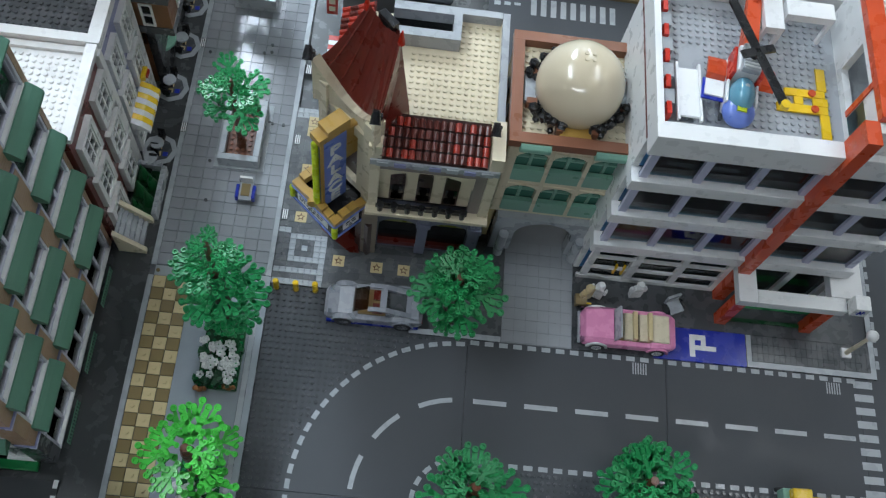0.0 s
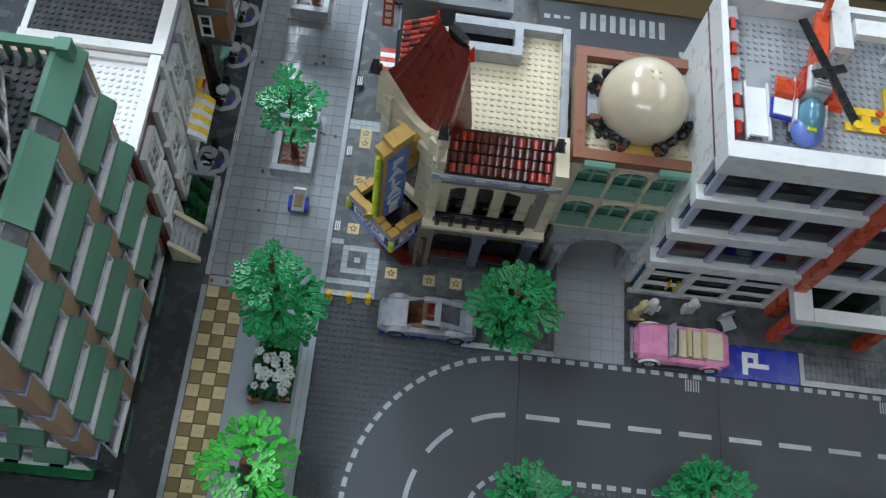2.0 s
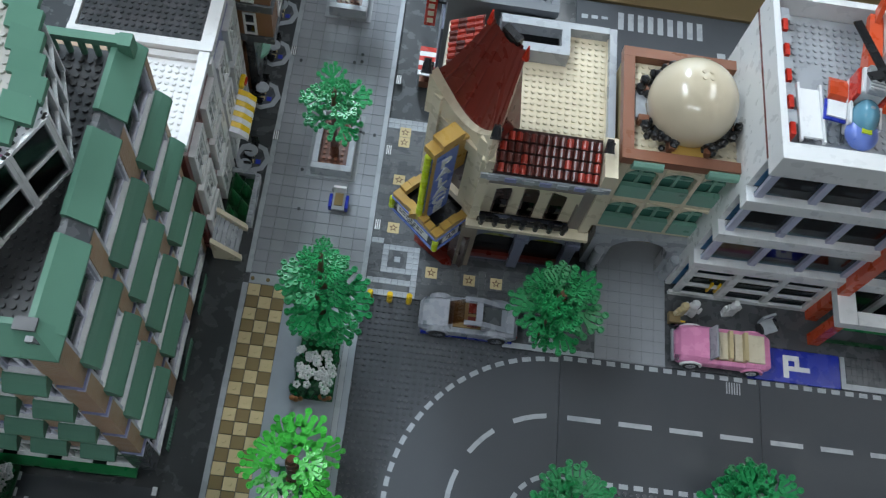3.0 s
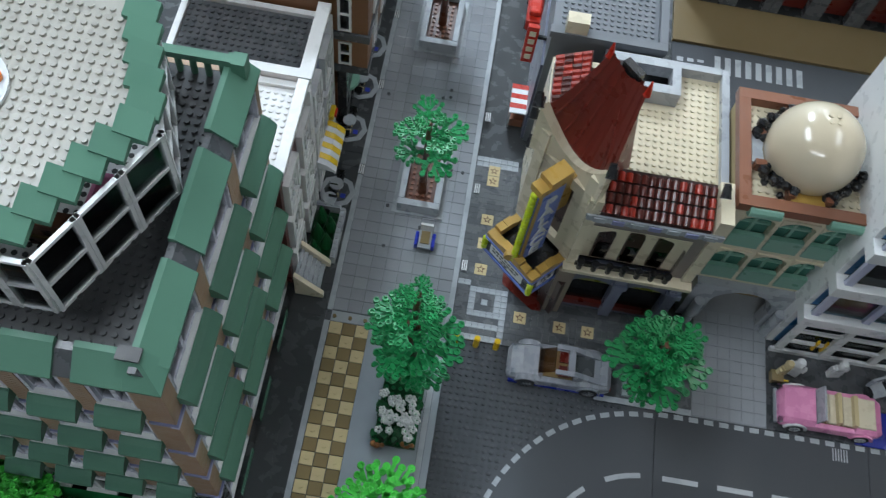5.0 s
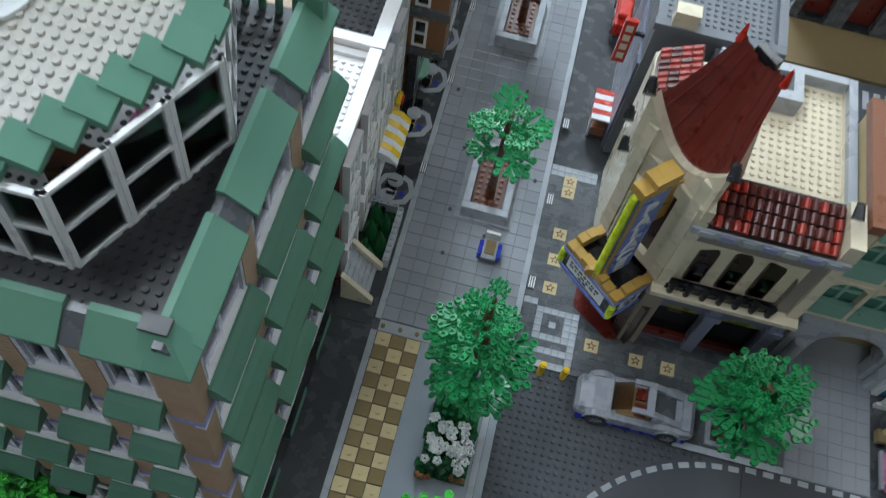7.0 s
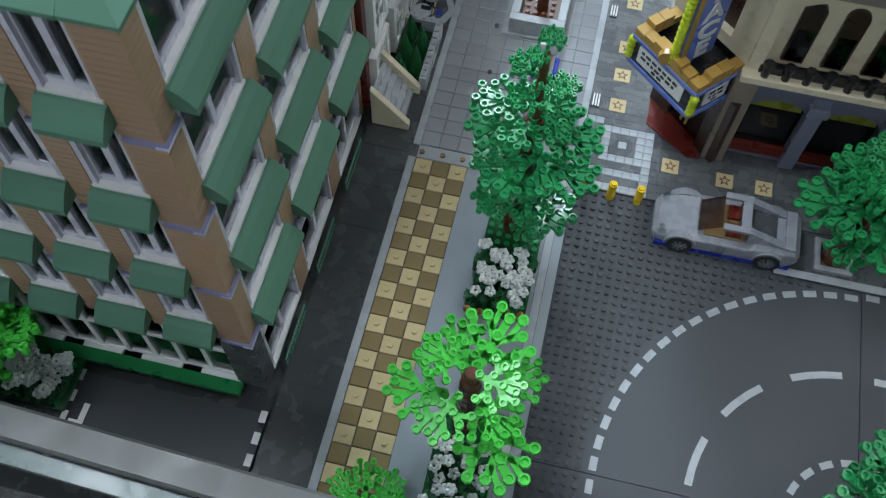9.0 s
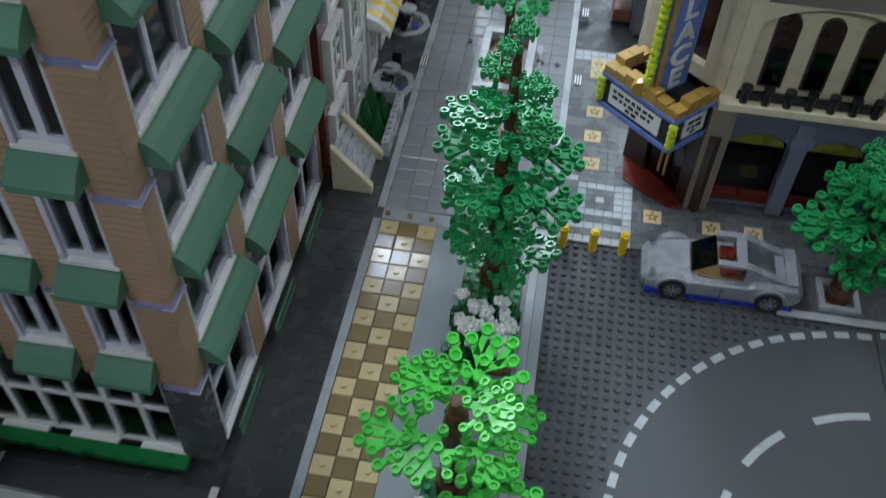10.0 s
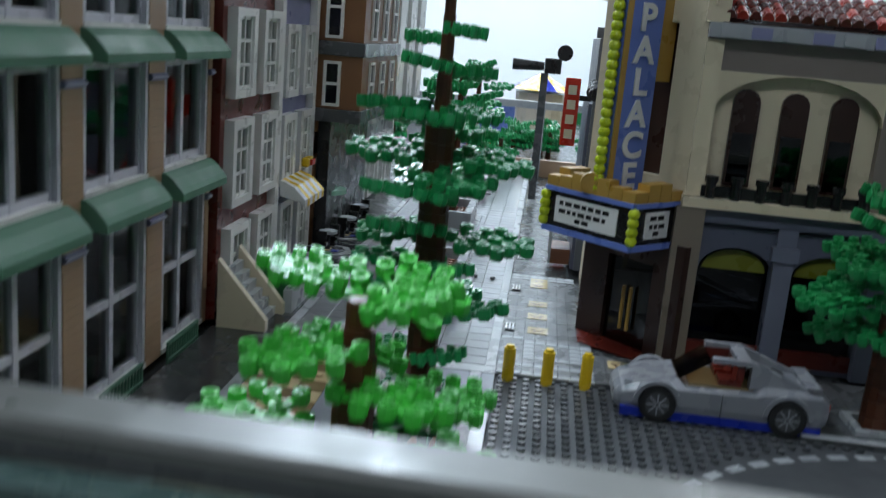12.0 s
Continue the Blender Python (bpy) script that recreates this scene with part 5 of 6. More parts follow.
def flower_bed(x0, y0, x1, y1, fx0, fy0, fx1, fy1, n, seed):
    rng = random.Random(seed)
    bed = thing("flower_bed", (x0 + x1) / 2, (y0 + y1) / 2, 0.42, "green studded flower bed with white flowers", "flower bed", "flower beds")
    wpart("plate", bx(B(), x0, y0, 0.42, x1, y1, 0.85), DGREEN, bed)
    wpart("bed_studs", studs(B(), x0, y0, x1, y1, 0.85), LEAF, bed)["kind"] = "stuff"
    for k in range(n // 2):
        lf = B()
        cx, cyy = rng.uniform(fx0, fx1), rng.uniform(fy0, fy1)
        for j in range(5):
            a = rng.uniform(0, 6.3)
            ob(lf, (cx, cyy), (cx + math.cos(a), cyy + math.sin(a)), 0, 0.9, -0.3, 0.3, 0.86, 1.6 + 0.2 * j)
        wpart("foliage", lf, DGREEN, bed)
    for k in range(n):
        cx, cyy, h = rng.uniform(fx0, fx1), rng.uniform(fy0, fy1), rng.uniform(2.2, 3.4)
        fl = B()
        for j in range(5):
            bmesh.ops.create_icosphere(fl, subdivisions=1, radius=0.31, matrix=Matrix.Translation((cx + 0.36 * math.cos(j * 1.257), cyy + 0.36 * math.sin(j * 1.257), h)))
        f = wpart("flower", fl, WHITE, bed, "white flower head")
        st = B()
        cy(st, cx, cyy, 0.86, h, 0.1, 6)
        wpart("stem", st, LEAF, f)
    return bed


flower_bed(-40.4, 13.8, -34.4, 27.6, -40.2, 14.6, -34.7, 20.8, 44, 3)
flower_bed(-40.4, -9, -34.4, 3.5, -40.4, -7, -35, -0.5, 30, 4)
flower_bed(-83.5, -6.0, -76.2, -0.7, -82.6, -5.4, -76.8, -1.2, 54, 5)
mk = B()
bx(mk, -75.7, -7.0, 0.02, -74.2, -6.4, 0.05)
bx(mk, -74.8, -6.38, 0.02, -74.2, -4.6, 0.05)
structure("road_marking", mk, WHITE, "white corner marking on the side road", "marking")
for x, y in ((-39.8, 14.0), (-35.6, 14.6)):
    sq = thing("toy_squirrel", x, y - 0.5, 0.44, "small brown toy squirrel by the flower bed", "toy animal", "toy squirrels")
    b = B()
    bmesh.ops.create_icosphere(b, subdivisions=2, radius=0.6, matrix=Matrix.Translation((0, 0, 0.6)) @ Matrix.Diagonal((1, 0.7, 1, 1)))
    bmesh.ops.create_icosphere(b, subdivisions=2, radius=0.42, matrix=Matrix.Translation((-0.55, 0, 1.2)))
    bmesh.ops.create_icosphere(b, subdivisions=2, radius=0.55, matrix=Matrix.Translation((0.75, 0, 1.1)) @ Matrix.Diagonal((0.7, 0.6, 1.2, 1)))
    part("body", b, plastic("nougat_plastic", (0.36, 0.15, 0.05), 0.35), sq, smooth=True)
bush = thing("low_plant", -45, -8, 0.44, "low yellow-green toy plant on the pavement", "plant")
for k in range(7):
    o = piece("leaf", LEAF_ME[LIME.name], bush, math.cos(k) * 0.8, math.sin(k) * 0.6, 0.7 + 0.15 * k)
    o.matrix_basis = o.matrix_basis @ pose(0, 0, 0, 0, -18, k * 51) @ Matrix.Diagonal((0.6, 0.6, 1, 1))
for x, y in ((-31.0, 31.4), (-27.9, 31.4), (-24.85, 31.5)):
    po = thing("bollard", x, y, 0, "yellow round toy bollard at the road's edge", "bollard", "yellow bollards")
    b = B()
    cy(b, 0, 0, 0.02, 1.15, 0.47, 16)
    cy(b, 0, 0, 1.15, 1.25, 0.43, 16)
    cy(b, 0, 0, 1.25, 2.75, 0.47, 16)
    part("post", b, YELLOW, po)
    c = B()
    cy(c, 0, 0, 2.75, 2.97, 0.32, 16)
    part("stud", c, YELLOW, po)
kb = thing("tree_kerb", -3.4, 29.2, 0.42, "light grey square kerb round the tree", "kerb")
for a in ((-2, -2, 2, -1.4), (-2, 1.4, 2, 2), (-2, -1.38, -1.4, 1.38), (1.4, -1.38, 2, 1.38)):
    part("edge", bx(B(), a[0], a[1], 0.02, a[2], a[3], 0.5), LGREY, kb)


# ---- cars ----
def loft(sections):
    """Body shell from sections (x, half width, z low, z shoulder, z top, top half width)."""
    bm = B()
    rows = []
    for x, w, zl, zs, zt, tw in sections:
        half = [(w * 0.92, zl), (w, zl + (zs - zl) * 0.4), (w, zs - 0.12), (w * 0.965, zs + 0.05), (tw, zt)]
        rows.append([bm.verts.new((x, -a, b)) for a, b in half] + [bm.verts.new((x, a, b)) for a, b in half[::-1]])
    for r0, r1 in zip(rows, rows[1:]):
        for i in range(10):
            bm.faces.new((r0[i], r1[i], r1[(i + 1) % 10], r0[(i + 1) % 10]))
    bm.faces.new(rows[0])
    bm.faces.new(rows[-1][::-1])
    return bm


def wheel(parent, x, y, z, r, rim_mat):
    s = 1 if y > 0 else -1
    b = B()
    cy(b, x, z, y - 0.45, y + 0.45, r, 24, axis="y")
    w = part("wheel", b, RUBBER, parent, "black rubber tyre")
    b = B()
    cy(b, x, z, y + s * 0.40, y + s * 0.5, r * 0.66, 20, axis="y")
    rim = part("rim", b, rim_mat, w)
    sp = B()
    for k in range(8):
        a = math.pi * k / 4
        v = bx(B(), 0.12, -0.02, -0.06, r * 0.6, 0.06, 0.06)
        v.transform(Matrix.Translation((x, y + s * 0.5, z)) @ Matrix.Rotation(a, 4, "Y"))
        tmp = bpy.data.meshes.new("spoke")
        v.to_mesh(tmp)
        v.free()
        sp.from_mesh(tmp)
        bpy.data.meshes.remove(tmp)
    part("spokes", sp, SILVER, w)


TINT = clear("brown_tinted_pane", (0.66, 0.56, 0.48), 0.1)
car = thing("sports_car", -15.3, 29.4, 0, "silver toy sports car with open roof on a blue base", "car")
part("chassis", bx(B(), -7.2, -2.9, 0.25, 7.2, 2.9, 0.9), BLUE, car, "blue base plate")
part("body", loft([(-7.7, 2.0, 0.8, 1.5, 1.7, 1.7), (-7.2, 2.6, 0.6, 1.9, 2.2, 2.1), (-5.5, 2.95, 0.55, 2.4, 2.85, 2.2), (-3.2, 3.0, 0.55, 2.7, 3.25, 2.25), (-2.6, 3.0, 0.55, 2.75, 2.8, 2.3), (2.4, 3.0, 0.55, 2.9, 2.95, 2.3), (3.0, 3.0, 0.55, 3.1, 3.5, 2.3), (5.6, 2.95, 0.6, 3.2, 3.5, 2.3), (7.1, 2.8, 0.7, 3.1, 3.3, 2.1), (7.7, 2.5, 1.1, 2.7, 2.9, 1.9)]), SILVER, car, soft=0.08)
for xx in (-4.6, 4.7):
    for yy in (-2.75, 2.75):
        wheel(car, xx, yy, 1.45, 1.35, DGREY)
        a = B()
        q = [(xx + 1.48 * math.cos(math.pi * k / 12), 1.45 + 1.48 * math.sin(math.pi * k / 12)) for k in range(13)] + [(xx + 1.75 * math.cos(math.pi * k / 12), 1.45 + 1.75 * math.sin(math.pi * k / 12)) for k in range(12, -1, -1)]
        prism(a, q, yy - 0.42, yy + 0.42, "y")
        part("wheel_arch", a, SILVER, car)
part("windscreen", prism(B(), [(-3.4, 3.1), (-3.2, 3.1), (-0.9, 4.75), (-1.05, 4.85)], -1.9, 1.9, "y"), TINT, car, "brown tinted windscreen")
part("interior", bx(B(), -2.4, -2.1, 2.85, 2.3, 2.1, 3.05), DTAN, car)
for yy in (-1.1, 1.1):
    st = part("seat", bx(B(), -0.2, yy - 0.8, 3.06, 1.4, yy + 0.8, 3.5), DRED, car)
    part("seat_back", bx(B(), 1.0, yy - 0.8, 3.5, 1.5, yy + 0.8, 4.5), DRED, st)
for a in ((-0.9, -2.3, 1.9, -1.6), (-0.9, 1.6, 1.9, 2.3), (0.9, -1.58, 1.9, 1.58)):
    part("roof_bar", bx(B(), a[0], a[1], 4.8, a[2], a[3], 5.15), SILVER, car)
for yy in (-2.3, 1.5):
    part("rear_buttress", prism(B(), [(1.9, 5.15), (5.9, 3.6), (5.9, 3.45), (1.9, 3.1)], yy, yy + 0.8, "y"), SILVER, car)
part("engine_cover", prism(B(), [(1.92, 4.3), (5.0, 3.55), (5.0, 3.4), (1.92, 3.4)], -1.46, 1.46, "y"), DGREY, car)
for yy in (-2.0, 2.0):
    part("headlight", bx(B(), -7.0, yy - 0.5, 2.05, -6.3, yy + 0.5, 2.5), FROST, car)
    part("tail_light", bx(B(), 7.5, yy - 0.5, 2.3, 7.72, yy + 0.5, 2.7), RED, car)
part("door_line", bx(B(), -0.05, -3.02, 1.0, 0.0, -3.005, 2.7), BLACK, car)
part("spoiler", bx(B(), 5.9, -2.4, 3.55, 7.0, 2.4, 3.75), SILVER, car)

pc = thing("convertible_car", 25.2, 29.5, 0.36, "pink toy convertible with tan seats and white trim", "car")
part("body", loft([(-7.6, 2.2, 0.9, 2.0, 2.2, 1.9), (-7.0, 2.9, 0.6, 2.6, 3.2, 2.2), (-5, 3.1, 0.55, 2.9, 3.7, 2.4), (-2.6, 3.1, 0.55, 3.0, 3.8, 2.5), (-2.5, 3.1, 0.55, 2.9, 2.95, 2.6), (3.3, 3.1, 0.55, 2.9, 2.95, 2.6), (3.4, 3.1, 0.55, 3.0, 3.4, 2.5), (6.6, 3.0, 0.6, 2.9, 3.2, 2.4), (7.6, 2.5, 0.9, 2.5, 2.7, 2.1)]), PINK, pc, soft=0.12)
for xx in (-4.9, 4.9):
    for yy in (-2.85, 2.85):
        wheel(pc, xx, yy, 1.2, 1.2, WHITE)
        a = B()
        q = [(xx + 1.35 * math.cos(math.pi * k / 12), 1.2 + 1.35 * math.sin(math.pi * k / 12)) for k in range(13)] + [(xx + 1.75 * math.cos(math.pi * k / 12), 1.2 + 1.75 * math.sin(math.pi * k / 12)) for k in range(12, -1, -1)]
        prism(a, q, yy - 0.45, yy + 0.45, "y")
        part("fender", a, WHITE if xx < 0 else PINK, pc)
part("windscreen", prism(B(), [(-2.5, 3.2), (-2.2, 3.2), (-1.7, 5.3), (-2.0, 5.3)], -2.6, 2.6, "y"), LGREY, pc, "grey windscreen frame")
part("interior", bx(B(), -2.3, -2.3, 2.96, 3.2, 2.3, 3.05), DTAN, pc)
for xx in (0.1, 2.5):
    st = part("seat", bx(B(), xx - 1.0, -2.2, 3.06, xx + 0.3, 2.2, 3.5), CREAM, pc)
    part("seat_back", bx(B(), xx + 0.3, -2.3, 3.1, xx + 0.9, 2.3, 4.4), TAN, st)
sw = B()
cy(sw, 0, 0, -0.08, 0.08, 0.55, 12)
sw.transform(Matrix.Translation((-1.4, -1.1, 3.9)) @ Matrix.Rotation(radians(70), 4, "Y"))
part("steering_wheel", sw, BLACK, pc)
part("rear_cover", bx(B(), 3.5, -2.3, 3.3, 6.3, 2.3, 3.75), CREAM, pc, "cream folded roof", soft=0.15)
for yy in (-2.5, 2.5):
    part("headlight", bx(B(), -7.7, yy - 0.4, 2.0, -7.2, yy + 0.4, 2.7), FROST, pc)
part("bumper", bx(B(), -7.9, -2.6, 0.8, -7.5, 2.6, 1.4), LGREY, pc)

# ---- hospital roof: helicopter, stretcher, markings ----
heli = thing("helicopter", 27.8, 46.4, 42.4, "blue, white and red toy rescue helicopter on the deck", "helicopter", rz=-8)
b = B()
bmesh.ops.create_uvsphere(b, u_segments=20, v_segments=12, radius=1, matrix=Matrix.Translation((0, -2.6, 1.9)) @ Matrix.Diagonal((2.1, 2.3, 1.4, 1)))
part("nose", b, MBLUE, heli, smooth=True)
part("belly", bx(B(), -2.0, -2.4, 0.5, 2.0, 5.6, 2.0), WHITE, heli, soft=0.25)
b = B()
bmesh.ops.create_uvsphere(b, u_segments=20, v_segments=12, radius=1, matrix=Matrix.Translation((0, -0.6, 2.4)) @ Matrix.Diagonal((1.7, 2.6, 2.3, 1)))
part("cockpit_glass", b, FROSTB, heli, "clear blue cockpit", smooth=True)
part("pilot_seat", bx(B(), -0.9, -0.2, 2.02, 0.9, 1.2, 3.4), DRED, heli)
b = B()
bmesh.ops.create_uvsphere(b, u_segments=14, v_segments=10, radius=0.72, matrix=Matrix.Translation((0, -0.4, 4.0)))
part("headrest", b, LGREY, heli, smooth=True)
part("cabin", bx(B(), -1.5, 1.6, 2.02, 1.5, 5.6, 4.8), WHITE, heli, soft=0.3)
for s in (-1, 1):
    part("side_panel", bx(B(), min(s * 1.52, s * 2.0), 1.4, 2.02, max(s * 1.52, s * 2.0), 5.4, 4.4), RED, heli, soft=0.1)
    part("door_rim", bx(B(), min(s * 1.7, s * 2.05), -2.0, 2.02, max(s * 1.7, s * 2.05), 1.38, 2.9), WHITE, heli, soft=0.1)
part("open_door", bx(B(), -4.6, -1.2, 2.0, -2.2, 1.2, 2.3), WHITE, heli)
part("door_hinge", bx(B(), -4.9, -1.6, 1.7, -2.1, 1.4, 1.98), BLUE, heli)
part("engine_housing", bx(B(), -1.2, 1.2, 4.82, 1.2, 5.2, 5.8), LGREY, heli, soft=0.2)
for k in range(3):
    part("vent", bx(B(), -1.0, 1.5 + 0.5 * k, 5.82, 1.0, 1.75 + 0.5 * k, 5.95), WHITE, heli)
part("tail_boom", prism(B(), [(5.62, 2.2), (5.62, 4.6), (14.5, 4.6), (14.5, 3.7)], -0.9, 0.9, "x"), ORANGE, heli)
part("tail_fin", prism(B(), [(13, 4.62), (15.4, 7.6), (16.4, 7.6), (15.2, 4.62)], -0.3, 0.3, "x"), ORANGE, heli)
for s in (-1, 1):
    part("stub_wing", prism(B(), [(1.8, 1.4), (5.4, 1.4), (4.4, 2.0), (2.4, 2.0)], s * 2.02, s * 4.4, "x"), ORANGE, heli)
    sk = B()
    cy(sk, s * 1.7, 0.25, -3.2, 4.6, 0.25, 8, axis="y")
    part("skid", sk, DGREY, heli)
mast = B()
cy(mast, 0, 3.0, 5.82, 7.0, 0.4, 10)
part("mast", mast, BLACK, heli)
for k in range(4):
    bl = B()
    ln = 8.0 if k % 2 == 0 else 2.2
    bx(bl, 0.3, -0.55, 0, ln, 0.55, 0.3)
    bl.transform(Matrix.Translation((0, 3.0, 7.0 + 0.02 * k)) @ Matrix.Rotation(radians(118 + 90 * k), 4, "Z"))
    part("rotor_blade", bl, BLACK, heli)
tip = B()
cy(tip, 0, 0, 0, 0.7, 0.6, 12)
tip.transform(Matrix.Translation((8.0 * math.cos(radians(298)), 3.0 + 8.0 * math.sin(radians(298)), 6.9)))
part("blade_tip", tip, YELLOW, heli, "yellow blade tip")
part("badge", bx(B(), -0.6, -3.4, 3.16, 0.6, -2.7, 3.4), NEON, heli)
bed = thing("stretcher", 21.4, 46.4, 42.42, "white toy stretcher on the helicopter deck", "stretcher")
part("bed", bx(B(), -1.3, -3.6, 0.9, 1.3, 3.6, 1.3), WHITE, bed)
for x in (-1.6, 1.3):
    part("rail", bx(B(), x, -4.3, 1.0, x + 0.3, 4.3, 1.6), WHITE, bed)
for x, y in ((-1.2, -3), (0.9, -3), (-1.2, 2.6), (0.9, 2.6)):
    part("leg", bx(B(), x, y, 0, x + 0.3, y + 0.4, 0.9), LGREY, bed)
mkr = thing("deck_marking", 37, 47, 42.42, "yellow landing letter tiles on the deck", "marking")
for a in ((-3.6, -0.9, 3.2, 0.3), (-2.4, 1.6, 3.0, 2.7), (-1.2, 0.35, 0.0, 1.55), (2.1, -4.6, 3.3, -0.95), (2.1, 2.75, 3.3, 6.2), (1.3, 0.35, 3.3, 1.55)):
    part("tile", bx(B(), a[0], a[1], 0.02, a[2], a[3], 0.32), YELLOW, mkr)
for x, y in ((1.2, 2.1), (1.4, -0.3)):
    c = B()
    cy(c, x, y, 0.33, 0.6, 0.5, 12)
    part("lamp_stud", c, ORANGE, mkr)
bar = thing("deck_barrier", 18.4, 50, 42.42, "red and white toy barrier along the deck", "barrier")
for k in range(5):
    part("panel", bx(B(), -0.3, -8 + k * 4, 0, 0.3, -6.2 + k * 4, 2.6), RED, bar)
    part("clip", bx(B(), -0.5, -6.15 + k * 4, 0.3, 0.8, -4.1 + k * 4, 2.2), LGREY, bar)
for a in ((30.5, 55, 33, 63), (33.6, 57.5, 40, 60)):
    st = thing("deck_gantry", (a[0] + a[2]) / 2, (a[1] + a[3]) / 2, 42.42, "white toy gantry at the back of the deck", "gantry", "deck gantries")
    w, d = (a[2] - a[0]) / 2, (a[3] - a[1]) / 2
    part("frame", bx(B(), -w, -d, 4.0, w, d, 5.2), WHITE, st)
    for x in (-w, w - 0.5):
        part("post", bx(B(), x, -d, 0, x + 0.5, -d + 0.6, 3.98), WHITE, st)

# ---- figures and small street things ----
def toy_figure(x, y, z, material, label, rz=0):
    b = B()
    bx(b, -0.95, -0.45, 0, -0.05, 0.45, 1.5)
    bx(b, 0.05, -0.45, 0, 0.95, 0.45, 1.5)
    bx(b, -0.95, -0.45, 1.5, 0.95, 0.45, 1.75)
    prism(b, [(-0.95, 1.76), (0.95, 1.76), (0.7, 3.3), (-0.7, 3.3)], -0.45, 0.45, "y")
    for s in (-1, 1):
        bx(b, min(s * 0.98, s * 1.35), -0.3, 1.9, max(s * 0.98, s * 1.35), 0.3, 3.2)
    cy(b, 0, 0, 3.32, 4.35, 0.6, 14)
    cy(b, 0, 0, 4.2, 4.75, 0.72, 14, 0.5)
    o = part("toy_figure", b, material)
    o.matrix_world = pose(x * S, y * S, z * S, 0, 0, rz)
    return tagged(o, label, "toy figure", "toy figures")


toy_figure(18.6, 35.0, 0.42, TAN, "plain tan toy figure by the hospital", 30)
toy_figure(20.4, 35.6, 0.42, WHITE, "plain white toy figure by the hospital", -20)
toy_figure(26.9, 36.4, 0.42, WHITE, "plain white toy figure before the doors", 10)
toy_figure(35.8, 3.0, 0.22, BROWN, "plain brown toy figure on the verge", 40)
wc = thing("wheelchair", 33.2, 34.6, 0.42, "grey toy wheelchair near the doors", "wheelchair", rz=25)
part("seat", bx(B(), -1.2, -1.2, 1.0, 1.2, 1.2, 1.5), LGREY, wc)
part("seat_back", bx(B(), -1.2, 0.9, 1.5, 1.2, 1.3, 3.4), LGREY, wc)
for s in (-1, 1):
    b = B()
    cy(b, 0, 1.0, s * 1.25, s * 1.55, 1.0, 16, axis="x")
    part("wheel", b, BLACK, wc)
rack = thing("flower_cart", 18.0, 34.0, 0.42, "small brown toy cart with yellow handles", "cart")
part("box", bx(B(), -1.2, -0.9, 0.6, 0.6, 0.9, 1.8), DTAN, rack)
part("handle", bx(B(), 0.62, -0.7, 1.5, 1.4, -0.45, 1.7), YELLOW, rack)
for yy in (-1.1, 0.95):
    b = B()
    cy(b, -0.3, 0.62, yy, yy + 0.2, 0.6, 12, axis="y")
    part("wheel", b, BLACK, rack)
cart = thing("street_cart", -38.2, 47.0, 0.46, "grey and blue toy cart on the street", "cart")
part("tray", bx(B(), -1.0, -1.7, 0.9, 1.0, 1.5, 1.3), LGREY, cart)
part("inner", bx(B(), -0.7, -1.0, 1.32, 0.7, 1.2, 1.5), DTAN, cart)
for x in (-1.6, 1.05):
    part("side", bx(B(), x, -1.5, 0.3, x + 0.55, 1.0, 1.6), BLUE, cart, soft=0.15)
part("back", bx(B(), -1.0, 1.5, 0.9, 1.0, 1.9, 2.8), WHITE, cart)
for x in (-0.8, 0.5):
    b = B()
    cy(b, -1.0, 0.45, x, x + 0.3, 0.45, 10, axis="x")
    part("wheel", b, BLACK, cart)
lamp = thing("street_lamp", 62.2, 30.0, 0.46, "white toy street lamp with a round head", "street lamp")
part("foot", bx(B(), -0.8, -0.8, 0, 0.8, 0.8, 0.5), WHITE, lamp)
b = B()
cy(b, 0, 0, 0.5, 8.0, 0.38, 12, 0.3)
part("pole", b, CREAM, lamp)
b = B()
bmesh.ops.create_uvsphere(b, u_segments=16, v_segments=10, radius=0.95, matrix=Matrix.Translation((0, 0, 8.7)))
part("globe", b, WHITE, lamp, smooth=True)
cr = thing("toy_digger", 52, 5, 0.02, "yellow toy digger parked on the verge", "vehicle")
part("body", bx(B(), -3.5, -1.5, 0.8, -0.5, 1.6, 3.0), LGREEN, cr, soft=0.2)
part("cab", bx(B(), -2.6, -1.2, 3.02, 0.4, 1.4, 4.6), YELLOW, cr, soft=0.2)
part("arm", bx(B(), 0.6, -0.8, 1.4, 8.0, 0.8, 2.3), YELLOW, cr, soft=0.1)
part("arm_studs", studs(B(), 1, -0.5, 8, 0.5, 2.3), YELLOW, cr)["kind"] = "stuff"
for x in (-3, -1.2):
    for yy in (-1.7, 1.5):
        b = B()
        cy(b, x, 0.8, yy, yy + 0.4, 0.8, 12, axis="y")
        part("wheel", b, RUBBER, cr)
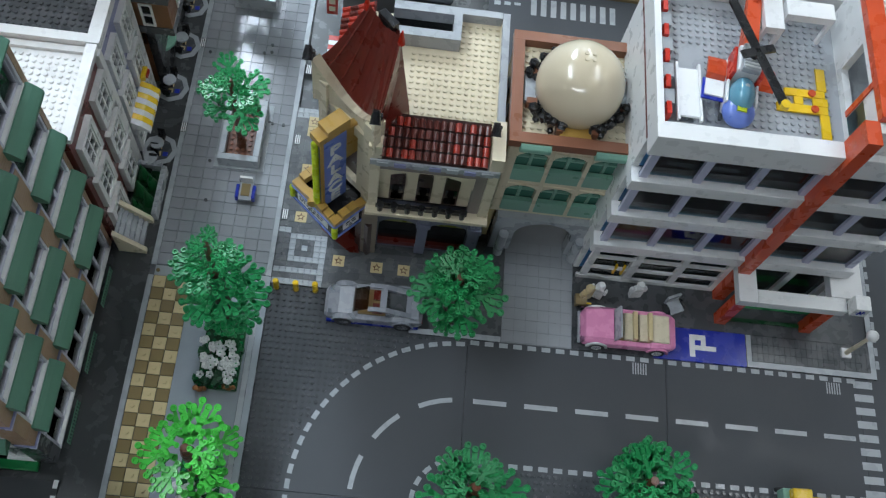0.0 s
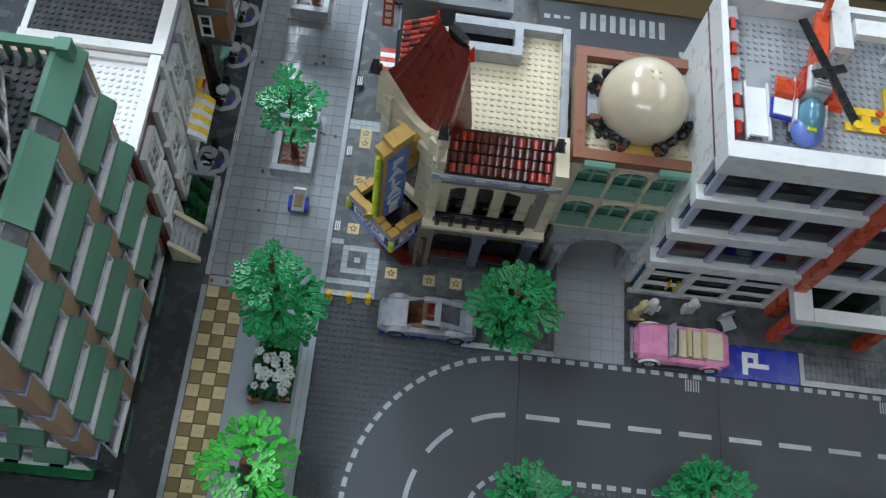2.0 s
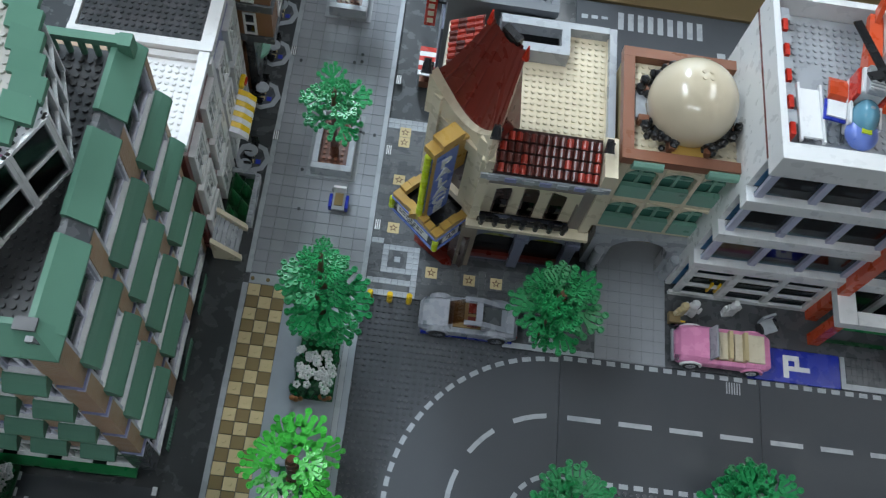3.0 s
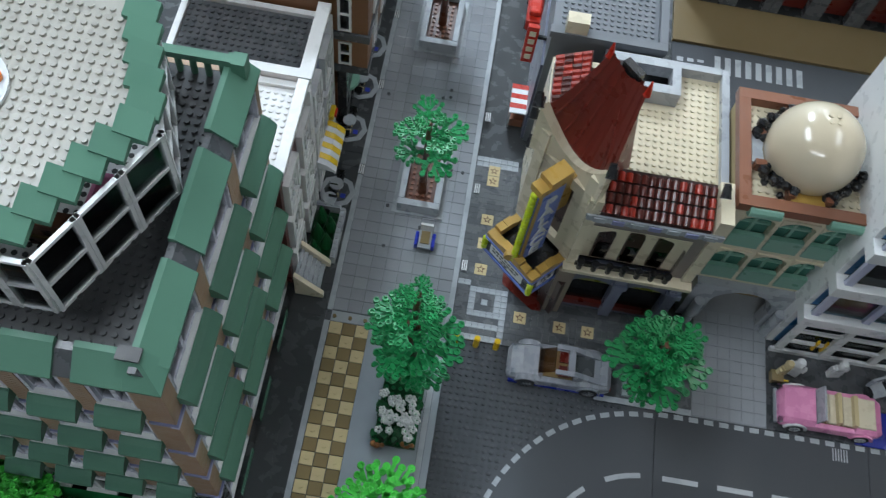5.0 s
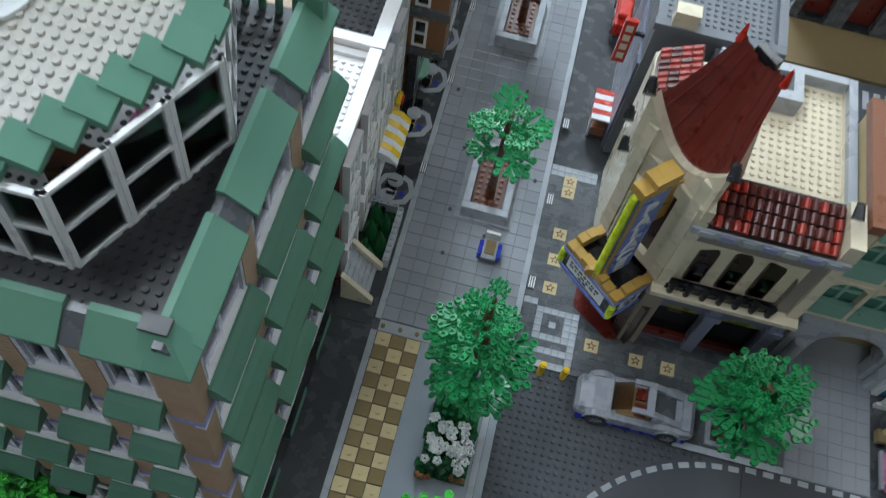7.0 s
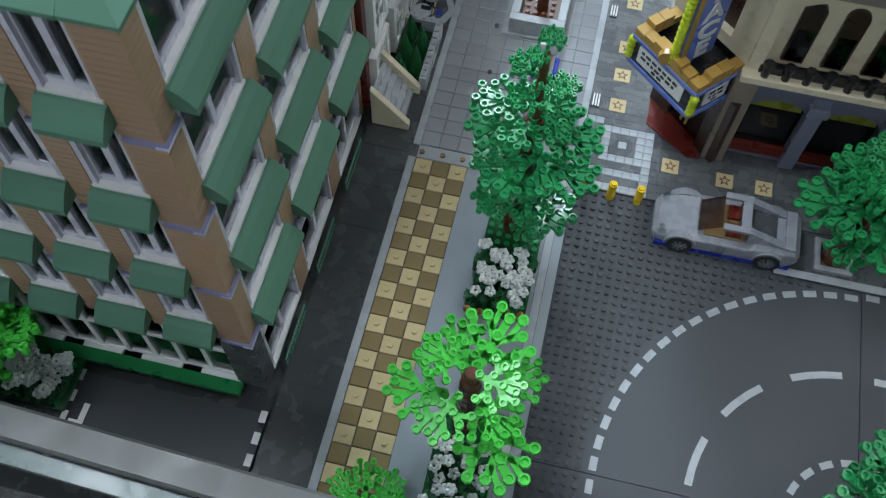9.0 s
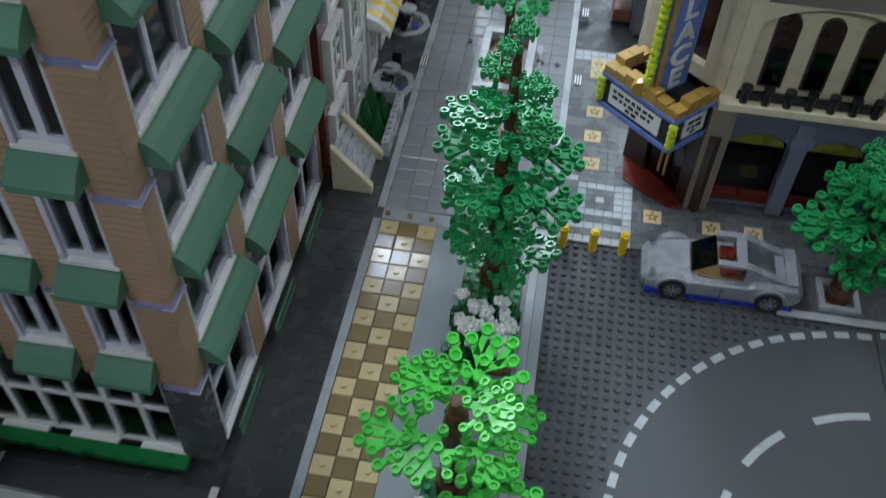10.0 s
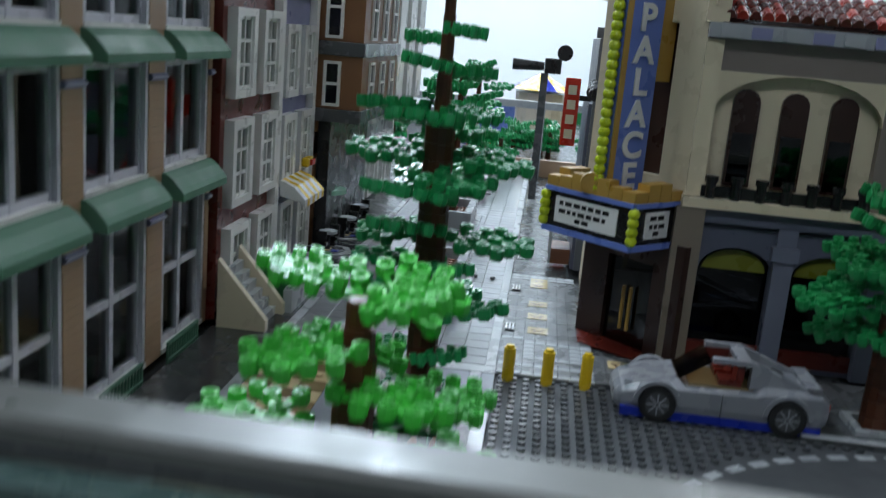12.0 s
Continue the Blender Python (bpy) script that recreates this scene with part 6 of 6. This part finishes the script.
# garden and steps by the white shop
gd = thing("front_garden", -54, 44, 0.4, "small hedged toy front garden with a stone wall", "garden")
wpart("lawn", bx(B(), -56, 40.8, 0.4, -52.2, 49.2, 0.9), DGREEN, gd)
for a in ((-52.1, 40.6, -51.3, 49.4), (-56, 49.25, -52.15, 50)):
    wpart("low_wall", bx(B(), a[0], a[1], 0.4, a[2], a[3], 2.6), LGREY, gd)
    wpart("wall_studs", studs(B(), a[0] - 0.1, a[1], a[0] + 0.9 if a[0] > -53 else a[2], a[3], 2.6), LGREY, gd)["kind"] = "stuff"
rng = random.Random(12)
for k in range(5):
    hb = B()
    x, y = -54.9 + 1.7 * (k % 2), 42 + k * 1.5
    for j in range(5):
        cy(hb, x, y, 0.9 + j * 0.75, 1.75 + j * 0.75, 1.15 - j * 0.2, 9, 0.85 - j * 0.2)
    wpart("hedge", hb, DGREEN, gd, "dark green conical shrub")
stp = thing("entrance_steps", -54.6, 37.6, 0.4, "grey toy entrance steps with cream side walls", "steps")
for k in range(6):
    wpart("step", bx(B(), -56.2 + 0.0, 35.4, 0.4 + k * 0.8, -52.6 - k * 0.62, 39.9, 1.2 + k * 0.8), LGREY, stp)
for y in (34.6, 39.95):
    wpart("side_wall", prism(B(), [(-56.2, 0.4), (-51.9, 0.4), (-51.9, 1.4), (-56.2, 6.4)], y, y + 0.75, "y"), CREAM, stp)
# cafe
aw = thing("striped_awning", -55.2, 56, 8.5, "yellow and white striped toy awning over the cafe", "awning")
for k in range(8):
    y0 = 52 + k * 1.0
    wpart("stripe", prism(B(), [(-56.1, 9.0), (-56.1, 10.6), (-54.6, 10.0), (-53.4, 8.8), (-53.4, 8.0), (-53.8, 8.5)], y0, y0 + 0.97, "y"), YELLOW if k % 2 else WHITE, aw)
for k, (x, y) in enumerate(((-53.6, 53.5), (-54.2, 50.9), (-54, 66), (-53.6, 75), (-53.8, 84))):
    if k in (0, 2, 3, 4):
        mat_p = thing("cafe_floor", x, y, 0.4, "light grey octagonal patterned cafe floor", "floor plate", "cafe floors")
        cc = B()
        cy(cc, 0, 0, 0.0, 0.14, 3.0, 8)
        part("slab", cc, LGREY, mat_p)
        cc = B()
        cy(cc, 0, 0, 0.15, 0.22, 2.1, 8)
        part("inlay", cc, DGREY, mat_p)
        for j in range(5):
            part("inlay_tile", bx(B(), -1.5 + 1.1 * (j % 3), -1.2 + 1.2 * (j // 3), 0.23, -0.7 + 1.1 * (j % 3), -0.4 + 1.2 * (j // 3), 0.3), [BLACK, TAN, BLUE][j % 3], mat_p)
    tb = thing("cafe_table", x, y, 0.64 if k != 1 else 0.4, "black toy cafe table with a pale round top", "table", "cafe tables")
    cc = B()
    cy(cc, 0, 0, 0, 1.9, 0.3, 10)
    part("leg", cc, BLACK, tb)
    cc = B()
    cy(cc, 0, 0, 1.9, 2.2, 1.1, 16)
    part("top", cc, LGREY, tb)
    for s in (-1, 1):
        ch = thing("cafe_chair", x + 0.2 * s, y + s * 1.9, 0.64 if k != 1 else 0.4, "black toy cafe chair", "chair", "cafe chairs")
        part("seat", bx(B(), -0.6, -0.5, 0.8, 0.6, 0.5, 1.1), BLACK, ch)
        part("seat_back", bx(B(), -0.6, s * 0.5 - 0.1, 1.1, 0.6, s * 0.5 + 0.1, 2.5), BLACK, ch)
        part("leg", bx(B(), -0.3, -0.3, 0, 0.3, 0.3, 0.8), BLACK, ch)
um = thing("parasol", -56.3, 71.5, 0.4, "pale green toy parasol beside the cafe", "parasol")
cc = B()
cy(cc, 0, 0, 0, 6, 0.2, 8)
part("pole", cc, LGREY, um)
cc = B()
cy(cc, 0, 0, 6.0, 6.5, 3.0, 16, 2.9)
cy(cc, 0, 0, 6.5, 7.4, 1.9, 16, 1.5)
cy(cc, 0, 0, 7.4, 8.2, 0.8, 12, 0.6)
part("canopy", cc, LGREEN, um)
bd = thing("toy_bird", -55.6, 60.8, 11.0, "small yellow and red toy ornament above the awning", "ornament")
part("body", bx(B(), -0.4, -1.2, 0, 0.4, 1.2, 1.0), YELLOW, bd, soft=0.2)
part("wing", bx(B(), 0.42, -0.6, 0.2, 0.7, 0.8, 0.8), RED, bd)
# market stall on the cinema's west side
ms = thing("market_stall", -26.6, 74.6, 0.42, "red and white striped toy stall with goods", "stall")
for k in range(6):
    part("stripe", bx(B(), -1.6, -3 + k, 4.2 - 0.0, 1.6, -2.03 + k, 4.5), RED if k % 2 else WHITE, ms)
for x, y in ((-1.5, -2.9), (1.2, -2.9), (-1.5, 2.6), (1.2, 2.6)):
    part("post", bx(B(), x, y, 0, x + 0.3, y + 0.3, 4.18), LGREY, ms)
part("counter", bx(B(), -1.4, -2.5, 0, 1.1, 2.5, 1.8), RBROWN, ms)
rv = thing("red_stall", -26.0, 97, 0.42, "red toy vehicle beside the shops", "vehicle")
part("body", bx(B(), -1.4, -4.5, 0.8, 1.4, 4.5, 3.6), RED, rv, soft=0.5)
part("roof", bx(B(), -1.1, -3.4, 3.62, 1.1, 2.8, 4.8), RED, rv, soft=0.4)
for yy in (-3, 3):
    for xx in (-1.5, 1.3):
        b = B()
        cy(b, yy, 0.9, xx, xx + 0.2, 0.9, 12, axis="x")
        part("wheel", b, RUBBER, rv)
CLEARW = plastic("milky_clear_plastic", (0.66, 0.68, 0.68), 0.12)
# things on the pavilion roof
pl = thing("roof_ornament", -78.5, 20.5, 63.85, "black toy statue on a clear round plate", "ornament")
cc = B()
cy(cc, 0, 0, 0, 0.4, 4.4, 28)
part("round_plate", cc, CLEARW, pl, "clear round plate")
cc = B()
rng = random.Random(5)
bmesh.ops.create_icosphere(cc, subdivisions=4, radius=1)
for v in cc.verts:
    x, y, z = v.co
    k = 1 + 0.22 * math.sin(5 * x + 2 * z) * math.cos(4 * y - 3 * z) + 0.12 * math.sin(9 * y + 7 * x)
    v.co = (x * 2.3 * k - 0.2, y * 2.5 * k + 0.6, 3.6 + z * 3.2 * k)
part("statue_mass", cc, BLACK, pl, "black lumpy mass", smooth=True)
for a in range(5):
    cc = B()
    cy(cc, 3.4 * math.cos(a * 1.26 + 0.4), 3.4 * math.sin(a * 1.26 + 0.4), 0.42, 1.0, 0.55, 14)
    part("orange_stud", cc, NEONORANGE, pl, "orange round stud")
rb = thing("red_stud", -75.2, 11, 63.85, "red round toy stud on the roof", "stud")
cc = B()
cy(cc, 0, 0, 0, 0.8, 0.6, 14)
part("cap", cc, RED, rb)
sofa = thing("armchair", -66.4, 17.5, PZ0 + 0.16, "pink toy armchair inside the pavilion", "armchair")
part("seat", bx(B(), -1.5, -1.5, 0, 1.5, 1.5, 1.2), PINK, sofa, soft=0.2)
part("seat_back", bx(B(), -1.5, 1.0, 1.2, 1.5, 1.6, 3), PINK, sofa, soft=0.2)
for x in (-1.9, 1.52):
    part("arm", bx(B(), x, -1.4, 0.02, x + 0.38, 1.5, 1.9), PINK, sofa)
cab = thing("cabinet", -70, 13, PZ0 + 0.16, "brown toy cabinet inside the pavilion", "cabinet")
part("body", bx(B(), -2.4, -0.8, 0, 2.4, 0.8, 4), BROWN, cab)
part("shelf", bx(B(), -2.0, -1.0, 1.8, 2.0, -0.82, 2.1), DTAN, cab)
rl = thing("terrace_railing", -63.5, 34, FLOORS[5], "sand-green railing at the back of the roof terrace", "railing")
wpart("rail", bx(B(), -68, 33.6, FLOORS[5] + 2.4, -59, 34.6, FLOORS[5] + 3.2), SGREEN, rl)
for k in range(5):
    c = B()
    cy(c, -66.4 + k * 1.5, 34.1, FLOORS[5], FLOORS[5] + 2.4, 0.35, 10)
    wpart("baluster", c, SGREEN, rl)
for x in (-69.2, -59.2):
    wpart("post", bx(B(), x, 33.3, FLOORS[5], x + 1.4, 34.9, FLOORS[5] + 3.4), SGREEN, rl)
# ---- far end of the town ----
mono = thing("elevated_rail", -40, 150, 0, "grey toy monorail beam on posts", "rail")
wpart("beam", bx(B(), -140, 149, 13.4, 60, 151, 14.8), LGREY, mono)
for x in (-90, -31, 20):
    wpart("post", bx(B(), x - 0.8, 149.2, -0.4, x + 0.8, 150.8, 13.38), LGREY, mono)
cl = thing("camera_crane", -31, 118, 0, "black toy film camera on a grey post", "film camera")
wpart("post", bx(B(), -31.6, 117.4, 0.4, -30.4, 118.6, 21.5), DGREY, cl)
b = B()
cy(b, 118, 22.6, -36.4, -31.2, 0.95, 14, 0.7, axis="x")
wpart("barrel", b, BLACK, cl)
wpart("housing", bx(B(), -31.15, 116.8, 21.52, -28.4, 119.2, 24.0), BLACK, cl, soft=0.2)
b = B()
cy(b, -28.0, 25.0, 117.3, 118.7, 1.3, 16, axis="y")
wpart("reel", b, BLACK, cl)
tent = thing("carousel_tent", -32, 230, 0, "yellow and blue toy carousel tent", "tent")
for k in range(12):
    a0, a1 = math.pi * k / 6, math.pi * (k + 1) / 6
    b = B()
    vs = [b.verts.new(c) for c in ((-32, 230, 18.2), (-32 + 9 * math.cos(a0), 230 + 9 * math.sin(a0), 13.4), (-32 + 9 * math.cos(a1), 230 + 9 * math.sin(a1), 13.4), (-32, 230, 12.4))]
    for f in ((0, 1, 2), (3, 2, 1), (0, 3, 1), (0, 2, 3)):
        b.faces.new([vs[i] for i in f])
    wpart("roof_panel", b, YELLOW if k % 3 else BLUE, tent)
c = B()
cy(c, -32, 230, -0.4, 12.6, 7.0, 12)
wpart("drum", c, CREAM, tent)
vs_ = thing("shop_sign", -27.2, 75, 14.5, "red vertical toy shop sign with pale bars", "sign")
wpart("board", bx(B(), -28.2, 74.6, 14.5, -26.4, 75.4, 22.6), RED, vs_, soft=0.08)
for k in range(4):
    wpart("sign_bar", bx(B(), -27.8, 74.52, 15.4 + 1.75 * k, -26.8, 74.58, 16.5 + 1.75 * k), CREAM, vs_)
wpart("bracket", bx(B(), -26.38, 74.8, 20, -24.4, 75.2, 20.6), BLACK, vs_)
rng = random.Random(31)
for k in range(46):
    x, y = rng.uniform(-110, 30), rng.uniform(155, 310)
    w, d, h = rng.uniform(4, 14), rng.uniform(4, 10), rng.uniform(1.5, 12)
    nm, mm = rng.choice([("shop_block", CREAM), ("shop_block", LGREY), ("hedge_block", LEAFM), ("shop_block", WHITE), ("hedge_block", DGREEN), ("stand_block", RED), ("stand_block", MBLUE), ("shop_block", TAN)])
    if abs(x + 30) < 17 and 215 < y < 255:
        continue
    t = thing(nm, x, y, -0.42, "small far toy building block in the town" if nm != "hedge_block" else "low green far toy hedge in the town", "block", "far blocks")
    part("body", bx(B(), -w / 2, -d / 2, 0, w / 2, d / 2, h), mm, t)
    part("top", bx(B(), -w / 2 + 0.5, -d / 2 + 0.5, h + 0.02, w / 2 - 0.5, d / 2 - 0.5, h + 0.8), rng.choice([LGREY, DGREY, CREAM]), t)
for k in range(14):
    x, y = rng.uniform(-80, 5), rng.uniform(140, 200)
    tree(x, y, -0.4, "small far green toy tree", LEAF, [(3, 4, 0.4, 0.8, 0), (5, 4, 0.4, 0.7, 5), (7, 3, 0.2, 0.5, 15)], [(0, 0.7), (7, 0.4)], 40 + k, "far trees")
lw = structure("park_edge", bx(B(), -52, 151.5, -0.4, -20, 153, 3.0), NOUGAT, "low brown wall closing the street", "wall")

# ---- tiles of the pavements ----
def tile_mesh(name, w, d, h, material, stud_mat=None):
    b = B()
    e = 0.05
    lo = [b.verts.new((x, y, 0)) for x, y in ((-w / 2, -d / 2), (w / 2, -d / 2), (w / 2, d / 2), (-w / 2, d / 2))]
    md = [b.verts.new((v.co.x, v.co.y, h - e)) for v in lo]
    hi = [b.verts.new((v.co.x * (1 - 2 * e / w), v.co.y * (1 - 2 * e / d), h)) for v in lo]
    for r0, r1 in ((lo, md), (md, hi)):
        for i in range(4):
            b.faces.new((r0[i], r0[(i + 1) % 4], r1[(i + 1) % 4], r1[i]))
    b.faces.new(hi)
    if stud_mat:
        cy(b, 0, 0, h, h + 0.21, 0.3, 10)
    me = mesh_of(name, b)
    me.materials.append(material)
    return me


T_TAN, T_DTAN = tile_mesh("tile", 1.9, 1.9, 0.2, TAN, True), tile_mesh("tile", 1.9, 1.9, 0.2, DTAN)
for j in range(20):
    for i in range(3):
        piece("tile", T_TAN if (i + j) % 2 == 0 else T_DTAN, walk_base, -49.1 + 2.0 * i, 30.2 - 2.0 * j, 0.26)
for x in (-49.6, -47.2, -44.9):
    c = B()
    cy(c, x, 32.0, 0.46, 0.7, 0.3, 10)
    part("stud", c, DTAN, walk_base)
T_PAVE = tile_mesh("tile", 1.97, 1.965, 0.2, PAVE)
rng = random.Random(8)
rest = B()
for j in range(58):
    for i in range(8):
        x, y = -49.0 + 2.15 * i, 34.1 + 2.0 * j
        if j < 37:
            o = piece("tile", T_PAVE, street, x, y, 0.24 + rng.uniform(-0.012, 0.012))
            o.scale = (1.078, 1, 1)
        else:
            bx(rest, x - 1.05, y - 0.97, 0.24, x + 1.05, y + 0.97, 0.44)
part("far_tiles", rest, PAVE, street)["kind"] = "stuff"
T_DARK = tile_mesh("tile", 1.95, 1.95, 0.2, plastic("forecourt_tile_plastic", (0.10, 0.105, 0.11), 0.26, 0.12))
T_LIGHT = tile_mesh("tile", 0.97, 0.97, 0.2, LGREY)


def forecourt(x, y):
    """Which cells of the cinema forecourt are free of the building."""
    return (x < -24.6 or y < 39.2 or x + y < 19.5) and not (x > -24 and y > 39.3)


def light_band(x, y):
    ring = max(abs(x + 27.5), abs(y - 38.5))
    return 2.0 <= ring < 3.0 or ring < 0.6 or 34.0 <= y < 35.0 and x < -24 or x < -30.0 and 0 <= (y - 41.5) < 1.0 or 63 <= y < 65 or (-24.6 <= x < -23.6 and y < 41) or y < 33.0


for j in range(33):
    for i in range(13):
        x, y = -31.5 + i, 32.5 + j
        if i < 8 and light_band(x, y) and forecourt(x, y):
            piece("tile", T_LIGHT, pal, x, y, 0.2)
base = B()
for j in range(33):
    for i in range(32):
        x, y = -31.5 + i, 32.5 + j
        if forecourt(x, y) and not (i < 8 and light_band(x, y)):
            bx(base, x - 0.49, y - 0.49, 0.2, x + 0.49, y + 0.49, 0.38)
part("forecourt_tiles", base, bpy.data.materials["forecourt_tile_plastic"], pal)["kind"] = "stuff"
for x, y in ((-21.8, 36.9), (-15.6, 36.4), (-11.2, 36.4), (-28.8, 44.0), (-28.9, 48.6), (-28.9, 53.0), (-28.9, 60.4), (-28.9, 62.4)):
    st = part("star_tile", bx(B(), x - 0.95, y - 0.95, 0.385, x + 0.95, y + 0.95, 0.44), TAN, pal, "tan tile with a dark star")
    b = B()
    pts = [(x + (0.75 if k % 2 == 0 else 0.32) * math.sin(math.pi * k / 5), y + (0.75 if k % 2 == 0 else 0.32) * math.cos(math.pi * k / 5)) for k in range(10)]
    prism(b, pts, 0.441, 0.46, "z")
    part("star", b, BROWN, st)
    b = B()
    prism(b, [(x + (q[0] - x) * 0.55, y + (q[1] - y) * 0.55) for q in pts], 0.4605, 0.47, "z")
    part("star_centre", b, TAN, st)


def drain(x, y):
    d = thing("drain_grille", x, y, 0.46, "white slotted toy drain grille in the pavement", "drain", "street drains")
    part("frame", bx(B(), -0.5, -1.0, 0, 0.5, 1.0, 0.05), DGREY, d)
    for k in range(3):
        part("slat", bx(B(), -0.42 + 0.32 * k, -0.9, 0.051, -0.24 + 0.32 * k, 0.9, 0.1), WHITE, d)


for x, y in ((-31.4, 44.2), (-31.3, 58.5), (-31.3, 73), (-50.5, 58.4), (-50.4, 76), (-50.4, 92)):
    drain(x, y)
rng = random.Random(3)
for k in range(16):
    s = thing("loose_stud", rng.uniform(-49, -34), rng.uniform(44, 80), 0.46, "tiny dark toy stud on the pavement", "stud", "loose studs")
    c = B()
    cy(c, 0, 0, 0, 0.25, 0.28, 8)
    part("cap", c, DGREY, s)
rest = B()
for j in range(9):
    for i in range(6):
        bx(rest, 5.3 + 1.88 * i, 26.1 + 1.95 * j, 0.4, 7.13 + 1.88 * i, 28.0 + 1.95 * j, 0.48)
part("plaza_tiles", rest, PAVE, plz)["kind"] = "stuff"
rest = B()
for j in range(3):
    for i in range(22):
        if 46.2 + 0.92 * i < 66:
            bx(rest, 46.4 + 0.92 * i, 27.1 + 1.45 * j, 0.38, 47.25 + 0.92 * i, 28.5 + 1.45 * j, 0.45)
part("end_tiles", rest, DGREY, bpy.data.objects["pavement_end"])["kind"] = "stuff"
rest = B()
for j in range(33):
    for i in range(2):
        bx(rest, -56.4 + 2.72 * i, -11.5 + 2.7 * j, 0.38, -53.72 + 2.68 * i, -8.84 + 2.7 * j, 0.43)
part("shop_front_tiles", rest, PAVED, pav)["kind"] = "stuff"
